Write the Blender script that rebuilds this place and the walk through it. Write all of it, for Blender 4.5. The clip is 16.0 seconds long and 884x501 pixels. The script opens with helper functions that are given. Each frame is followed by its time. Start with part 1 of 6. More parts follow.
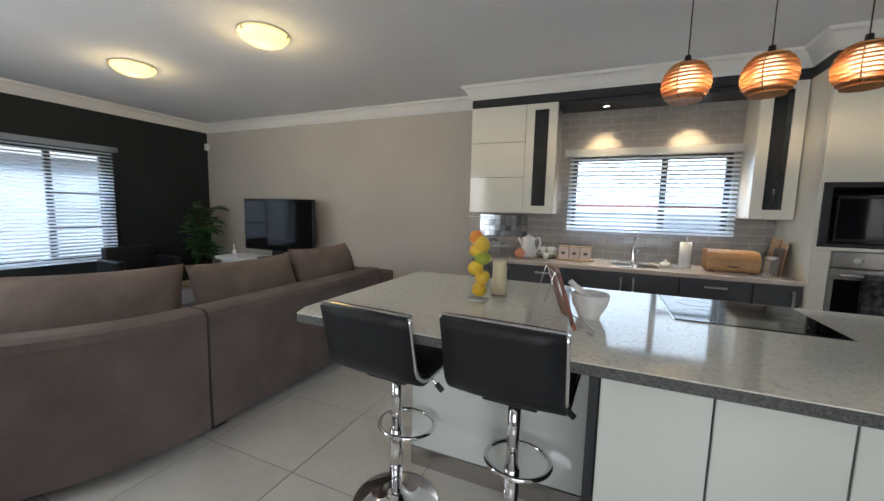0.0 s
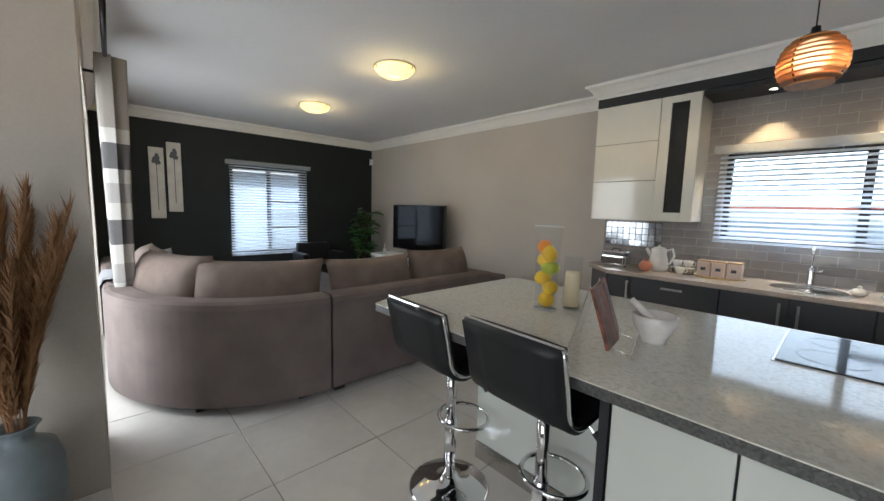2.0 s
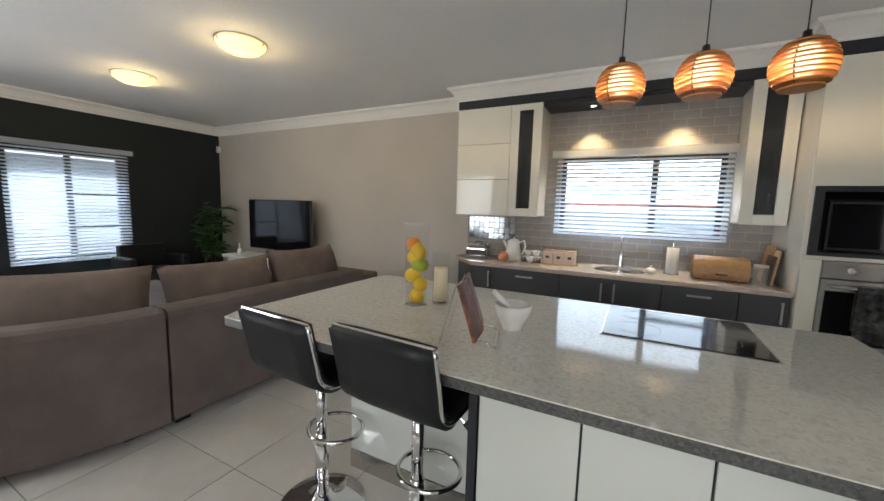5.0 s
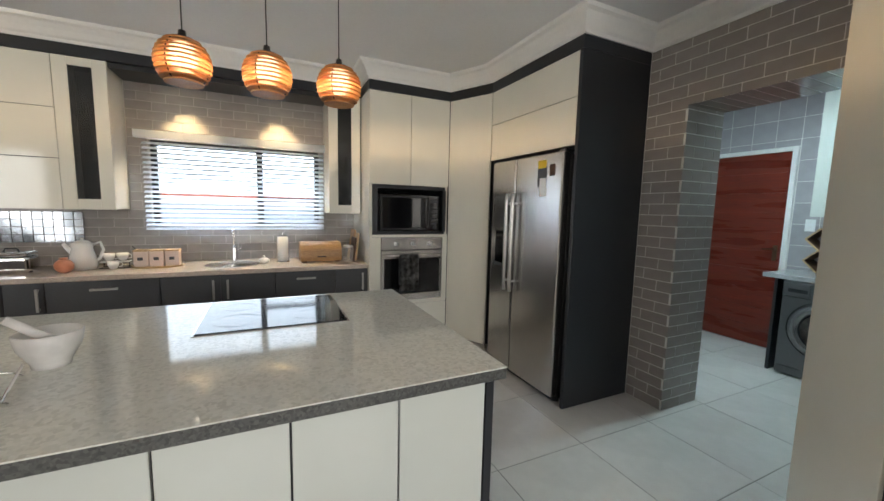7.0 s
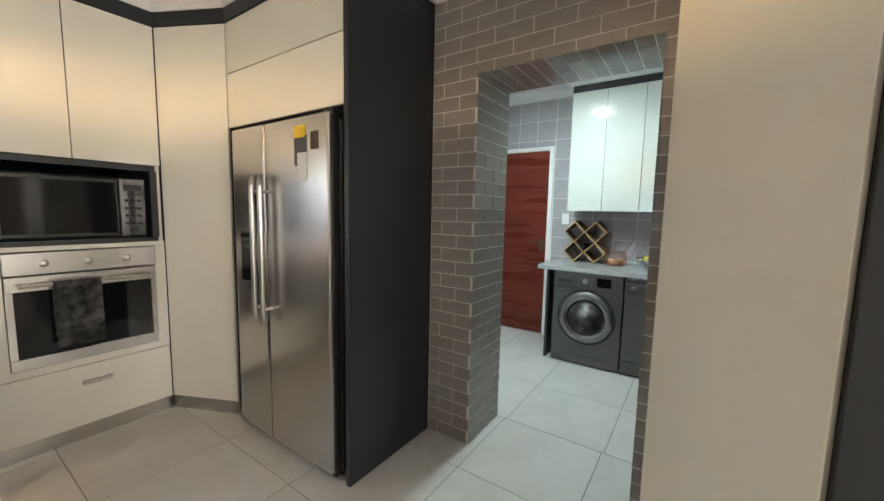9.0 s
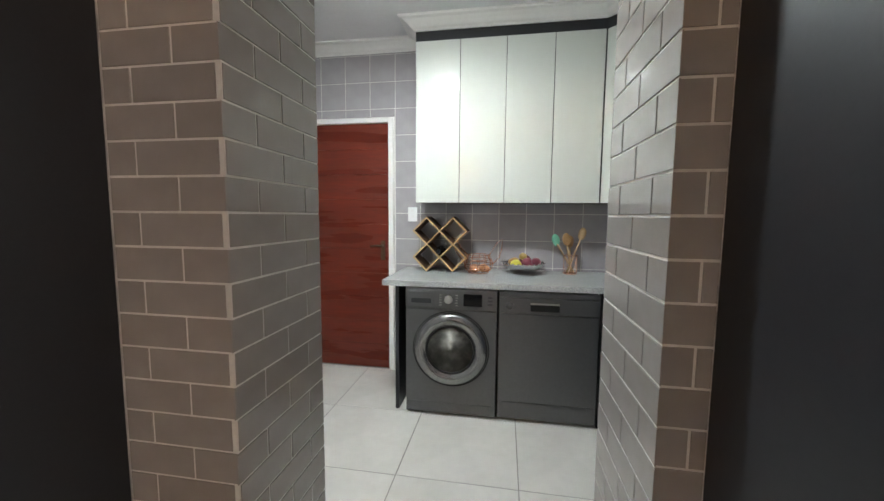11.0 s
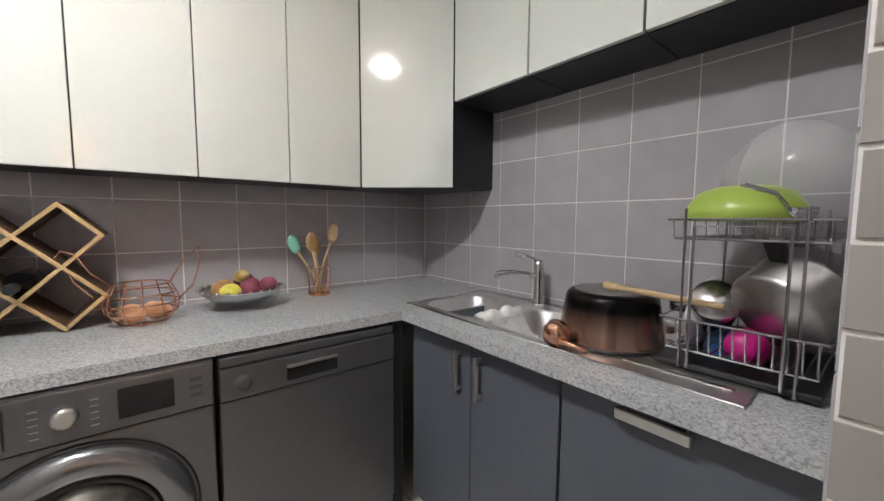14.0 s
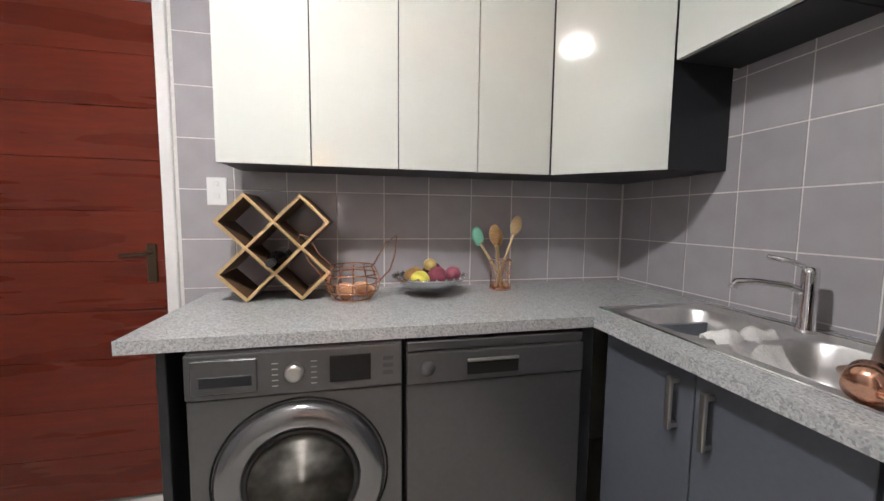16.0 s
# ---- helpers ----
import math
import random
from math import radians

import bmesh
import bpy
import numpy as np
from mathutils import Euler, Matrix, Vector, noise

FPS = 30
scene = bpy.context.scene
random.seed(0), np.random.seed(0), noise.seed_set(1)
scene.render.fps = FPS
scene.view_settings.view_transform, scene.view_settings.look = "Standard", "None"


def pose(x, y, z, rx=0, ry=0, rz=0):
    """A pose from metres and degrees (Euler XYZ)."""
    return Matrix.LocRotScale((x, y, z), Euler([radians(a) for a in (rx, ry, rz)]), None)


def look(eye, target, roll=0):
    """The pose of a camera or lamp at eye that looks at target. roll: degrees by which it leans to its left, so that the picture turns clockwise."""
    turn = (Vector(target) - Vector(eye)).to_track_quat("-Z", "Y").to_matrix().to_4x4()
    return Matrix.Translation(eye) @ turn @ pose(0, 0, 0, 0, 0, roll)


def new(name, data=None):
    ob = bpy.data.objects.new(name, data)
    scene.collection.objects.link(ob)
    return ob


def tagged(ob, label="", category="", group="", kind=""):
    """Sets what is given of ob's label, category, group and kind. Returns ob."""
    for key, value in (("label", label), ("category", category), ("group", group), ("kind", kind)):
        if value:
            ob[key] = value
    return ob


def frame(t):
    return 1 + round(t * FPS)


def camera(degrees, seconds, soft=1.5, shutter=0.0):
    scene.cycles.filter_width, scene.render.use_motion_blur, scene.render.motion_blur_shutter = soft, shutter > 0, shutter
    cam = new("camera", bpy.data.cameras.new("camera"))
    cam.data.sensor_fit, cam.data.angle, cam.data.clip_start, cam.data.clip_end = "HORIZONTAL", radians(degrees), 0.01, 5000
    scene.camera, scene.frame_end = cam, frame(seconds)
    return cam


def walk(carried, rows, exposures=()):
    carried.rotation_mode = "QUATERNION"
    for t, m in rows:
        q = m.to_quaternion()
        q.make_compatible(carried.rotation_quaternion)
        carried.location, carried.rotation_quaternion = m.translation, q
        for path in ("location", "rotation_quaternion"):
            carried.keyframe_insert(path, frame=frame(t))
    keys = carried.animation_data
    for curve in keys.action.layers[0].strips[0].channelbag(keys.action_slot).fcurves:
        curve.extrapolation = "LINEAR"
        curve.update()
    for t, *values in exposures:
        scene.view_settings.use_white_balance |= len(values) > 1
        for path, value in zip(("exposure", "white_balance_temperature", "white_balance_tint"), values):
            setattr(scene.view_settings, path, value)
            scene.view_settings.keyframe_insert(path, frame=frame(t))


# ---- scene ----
cam = camera(99.8, 16.0)
EXPOSURES = [(0, 0.2, 5750, 8), (3, 0.1, 5800, 8), (5.3, 0.35, 6000, 9), (6, 0.42, 6050, 9), (7.5, 0.6, 6300, 10), (8.5, 0.85, 6700, 11), (9.7, 1.12, 6800, 12), (11.8, 1.1, 7700, 32), (13, 1.05, 7800, 34), (16, 1.1, 7900, 36)]
PATH = [
    (0, (0.437, 0.525, 1.336), (-0.354, 2.349, 1.118), 1.4),
    (0.5, (0.541, 0.529, 1.344), (-0.502, 2.221, 1.126), 1.3),
    (1, (0.669, 0.626, 1.357), (-0.565, 2.185, 1.138), 1.3),
    (1.5, (0.784, 0.699, 1.369), (-0.596, 2.13, 1.148), 1.3),
    (2, (0.869, 0.67, 1.376), (-0.59, 2.02, 1.156), 1.5),
    (2.5, (0.937, 0.647, 1.368), (-0.568, 1.945, 1.147), 1.4),
    (3, (0.881, 0.676, 1.368), (-0.646, 1.948, 1.144), 1.5),
    (3.2, (0.841, 0.705, 1.371), (-0.69, 1.972, 1.144), 1.5),
    (5.3, (0.847, 0.729, 1.391), (0.189, 2.604, 1.162), 1.5),
    (5.5, (0.861, 0.725, 1.391), (0.41, 2.66, 1.163), 1.4),
    (6, (0.914, 0.71, 1.398), (0.992, 2.695, 1.167), 1.3),
    (6.5, (0.949, 0.712, 1.389), (1.456, 2.634, 1.166), 1.4),
    (6.8, (0.977, 0.726, 1.387), (1.694, 2.58, 1.166), 1.3),
    (7, (1.009, 0.752, 1.384), (1.853, 2.552, 1.163), 1.3),
    (7.5, (1.151, 0.855, 1.372), (2.255, 2.507, 1.151), 1.2),
    (8, (1.341, 0.976, 1.374), (2.636, 2.484, 1.156), 1.2),
    (8.5, (1.496, 1.153, 1.362), (2.964, 2.495, 1.15), 1.2),
    (9, (1.697, 1.324, 1.356), (3.337, 2.45, 1.148), 1.2),
    (9.5, (1.98, 1.439, 1.335), (3.756, 2.334, 1.13), 0.8),
    (9.7, (2.088, 1.488, 1.329), (3.907, 2.293, 1.123), 0.7),
    (11.8, (3.179, 1.929, 1.273), (5.171, 1.932, 1.092), 0.9),
    (12, (3.266, 1.97, 1.266), (5.256, 1.873, 1.084), 1.1),
    (12.5, (3.458, 2.037, 1.255), (5.415, 1.658, 1.096), 1.0),
    (13, (3.616, 2.016, 1.253), (5.476, 1.299, 1.088), 0.7),
    (13.5, (3.747, 1.965, 1.251), (5.463, 0.952, 1.086), 0.4),
    (14, (3.854, 1.948, 1.239), (5.401, 0.69, 1.079), 0.3),
    (14.5, (3.949, 1.916, 1.231), (5.377, 0.525, 1.071), 0.2),
    (15, (3.995, 1.879, 1.227), (5.429, 0.494, 1.073), 0.6),
    (15.5, (4.017, 1.9, 1.211), (5.723, 0.868, 1.045), 0.9),
    (16, (3.993, 1.925, 1.206), (5.937, 1.491, 1.033), 0.6),
]
walk(cam, [(t, look(eye, target, roll)) for t, eye, target, roll in PATH], EXPOSURES)

# ---- light ----
world = bpy.data.worlds.new("sky")
scene.world = world
world.use_nodes = True
sky = world.node_tree.nodes.new("ShaderNodeTexSky")
sky.sky_type, sky.sun_disc, sky.sun_elevation, sky.sun_rotation = "NISHITA", False, radians(33), radians(131)
world.node_tree.links.new(sky.outputs["Color"], world.node_tree.nodes["Background"].inputs["Color"])
world.node_tree.nodes["Background"].inputs["Strength"].default_value = 0.12


def lamp(name, kind, m, power, colour, **more):
    data = bpy.data.lights.new(name, kind)
    data.energy, data.color = power, colour
    for key, value in more.items():
        if key == "size":
            data.size = value
        elif key == "size_y":
            data.shape, data.size_y = "RECTANGLE", value
        elif key == "radius":
            data.shadow_soft_size = value
        elif key == "angle":
            data.angle = value
        elif key == "cone":
            data.spot_size, data.spot_blend = value
    ob = new(name, data)
    ob.matrix_world = m
    return ob


DAY = (0.80, 0.90, 1.0)
WARM = (1.0, 0.66, 0.34)
lamp("sun", "SUN", look((11, -9.5, 9.5), (0, 0, 0)), 4.5, (1.0, 0.95, 0.88), angle=radians(0.5))
lamp("daylight_sliding_door", "AREA", look((-3.0, 0.35, 1.1), (-3.0, 3.0, 0.9)), 66, (1.0, 0.95, 0.88), size=2.2, size_y=2.0)
lamp("daylight_hall_window", "AREA", look((1.2, -2.05, 1.5), (1.2, 2.0, 1.0)), 52, (1.0, 0.94, 0.86), size=2.2, size_y=1.4)
lamp("daylight_kitchen_window", "AREA", look((0.8, 5.55, 2.75), (0.8, 4.75, 1.45)), 320, (0.74, 0.86, 1.0), size=1.7, size_y=0.9)
lamp("daylight_living_window", "AREA", look((-6.5, 2.82, 2.8), (-5.72, 2.82, 1.3)), 220, (0.74, 0.86, 1.0), size=1.4, size_y=0.9)
for px in (0.729, 1.024, 1.318):
    lamp("pendant_glow", "POINT", pose(px, 2.55, 1.90), 21, WARM, radius=0.03)
for lx, ly in ((-2.04, 2.72), (-3.82, 2.76)):
    lamp("ceiling_glow", "POINT", pose(lx, ly, 2.565), 10, (1.0, 0.70, 0.30), radius=0.05)
for sx in (0.38, 1.12):
    lamp("downlight_glow", "SPOT", look((sx, 4.62, 2.365), (sx, 4.74, 1.0)), 42, (1.0, 0.72, 0.36), radius=0.02, cone=(radians(75), 0.6))
lamp("scullery_lamp", "AREA", look((4.45, 2.33, 2.53), (4.45, 2.33, 0)), 19, (0.72, 0.95, 1.0), size=0.16, size_y=0.16)

# ---- materials ----


def material(name, colour, rough=0.5, metal=0.0, grain=0.0, scale=20.0, stain=0.0, stain_scale=2.0, bump=0.0, stretch=(1, 1, 1), coat=0.0, spread=0.0, wear=0.0, emit=None, glow=0.0, trans=0.0, alpha=1.0, ior=1.45):
    m = bpy.data.materials.new(name)
    m.use_nodes = True
    n, li = m.node_tree.nodes, m.node_tree.links
    b = n["Principled BSDF"]
    b.inputs["Base Color"].default_value = (*colour, 1)
    b.inputs["Roughness"].default_value = rough
    b.inputs["Metallic"].default_value = metal
    b.inputs["Coat Weight"].default_value = coat
    b.inputs["Coat Roughness"].default_value = 0.04
    b.inputs["Transmission Weight"].default_value = trans
    b.inputs["Alpha"].default_value = alpha
    b.inputs["IOR"].default_value = ior
    if emit:
        b.inputs["Emission Color"].default_value = (*emit, 1)
        b.inputs["Emission Strength"].default_value = glow
    if not (grain or stain or bump or spread or wear):
        return m
    tex, mapping = n.new("ShaderNodeTexCoord"), n.new("ShaderNodeMapping")
    mapping.inputs["Scale"].default_value = stretch
    li.new(tex.outputs["Object"], mapping.inputs["Vector"])
    fine, broad = n.new("ShaderNodeTexNoise"), n.new("ShaderNodeTexNoise")
    fine.inputs["Scale"].default_value, fine.inputs["Detail"].default_value = scale, 5
    broad.inputs["Scale"].default_value, broad.inputs["Detail"].default_value = stain_scale, 3
    li.new(mapping.outputs["Vector"], fine.inputs["Vector"])
    li.new(mapping.outputs["Vector"], broad.inputs["Vector"])
    last = None
    for source, amount, low, high in ((fine.outputs["Fac"], grain, 0.3, 0.7), (broad.outputs["Fac"], stain, 0.35, 0.65)):
        if not amount:
            continue
        r = n.new("ShaderNodeMapRange")
        r.inputs["From Min"].default_value, r.inputs["From Max"].default_value = low, high
        r.inputs["To Min"].default_value, r.inputs["To Max"].default_value = 1 - amount, 1 + amount
        li.new(source, r.inputs["Value"])
        mul = n.new("ShaderNodeVectorMath")
        mul.operation = "SCALE"
        if last:
            li.new(last, mul.inputs[0])
        else:
            mul.inputs[0].default_value = colour
        li.new(r.outputs["Result"], mul.inputs["Scale"])
        last = mul.outputs["Vector"]
    if spread:
        info, r = n.new("ShaderNodeObjectInfo"), n.new("ShaderNodeMapRange")
        r.inputs["To Min"].default_value, r.inputs["To Max"].default_value = 1 - spread, 1 + spread
        li.new(info.outputs["Random"], r.inputs["Value"])
        mul = n.new("ShaderNodeVectorMath")
        mul.operation = "SCALE"
        if last:
            li.new(last, mul.inputs[0])
        else:
            mul.inputs[0].default_value = colour
        li.new(r.outputs["Result"], mul.inputs["Scale"])
        last = mul.outputs["Vector"]
    if last:
        li.new(last, b.inputs["Base Color"])
    if wear:
        r = n.new("ShaderNodeMapRange")
        r.inputs["From Min"].default_value, r.inputs["From Max"].default_value = 0.3, 0.7
        r.inputs["To Min"].default_value, r.inputs["To Max"].default_value = max(rough - wear, 0.02), rough + wear
        li.new(broad.outputs["Fac"], r.inputs["Value"])
        li.new(r.outputs["Result"], b.inputs["Roughness"])
    if bump:
        bu = n.new("ShaderNodeBump")
        bu.inputs["Strength"].default_value, bu.inputs["Distance"].default_value = bump, 0.004
        li.new(fine.outputs["Fac"], bu.inputs["Height"])
        li.new(bu.outputs["Normal"], b.inputs["Normal"])
    return m


def speckle(name, base, specks, rough, scale):
    """Polished granite: cells of several tones over a mottled ground."""
    m = material(name, base, rough)
    n, li = m.node_tree.nodes, m.node_tree.links
    tex, cell, mott = n.new("ShaderNodeTexCoord"), n.new("ShaderNodeTexVoronoi"), n.new("ShaderNodeTexNoise")
    cell.inputs["Scale"].default_value = scale
    mott.inputs["Scale"].default_value, mott.inputs["Detail"].default_value = scale * 0.35, 6
    li.new(tex.outputs["Object"], cell.inputs["Vector"])
    li.new(tex.outputs["Object"], mott.inputs["Vector"])
    ramp = n.new("ShaderNodeValToRGB")
    ramp.color_ramp.interpolation = "CONSTANT"
    ramp.color_ramp.elements[0].color = (*specks[0], 1)
    ramp.color_ramp.elements[1].position, ramp.color_ramp.elements[1].color = 0.22, (*base, 1)
    for at, c in ((0.55, specks[1]), (0.78, specks[2])):
        e = ramp.color_ramp.elements.new(at)
        e.color = (*c, 1)
    sep = n.new("ShaderNodeSeparateColor")
    li.new(cell.outputs["Color"], sep.inputs["Color"])
    li.new(sep.outputs["Red"], ramp.inputs["Fac"])
    mix = n.new("ShaderNodeMix")
    mix.data_type = "RGBA"
    mix.inputs["B"].default_value = (*base, 1)
    for sock in mix.inputs:
        if sock.type == "RGBA" and sock.name == "B":
            sock.default_value = (*base, 1)
        if sock.type == "RGBA" and sock.name == "A":
            li.new(ramp.outputs["Color"], sock)
    li.new(mott.outputs["Fac"], mix.inputs[0])
    for sock in mix.outputs:
        if sock.type == "RGBA":
            li.new(sock, n["Principled BSDF"].inputs["Base Color"])
    return m


M_CEIL = material("ceiling_paint", (0.74, 0.74, 0.75), 0.85, grain=0.02, scale=60, stain=0.03, stain_scale=0.8, bump=0.05)
M_GREIGE = material("greige_wall_paint", (0.50, 0.465, 0.42), 0.72, grain=0.03, scale=80, stain=0.04, stain_scale=1.2, bump=0.08)
M_DARK = material("charcoal_wall_paint", (0.012, 0.017, 0.019), 0.7, grain=0.05, scale=80, stain=0.12, stain_scale=1.5, bump=0.08)
M_CORNICE = material("white_plaster_cornice", (0.80, 0.79, 0.77), 0.6, grain=0.02, scale=40, stain=0.03)
M_FLOOR = material("polished_porcelain_tile", (0.62, 0.60, 0.56), 0.16, grain=0.03, scale=14, stain=0.05, stain_scale=2.5, spread=0.025, wear=0.06)
M_GROUT_F = material("floor_grout", (0.25, 0.24, 0.22), 0.9, grain=0.1, scale=60)
M_TILE = material("glazed_taupe_tile", (0.325, 0.30, 0.285), 0.09, grain=0.05, scale=12, stain=0.05, stain_scale=3, spread=0.06, bump=0.02)
M_GROUT = material("pale_grout", (0.72, 0.70, 0.67), 0.9, grain=0.06, scale=70)
M_TILE_S = material("glazed_mauve_grey_tile", (0.38, 0.36, 0.375), 0.10, grain=0.04, scale=10, stain=0.04, spread=0.04, bump=0.015)
M_GLOSS = material("cream_gloss_lacquer", (0.76, 0.74, 0.655), 0.10, grain=0.012, scale=5, stain=0.015, coat=0.5, bump=0.006)
M_GLOSSW = material("white_gloss_lacquer", (0.60, 0.625, 0.58), 0.09, grain=0.012, scale=5, stain=0.015, coat=0.3)
M_CARC = material("charcoal_melamine", (0.019, 0.021, 0.025), 0.42, grain=0.06, scale=90, stain=0.06, bump=0.02)
M_SLATE = material("slate_blue_grey_melamine", (0.095, 0.108, 0.128), 0.38, grain=0.04, scale=70, stain=0.05, bump=0.02)
M_KGREY = material("dark_grey_melamine", (0.062, 0.064, 0.07), 0.35, grain=0.04, scale=70, stain=0.05)
M_GRAN = speckle("polished_pale_granite", (0.68, 0.675, 0.62), ((0.50, 0.50, 0.455), (0.73, 0.73, 0.68), (0.60, 0.605, 0.555)), 0.07, 95)
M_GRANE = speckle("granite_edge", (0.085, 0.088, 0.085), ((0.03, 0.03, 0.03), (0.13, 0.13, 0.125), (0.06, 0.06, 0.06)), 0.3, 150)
M_GRANS = speckle("speckled_grey_granite", (0.42, 0.43, 0.43), ((0.17, 0.175, 0.18), (0.55, 0.56, 0.56), (0.33, 0.34, 0.345)), 0.12, 230)
M_BEIGE = speckle("beige_stone_top", (0.50, 0.43, 0.37), ((0.36, 0.30, 0.26), (0.58, 0.50, 0.43), (0.46, 0.39, 0.33)), 0.2, 150)
M_STEEL = material("brushed_stainless_steel", (0.55, 0.53, 0.51), 0.27, 1.0, grain=0.025, scale=6, stretch=(40, 40, 1), stain=0.02, stain_scale=1)
M_SINK = material("satin_sink_steel", (0.78, 0.77, 0.76), 0.36, 1.0, grain=0.04, scale=60)
M_BACK = material("hazy_bright_sky", (0.8, 0.85, 0.9), 1.0, emit=(0.74, 0.87, 1.0), glow=2.4)
M_CHROME = material("chrome", (0.75, 0.75, 0.76), 0.06, 1.0)
M_NICKEL = material("satin_nickel", (0.55, 0.54, 0.52), 0.3, 1.0)
M_BRONZE = material("dark_bronze", (0.16, 0.12, 0.08), 0.3, 1.0)
M_CRYSTAL = material("thick_clear_glass", (0.35, 0.38, 0.38), 0.02, alpha=0.035)
M_GLASSLIP = material("glass_lip", (0.86, 0.9, 0.9), 0.03, alpha=0.55)
M_BLACK = material("black_glass", (0.006, 0.006, 0.007), 0.07)
M_BLACKP = material("black_plastic", (0.012, 0.012, 0.013), 0.35, grain=0.05, scale=80)
M_LEATHER = material("black_leatherette", (0.006, 0.007, 0.009), 0.5, grain=0.1, scale=160, bump=0.25, stain=0.1)
M_SOFA = material("taupe_suede_fabric", (0.155, 0.125, 0.115), 0.92, grain=0.10, scale=220, stain=0.14, stain_scale=4, bump=0.25)
M_CUSH = material("brown_cushion_fabric", (0.165, 0.128, 0.11), 0.92, grain=0.12, scale=200, stain=0.16, stain_scale=5, bump=0.3)
M_THROW = material("grey_throw_fabric", (0.30, 0.31, 0.33), 0.95, grain=0.1, scale=150, stain=0.12, bump=0.3)
M_WHITEP = material("white_plastic", (0.78, 0.78, 0.77), 0.4, grain=0.01, scale=30)
M_SLAT = material("white_blind_slat", (0.82, 0.82, 0.81), 0.5, grain=0.02, scale=30, spread=0.02)
sn, sl_ = M_SLAT.node_tree.nodes, M_SLAT.node_tree.links
thin, both = sn.new("ShaderNodeBsdfTranslucent"), sn.new("ShaderNodeMixShader")
thin.inputs["Color"].default_value = (0.85, 0.87, 0.9, 1)
both.inputs[0].default_value = 0.8
sl_.new(sn["Principled BSDF"].outputs[0], both.inputs[1])
sl_.new(thin.outputs[0], both.inputs[2])
sl_.new(both.outputs[0], sn["Material Output"].inputs["Surface"])
M_FRAME = material("dark_bronze_aluminium", (0.022, 0.021, 0.022), 0.4, 0.4, grain=0.05, scale=60)
M_GLASS = material("window_glass", (0.8, 0.85, 0.85), 0.02, alpha=0.06)
M_CLEAR = material("clear_glass", (0.85, 0.9, 0.9), 0.03, alpha=0.06)
M_SMOKE = material("smoked_glass", (0.05, 0.053, 0.056), 0.05, alpha=0.55)
M_DOOR = material("red_mahogany", (0.148, 0.019, 0.008), 0.3, grain=0.14, scale=40, stretch=(1, 0.25, 2.0), stain=0.16, stain_scale=5, bump=0.05, wear=0.08)
M_WOOD = material("honey_wood", (0.40, 0.23, 0.105), 0.45, grain=0.2, scale=30, stretch=(1, 1, 6), stain=0.12, bump=0.05)
M_WOODD = material("dark_walnut", (0.075, 0.035, 0.020), 0.45, grain=0.25, scale=30, stretch=(6, 1, 1), stain=0.15)
M_TAN = material("pale_beech", (0.55, 0.38, 0.21), 0.55, grain=0.15, scale=40, stretch=(1, 1, 5), stain=0.1)
M_COPPER = material("copper_wire", (0.80, 0.42, 0.29), 0.2, 1.0)
M_COPPERB = material("brushed_copper", (0.42, 0.26, 0.20), 0.3, 1.0, grain=0.08, scale=40, stretch=(1, 1, 14), wear=0.06)
M_DULL = material("dull_aluminium", (0.40, 0.39, 0.38), 0.36, 1.0, grain=0.12, scale=30, stain=0.16, stain_scale=10)
M_OMBRE = material("copper_to_black_lacquer", (0.30, 0.17, 0.12), 0.24, 0.75)
on, ol = M_OMBRE.node_tree.nodes, M_OMBRE.node_tree.links
ot, osep, oramp = on.new("ShaderNodeTexCoord"), on.new("ShaderNodeSeparateXYZ"), on.new("ShaderNodeValToRGB")
omap = on.new("ShaderNodeMapRange")
omap.inputs["From Max"].default_value = 0.147
oramp.color_ramp.elements[0].position, oramp.color_ramp.elements[0].color = 0.30, (0.34, 0.20, 0.15, 1)
oramp.color_ramp.elements[1].position, oramp.color_ramp.elements[1].color = 0.72, (0.008, 0.007, 0.007, 1)
ol.new(ot.outputs["Object"], osep.inputs[0])
ol.new(osep.outputs["Z"], omap.inputs["Value"])
ol.new(omap.outputs["Result"], oramp.inputs["Fac"])
ol.new(oramp.outputs["Color"], on["Principled BSDF"].inputs["Base Color"])
M_WASH = material("graphite_enamel", (0.135, 0.135, 0.137), 0.30, 0.7, grain=0.04, scale=60, stain=0.04)
M_DRUM = material("smoked_drum_glass", (0.26, 0.245, 0.22), 0.28, 0.6, grain=0.35, scale=14, stain=0.5, stain_scale=7)
M_WIRE = material("chromed_wire", (0.52, 0.52, 0.54), 0.22, 1.0)
M_CERAM = material("white_ceramic", (0.80, 0.79, 0.77), 0.18, grain=0.02, scale=20)
M_MARBLE = material("white_marble", (0.78, 0.76, 0.73), 0.25, grain=0.05, scale=30, stain=0.06, stain_scale=12)
M_AMBER = material("amber_wood_ring", (0.46, 0.20, 0.055), 0.45, grain=0.15, scale=40)
M_BULB = material("lit_bulb", (1, 0.9, 0.7), 0.3, emit=(1.0, 0.74, 0.42), glow=18)
M_LAMPG = material("lit_alabaster_glass", (0.9, 0.75, 0.5), 0.35, emit=(1.0, 0.66, 0.20), glow=1.7)
M_SPOTG = material("lit_downlight", (1, 1, 1), 0.3, emit=(1.0, 0.85, 0.62), glow=14)
M_TUBE = material("lit_diffuser", (1, 1, 1), 0.4, emit=(0.86, 0.96, 1.0), glow=5)
M_VASE = material("blue_grey_glaze", (0.165, 0.20, 0.225), 0.35, grain=0.06, scale=25, stain=0.08, stain_scale=6)
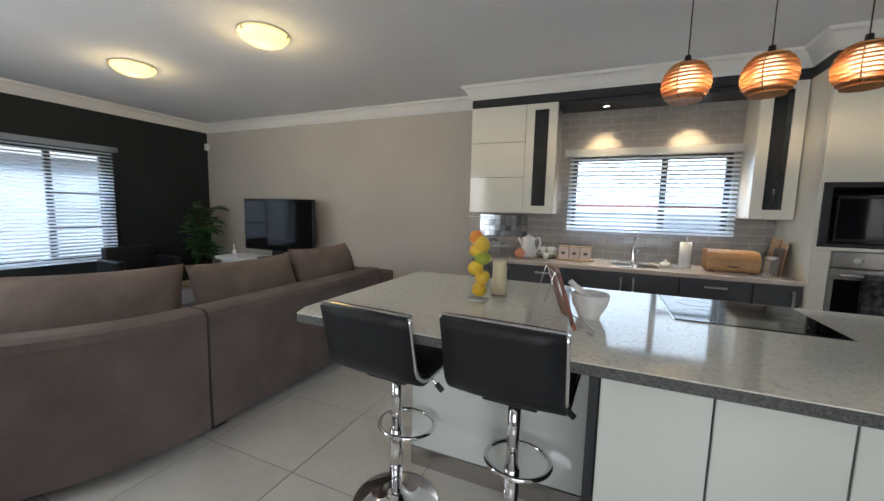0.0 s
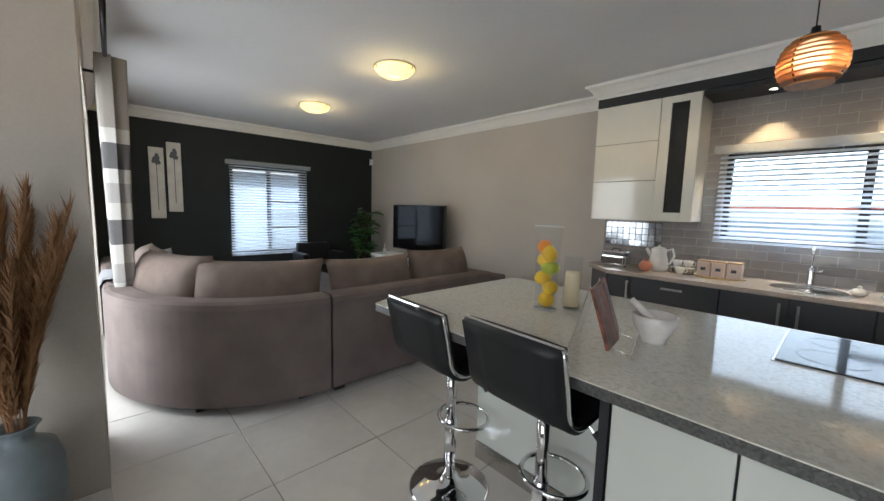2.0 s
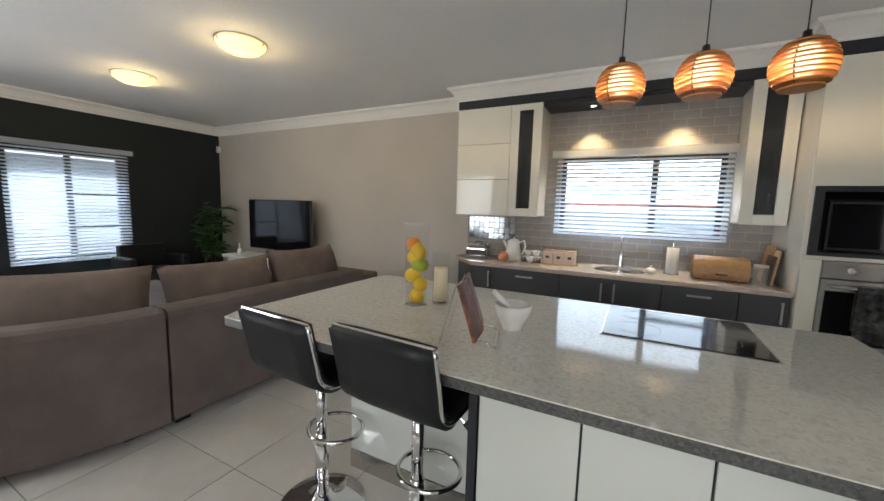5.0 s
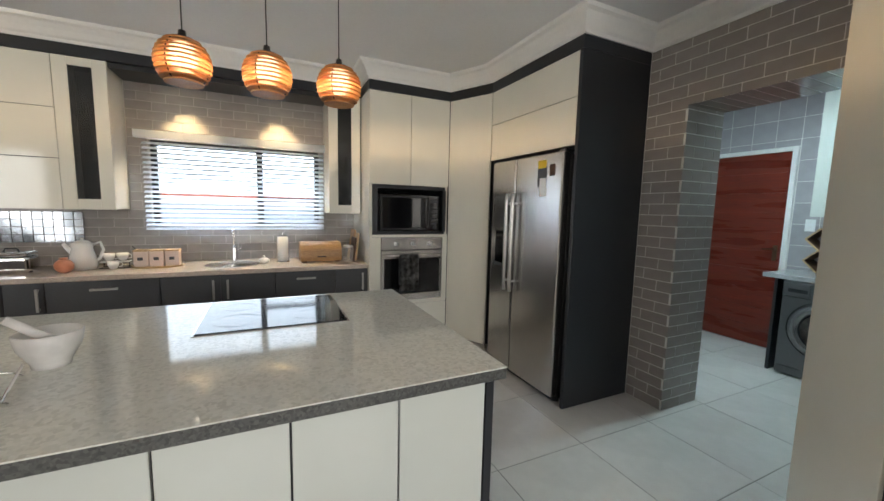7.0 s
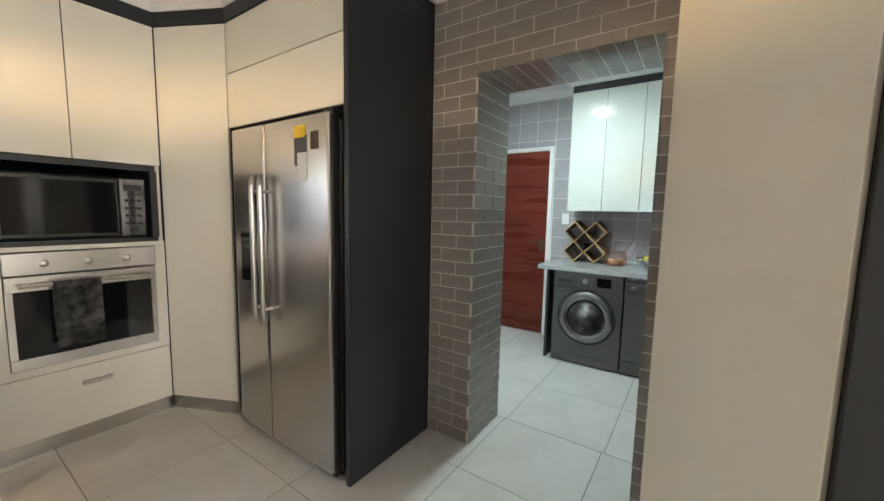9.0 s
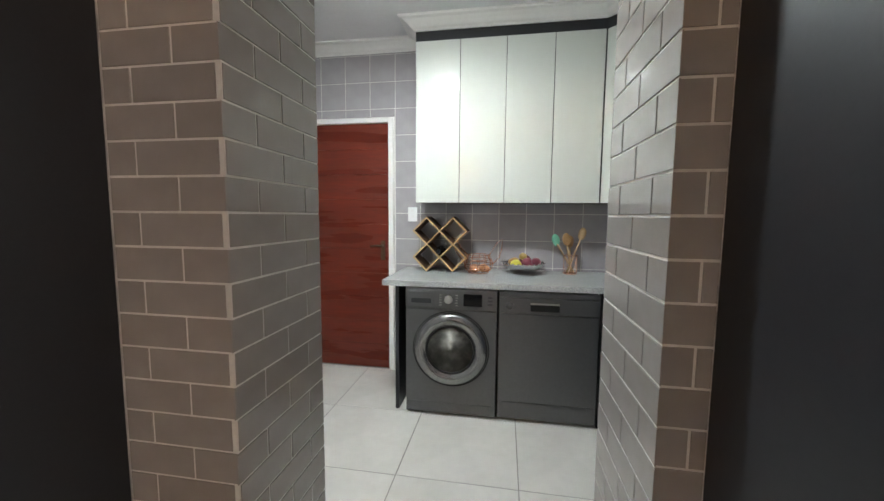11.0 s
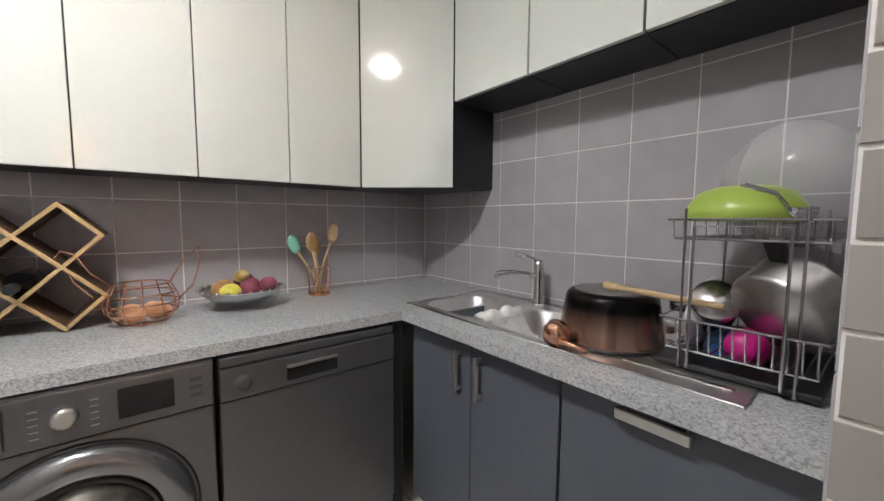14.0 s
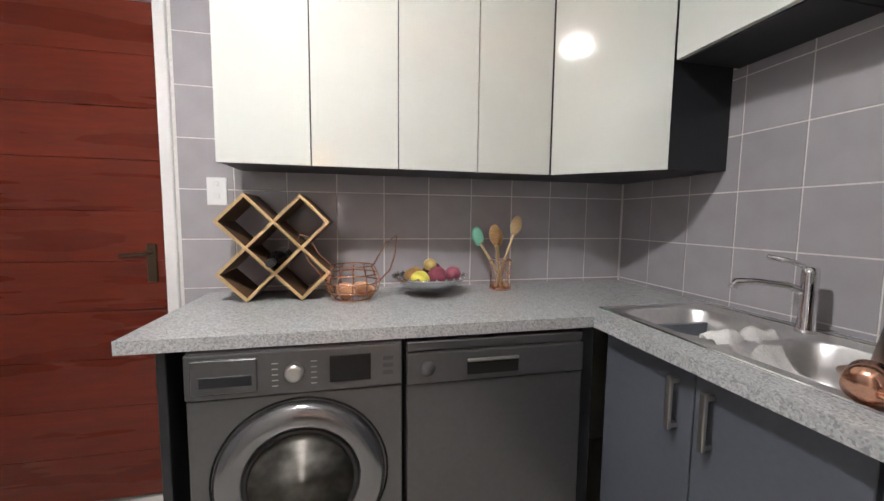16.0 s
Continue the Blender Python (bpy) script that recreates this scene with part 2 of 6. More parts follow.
M_PAMPAS = material("dried_pampas", (0.33, 0.185, 0.09), 0.95, spread=0.25, grain=0.2, scale=40)
M_LEAF = material("rubber_plant_leaf", (0.040, 0.105, 0.026), 0.3, grain=0.2, scale=20, spread=0.3)
M_LEMON = material("lemon_rind", (0.80, 0.52, 0.02), 0.4, grain=0.05, scale=120, bump=0.2, spread=0.08)
M_ORANGE = material("orange_rind", (0.80, 0.26, 0.015), 0.42, grain=0.05, scale=120, bump=0.2)
M_LIME = material("lime_rind", (0.36, 0.42, 0.03), 0.4, grain=0.08, scale=100, bump=0.2)
M_WAX = material("ivory_wax", (0.80, 0.70, 0.47), 0.5, grain=0.02, scale=20)
M_GREENP = material("lime_green_plastic", (0.33, 0.46, 0.09), 0.3)
M_PINK = material("magenta_plastic", (0.55, 0.015, 0.19), 0.35)
M_FROST = material("clear_plastic_bowl", (0.66, 0.66, 0.66), 0.2, alpha=0.25)
M_PLASTER = material("pale_blue_render", (0.62, 0.68, 0.78), 0.9, grain=0.06, scale=20, stain=0.08)
M_ROOF = material("red_roof_tile", (0.46, 0.12, 0.065), 0.8, grain=0.15, scale=12, spread=0.15)
M_GRASS = material("dry_lawn_ground", (0.14, 0.15, 0.08), 0.95, grain=0.25, scale=14, stain=0.2)
M_RACK = material("bamboo", (0.52, 0.34, 0.165), 0.5, grain=0.12, scale=40, stretch=(1, 6, 1), stain=0.08)
# rack boards: a darker brown than the M_RACK strips on their fronts
M_RACKD = material("darker_brown_bamboo", (0.13, 0.07, 0.038), 0.5, grain=0.15, scale=40, stretch=(1, 6, 1), stain=0.1)
M_SKIN = material("terracotta_glaze", (0.62, 0.25, 0.15), 0.35, grain=0.08, scale=25)
# near-black that stands in for shade in recesses, grooves and behind appliances
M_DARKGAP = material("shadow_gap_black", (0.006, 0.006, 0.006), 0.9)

# ---- builders ----
WORLD_BUILT = {}


def finish(bm, name, mat, smooth=False):
    me = bpy.data.meshes.new(name)
    bmesh.ops.recalc_face_normals(bm, faces=bm.faces[:])
    bm.to_mesh(me)
    bm.free()
    for m in mat if isinstance(mat, (list, tuple)) else [mat]:
        me.materials.append(m)
    if smooth:
        for p in me.polygons:
            p.use_smooth = True
    return me


def part(name, bm, mat, parent=None, label="", smooth=False):
    """One mesh object; under a parent built in world places it keeps those places."""
    ob = new(name, finish(bm, name, mat, smooth))
    if parent:
        root = parent
        while root.parent:
            root = root.parent
        ob.parent = parent
        if WORLD_BUILT.get(root.name) and parent == root:
            ob.matrix_parent_inverse = root.matrix_basis.inverted()
    if label:
        ob["label"] = label
    return ob


def thing(name, at, label, category, group="", rz=0, local=False, kind=""):
    ob = new(name)
    ob.empty_display_size = 0.1
    ob.matrix_basis = pose(*at, 0, 0, rz)
    WORLD_BUILT[ob.name] = not local
    return tagged(ob, label, category, group, kind)


def add_box(bm, x0, y0, z0, x1, y1, z1, bevel=0.0, seg=1):
    r = bmesh.ops.create_cube(bm, size=1)
    for v in r["verts"]:
        v.co = Vector((x0 + (v.co.x + 0.5) * (x1 - x0), y0 + (v.co.y + 0.5) * (y1 - y0), z0 + (v.co.z + 0.5) * (z1 - z0)))
    if bevel:
        edges = list({e for v in r["verts"] for e in v.link_edges})
        bmesh.ops.bevel(bm, geom=edges, offset=bevel, segments=seg, affect="EDGES", profile=0.6)


def box(x0, y0, z0, x1, y1, z1, bevel=0.0, seg=1):
    bm = bmesh.new()
    add_box(bm, min(x0, x1), min(y0, y1), min(z0, z1), max(x0, x1), max(y0, y1), max(z0, z1), bevel, seg)
    return bm


def add_prism(bm, pts, z0, z1):
    lo, hi = [bm.verts.new((x, y, z0)) for x, y in pts], [bm.verts.new((x, y, z1)) for x, y in pts]
    n = len(pts)
    bm.faces.new(lo[::-1])
    bm.faces.new(hi)
    for i in range(n):
        bm.faces.new((lo[i], lo[(i + 1) % n], hi[(i + 1) % n], hi[i]))


def prism(pts, z0, z1, bevel=0.0):
    bm = bmesh.new()
    add_prism(bm, pts, z0, z1)
    if bevel:
        bmesh.ops.bevel(bm, geom=bm.edges[:], offset=bevel, segments=1, affect="EDGES")
    return bm


def add_lathe(bm, profile, seg=32, centre=(0, 0, 0), m=None):
    rings = []
    for r, z in profile:
        ring = []
        for k in range(seg):
            a = 2 * math.pi * k / seg
            p = Vector((r * math.cos(a), r * math.sin(a), z))
            ring.append(bm.verts.new((m @ p) if m else p + Vector(centre)))
        rings.append(ring)
    for a, b in zip(rings, rings[1:]):
        for k in range(seg):
            bm.faces.new((a[k], a[(k + 1) % seg], b[(k + 1) % seg], b[k]))
    if profile[0][0] > 1e-6:
        bm.faces.new(rings[0][::-1])
    if profile[-1][0] > 1e-6:
        bm.faces.new(rings[-1])
    bmesh.ops.remove_doubles(bm, verts=[v for ring in (rings[0], rings[-1]) for v in ring], dist=1e-6)


def lathe(profile, seg=32, centre=(0, 0, 0), m=None):
    bm = bmesh.new()
    add_lathe(bm, profile, seg, centre, m)
    return bm


def add_tube(bm, pts, r, seg=8, closed=False):
    """A round rod along a line of points."""
    pts = [Vector(p) for p in pts]
    n, rings, up = len(pts), [], None
    for i, p in enumerate(pts):
        if closed:
            d = pts[(i + 1) % n] - pts[i - 1]
        else:
            d = pts[min(i + 1, n - 1)] - pts[max(i - 1, 0)]
        d.normalize()
        if up is None:
            up = d.orthogonal().normalized()
        up = (up - d * up.dot(d))
        up = up.normalized() if up.length > 1e-6 else d.orthogonal().normalized()
        side = d.cross(up)
        rr = r(i / max(n - 1, 1)) if callable(r) else r
        rings.append([bm.verts.new(p + (up * math.cos(2 * math.pi * k / seg) + side * math.sin(2 * math.pi * k / seg)) * rr) for k in range(seg)])
    pairs = list(zip(rings, rings[1:])) + ([(rings[-1], rings[0])] if closed else [])
    for a, b in pairs:
        for k in range(seg):
            bm.faces.new((a[k], a[(k + 1) % seg], b[(k + 1) % seg], b[k]))
    if not closed:
        bm.faces.new(rings[0][::-1])
        bm.faces.new(rings[-1])


def tube(pts, r, seg=8, closed=False):
    bm = bmesh.new()
    add_tube(bm, pts, r, seg, closed)
    return bm


def circle(cx, cy, z, r, n=28, ry=None):
    return [(cx + r * math.cos(2 * math.pi * k / n), cy + (ry or r) * math.sin(2 * math.pi * k / n), z) for k in range(n)]


def sweep(path, profile):
    """A closed profile of (inward, height) carried along stations (x, y, nx, ny)."""
    bm = bmesh.new()
    rings = [[bm.verts.new((x + nx * d, y + ny * d, z)) for d, z in profile] for x, y, nx, ny in path]
    n = len(profile)
    for a, b in zip(rings, rings[1:]):
        for k in range(n):
            bm.faces.new((a[k], a[(k + 1) % n], b[(k + 1) % n], b[k]))
    bm.faces.new(rings[0])
    bm.faces.new(rings[-1][::-1])
    return bm


def pillow(w, d, h, m=None, n=14, seed=1, pinch=0.55):
    """A stuffed cushion, w wide, h high and d thick, with soft corners and creases."""
    bm = bmesh.new()
    rnd = random.Random(seed)
    off = Vector((rnd.random() * 9, rnd.random() * 9, rnd.random() * 9))
    sheets = []
    for side in (1, -1):
        rows = []
        for i in range(n + 1):
            row = []
            for j in range(n + 1):
                u, v = 2 * i / n - 1, 2 * j / n - 1
                bulge = ((1 - abs(u) ** 2.6) * (1 - abs(v) ** 2.6)) ** 0.42
                x = u * w / 2 * (1 - 0.06 * (1 - v * v) * abs(u) ** 3)
                z = v * h / 2 * (1 - 0.08 * (1 - u * u) * abs(v) ** 3)
                y = side * d / 2 * bulge
                p = Vector((x, y, z))
                k = noise.noise(p * 7 + off) * 0.018 * bulge
                row.append(p + Vector((0, side * k, k * 0.5)))
            rows.append(row)
        sheets.append(rows)
    grid = [[[bm.verts.new((m @ p) if m else p) for p in row] for row in rows] for rows in sheets]
    for s, rows in enumerate(grid):
        for i in range(n):
            for j in range(n):
                bm.faces.new((rows[i][j], rows[i + 1][j], rows[i + 1][j + 1], rows[i][j + 1]))
    bmesh.ops.remove_doubles(bm, verts=bm.verts[:], dist=1e-5)
    return bm


def ball(bm, c, r, sx=1, sy=1, sz=1, seg=14, seed=0, rough=0.0):
    res = bmesh.ops.create_uvsphere(bm, u_segments=seg, v_segments=max(seg // 2 + 1, 5), radius=1)
    for v in res["verts"]:
        k = 1 + rough * noise.noise(v.co * 1.7 + Vector((seed * 3.1, seed * 1.7, 0)))
        v.co = Vector((c[0] + v.co.x * r * sx * k, c[1] + v.co.y * r * sy * k, c[2] + v.co.z * r * sz * k))


def structure(name, bm, mat, label, category):
    return tagged(part(name, bm, mat), label, category, kind="structure")


# ---- structure ----
CEIL = 2.64
wall_tv = structure("wall_north", box(-6.0, 4.80, -0.05, 0.09, 5.05, 2.9), M_GREIGE, "warm greige painted wall behind the television", "wall")
wn2 = part("window_pier", box(1.50, 4.803, -0.05, 3.75, 5.05, 2.9), M_GREIGE, wall_tv)
part("window_apron", box(0.09, 4.803, -0.05, 1.50, 5.05, 1.16), M_GREIGE, wall_tv)
part("window_head", box(0.09, 4.803, 1.93, 1.50, 5.05, 2.9), M_GREIGE, wall_tv)

wall_dark = structure("wall_west", box(-6.0, 0.40, -0.05, -5.75, 2.24, 2.9), M_DARK, "matt charcoal black feature wall", "wall")
part("window_pier", box(-6.0, 3.40, -0.05, -5.75, 4.798, 2.9), M_DARK, wall_dark)
part("window_apron", box(-6.0, 2.24, -0.05, -5.75, 3.40, 0.56), M_DARK, wall_dark)
part("window_head", box(-6.0, 2.24, 1.99, -5.75, 3.40, 2.9), M_DARK, wall_dark)

wall_south = structure("wall_south", box(-5.748, 0.42, -0.05, -4.2, 0.645, 2.9), M_GREIGE, "pale painted wall with a sliding door opening", "wall")
part("pier", box(-1.95, 0.42, -0.05, -1.27, 0.645, 2.9), M_GREIGE, wall_south)
part("door_head", box(-4.2, 0.42, 2.15, -1.95, 0.645, 2.9), M_GREIGE, wall_south)
wall_pier = structure("wall_pier", box(-1.50, -2.2, -0.05, -1.27, 0.42, 2.9), M_GREIGE, "pale grey painted wall beside the floor vase", "wall")
wall_hall = structure("wall_hall", box(-1.27, -2.2, -0.05, 0.1, -1.98, 2.9), M_GREIGE, "plain greige wall with a wide window", "wall")
part("window_pier", box(2.3, -2.2, -0.05, 3.75, -1.98, 2.9), M_GREIGE, wall_hall)
part("window_apron", box(0.1, -2.2, -0.05, 2.3, -1.98, 0.8), M_GREIGE, wall_hall)
part("window_head", box(0.1, -2.2, 2.2, 2.3, -1.98, 2.9), M_GREIGE, wall_hall)

# the tiled cross wall with its doorway
DX0, DX1, DY0, DY1, DTOP = 3.49, 3.88, 1.487, 2.345, 2.09
wall_tiled = structure("wall_east", box(DX0, DY1, -0.05, DX1, 4.798, 2.9), M_GROUT, "taupe glazed tile wall with a doorway into the scullery", "wall")
part("wall_south_of_doorway", box(DX0, -1.98, -0.05, DX1, DY0, 2.9), M_GROUT, wall_tiled)
part("lintel", box(DX0, DY0, DTOP, DX1, DY1, 2.9), M_GROUT, wall_tiled)

SX, SY = 5.73, 0.555
wall_sback = structure("wall_scullery_east", box(SX, 0.3, -0.05, SX + 0.2, 2.66, 2.9), M_GROUT, "mauve-grey square tiled wall of the scullery", "wall")
part("wall_beside_door", box(SX, 3.51, -0.05, SX + 0.2, 4.0, 2.9), M_GROUT, wall_sback)
part("wall_over_door", box(SX, 2.66, 2.07, SX + 0.2, 3.51, 2.9), M_GROUT, wall_sback)
wall_ssink = structure("wall_scullery_south", box(DX1, 0.3, -0.05, SX, SY, 2.9), M_GROUT, "mauve-grey square tiled wall behind the scullery sink", "wall")
wall_snorth = structure("wall_scullery_north", box(DX1, 3.8, -0.05, SX, 4.0, 2.9), M_TILE_S, "grey tiled scullery wall", "wall")

structure("ceiling", box(-6.0, -2.2, CEIL, 5.95, 5.05, CEIL + 0.12), M_CEIL, "smooth white painted plaster ceiling", "ceiling")
floor = structure("floor", box(-6.0, -2.2, -0.12, 5.95, 5.05, -0.0022), M_GROUT_F, "large pale polished porcelain floor tiles with thin grey joints", "floor")
structure("ground", box(-400, -400, -0.6, 400, 400, -0.3), M_GRASS, "dry ground outside the house", "ground")

# cornice: a stepped cove swept along the tops of the walls
COVE = [(0, 2.505), (0.012, 2.505), (0.016, 2.525), (0.03, 2.54), (0.05, 2.575), (0.075, 2.604), (0.10, 2.615), (0.105, 2.63), (0.105, CEIL), (0, CEIL)]


def cornice(name, line):
    """line: corner points; the room lies to the left of the way along it."""
    stations = []
    for i, p in enumerate(line):
        p = Vector(p)
        dirs = []
        if i > 0:
            dirs.append((p - Vector(line[i - 1])).normalized())
        if i < len(line) - 1:
            dirs.append((Vector(line[i + 1]) - p).normalized())
        norms = [Vector((-d.y, d.x)) for d in dirs]
        n = sum(norms, Vector((0, 0)))
        n = n / n.dot(norms[0]) if len(norms) == 2 else norms[0]
        stations.append((p.x, p.y, n.x, n.y))
    return structure(name, sweep(stations, COVE), M_CORNICE, "white moulded plaster ceiling cornice", "cornice")


cornice("trim_cornice_kitchen", [(2.57, -1.98), (2.57, 1.10), (2.866, 1.41), (3.49, 1.41), (3.49, 2.63), (2.855, 2.63), (2.855, 3.69), (2.643, 4.12), (1.85, 4.12), (1.85, 4.455), (-0.947, 4.455), (-0.947, 4.80), (-5.75, 4.80), (-5.75, 0.645), (-1.27, 0.645), (-1.27, -1.98)])

# windows and blinds


def window(name, label, ax, lo, hi, z0, z1, at, depth, mull, bars):
    """A framed window; ax 'y' lies across x at y = at, ax 'x' across y at x = at."""
    w = tagged(new(name), label, "window", kind="structure")

    def put(nm, a0, a1, b0, b1, t0, t1, mat):
        if ax == "y":
            return part(nm, box(a0, at + t0, b0, a1, at + t1, b1, 0.002), mat, w)
        return part(nm, box(at - t0, a0, b0, at - t1, a1, b1, 0.002), mat, w)
    f = 0.045
    put("frame", lo, hi, z1 - f, z1, 0, depth, M_FRAME)
    put("frame", lo, hi, z0, z0 + f, 0, depth, M_FRAME)
    put("frame", lo, lo + f, z0 + f, z1 - f, 0, depth, M_FRAME)
    put("frame", hi - f, hi, z0 + f, z1 - f, 0, depth, M_FRAME)
    put("mullion", mull - 0.028, mull + 0.028, z0 + f, z1 - f, 0, depth, M_FRAME)
    for (b0, b1, z) in bars:
        put("transom", b0, b1, z - 0.02, z + 0.02, 0.004, depth - 0.004, M_FRAME)
    for a0, a1 in ((lo + f, mull - 0.028), (mull + 0.028, hi - f)):
        g = put("pane", a0, a1, z0 + f, z1 - f, depth * 0.45, depth * 0.55, M_GLASS)
        g.visible_shadow = False
    return w


window("window_kitchen", "dark aluminium framed kitchen window over the sink", "y", 0.09, 1.50, 1.16, 1.93, 4.86, 0.05, 0.95, [(0.978, 1.455, 1.44)])
window("window_living", "dark aluminium framed living room window", "x", 2.24, 3.40, 0.56, 1.99, -5.82, 0.05, 2.83, [(2.858, 3.355, 1.42), (2.858, 3.355, 0.98)])
window("window_hall", "wide aluminium framed window of the hall", "y", 0.1, 2.3, 0.8, 2.2, -2.12, 0.05, 1.2, [(0.145, 1.172, 1.6), (1.228, 2.255, 1.6)])
sl = window("door_sliding", "dark aluminium framed sliding glass door", "y", -4.2, -1.95, 0.0, 2.15, 0.50, 0.06, -3.07, [])


def blind(name, label, ax, lo, hi, z0, z1, at, pitch, tilt):
    w = thing(name, ((lo + hi) / 2, at, z0) if ax == "y" else (at, (lo + hi) / 2, z0), label, "blind")
    face = -1 if ax == "y" else 1
    def bar(nm, a0, a1, b0, b1, t):
        if ax == "y":
            return part(nm, box(a0, at - t, b0, a1, at + t, b1, 0.003), M_SLAT, w)
        return part(nm, box(at - t, a0, b0, at + t, a1, b1, 0.003), M_SLAT, w)
    bar("valance", lo - 0.05, hi + 0.06, z1 - 0.005, z1 + 0.06, 0.035)
    bar("bottom_rail", lo, hi, z0, z0 + 0.02, 0.022)
    me = None
    length, z = hi - lo, z0 + 0.04
    while z < z1 - 0.015:
        if me is None:
            bm = box(-length / 2, -0.024, -0.0014, length / 2, 0.024, 0.0014)
            me = finish(bm, "slat", M_SLAT)
        s = new("slat", me)
        s.parent = w
        s.matrix_parent_inverse = w.matrix_basis.inverted()
        if ax == "y":
            s.matrix_basis = pose((lo + hi) / 2, at, z, tilt + random.uniform(-1.5, 1.5), 0, 0)
        else:
            s.matrix_basis = pose(at, (lo + hi) / 2, z, tilt + random.uniform(-1.5, 1.5), 0, 90)
        z += pitch
    for k in (0.12, 0.5, 0.88):
        c = lo + k * length
        p = ((c, at - 0.026, z0), (c, at - 0.026, z1)) if ax == "y" else ((at + 0.026, c, z0), (at + 0.026, c, z1))
        part("cord", tube(p, 0.0015, 5), M_SLAT, w)
    return w


blind("venetian_blind", "white slatted venetian blind open over the kitchen window", "y", 0.06, 1.53, 1.15, 1.93, 4.745, 0.041, 26)
blind("venetian_blind", "white slatted venetian blind open over the living room window", "x", 2.21, 3.43, 0.55, 2.00, -5.70, 0.043, 26)

# scullery door
door = tagged(new("door_scullery"), "closed red mahogany door with horizontal grooves", "door", kind="structure")
for k in range(10):
    part("board", box(5.735, 2.70, 0.008 + k * 0.2025, 5.775, 3.47, 0.008 + (k + 1) * 0.2025 - 0.001, 0.0016), M_DOOR, door)
for n, a, b, c, d in (("jamb", 2.655, 2.70, 0, 2.075), ("jamb", 3.47, 3.515, 0, 2.075), ("head", 2.70, 3.47, 2.035, 2.075)):
    part(n, box(5.712, a, c, 5.80, b, d, 0.004), M_CORNICE, door, "cream painted door frame")
# unseen sheet behind the boards, added to stop sun leaking through their gaps
part("light_stop", box(5.7765, 2.701, 0.008, 5.798, 3.469, 2.033), M_DOOR, door)
part("escutcheon", box(5.726, 2.735, 0.93, 5.735, 2.772, 1.09, 0.003), M_BRONZE, door, "dark bronze lock plate")
hb = tube([(5.73, 2.753, 1.05), (5.69, 2.753, 1.05), (5.685, 2.762, 1.05), (5.685, 2.845, 1.045)], 0.009)
part("lever_handle", hb, M_BRONZE, door, "dark bronze lever handle", smooth=True)

# outside: a neighbour's boundary wall and house


def neighbour(name, label, ax, at, lo, hi, top, courses):
    h = thing(name, (at, (lo + hi) / 2, -0.3) if ax == "x" else ((lo + hi) / 2, at, -0.3), label, "house")
    d = -1 if ax == "x" else 1

    def slab(nm, t0, t1, a0, a1, z0, z1, mat):
        x0, x1 = sorted((at + d * t0, at + d * t1))
        return part(nm, box(x0, a0, z0, x1, a1, z1, 0.01) if ax == "x" else box(a0, x0, z0, a1, x1, z1, 0.01), mat, h)
    slab("wall", 0, 4, lo, hi, -0.3, top, M_PLASTER)
    slab("fascia", -0.35, -0.30, lo - 0.3, hi + 0.3, top - 0.02, top + 0.12, M_CORNICE)
    for k in range(courses):
        slab("roof_course", -0.4 + k * 0.3, -0.06 + k * 0.3, lo - 0.3, hi + 0.3, top + 0.125 + k * 0.1, top + 0.215 + k * 0.1, M_ROOF)
    return h


neighbour("house", "low neighbouring house with pale wall and red tiled roof", "y", 10.5, -8, 11, 1.38, 1)
neighbour("house", "neighbouring house with pale wall and red roof beyond the lawn", "x", -9.4, -3, 9, 2.15, 9)
structure("backdrop_north", box(-70, 60, -0.3, 70, 60.5, 45), M_BACK, "hazy bright sky beyond the garden", "backdrop")
structure("backdrop_west", box(-62.5, -60, -0.3, -62, 60, 45), M_BACK, "hazy bright sky beyond the garden", "backdrop")

# ---- kitchen units ----


def panel_door(name, unit, x0, y0, z0, x1, y1, z1, mat=None, label=""):
    return part(name, box(x0, y0, z0, x1, y1, z1, 0.0025, 2), mat or M_GLOSS, unit, label)


# fascia strip over all units
fas = structure("trim_fascia", prism([(-0.947, 4.80), (-0.947, 4.45), (1.845, 4.45), (1.845, 4.115), (2.645, 4.115), (2.85, 3.69), (2.85, 2.632), (3.485, 2.632), (3.485, 4.80)], 2.425, 2.505), M_CARC, "charcoal filler strip between the units and cornice", "trim")

# upper flap cabinet
u = thing("wall_cabinet", (-0.65, 4.8, 1.32), "cream gloss wall cabinet with three lift-up flaps", "cabinet")
part("body", box(-0.943, 4.475, 1.325, -0.368, 4.798, 2.423), M_CARC, u)
for z0, z1 in ((1.32, 1.690), (1.694, 2.050), (2.054, 2.42)):
    panel_door("flap_door", u, -0.947, 4.453, z0, -0.366, 4.473, z1)


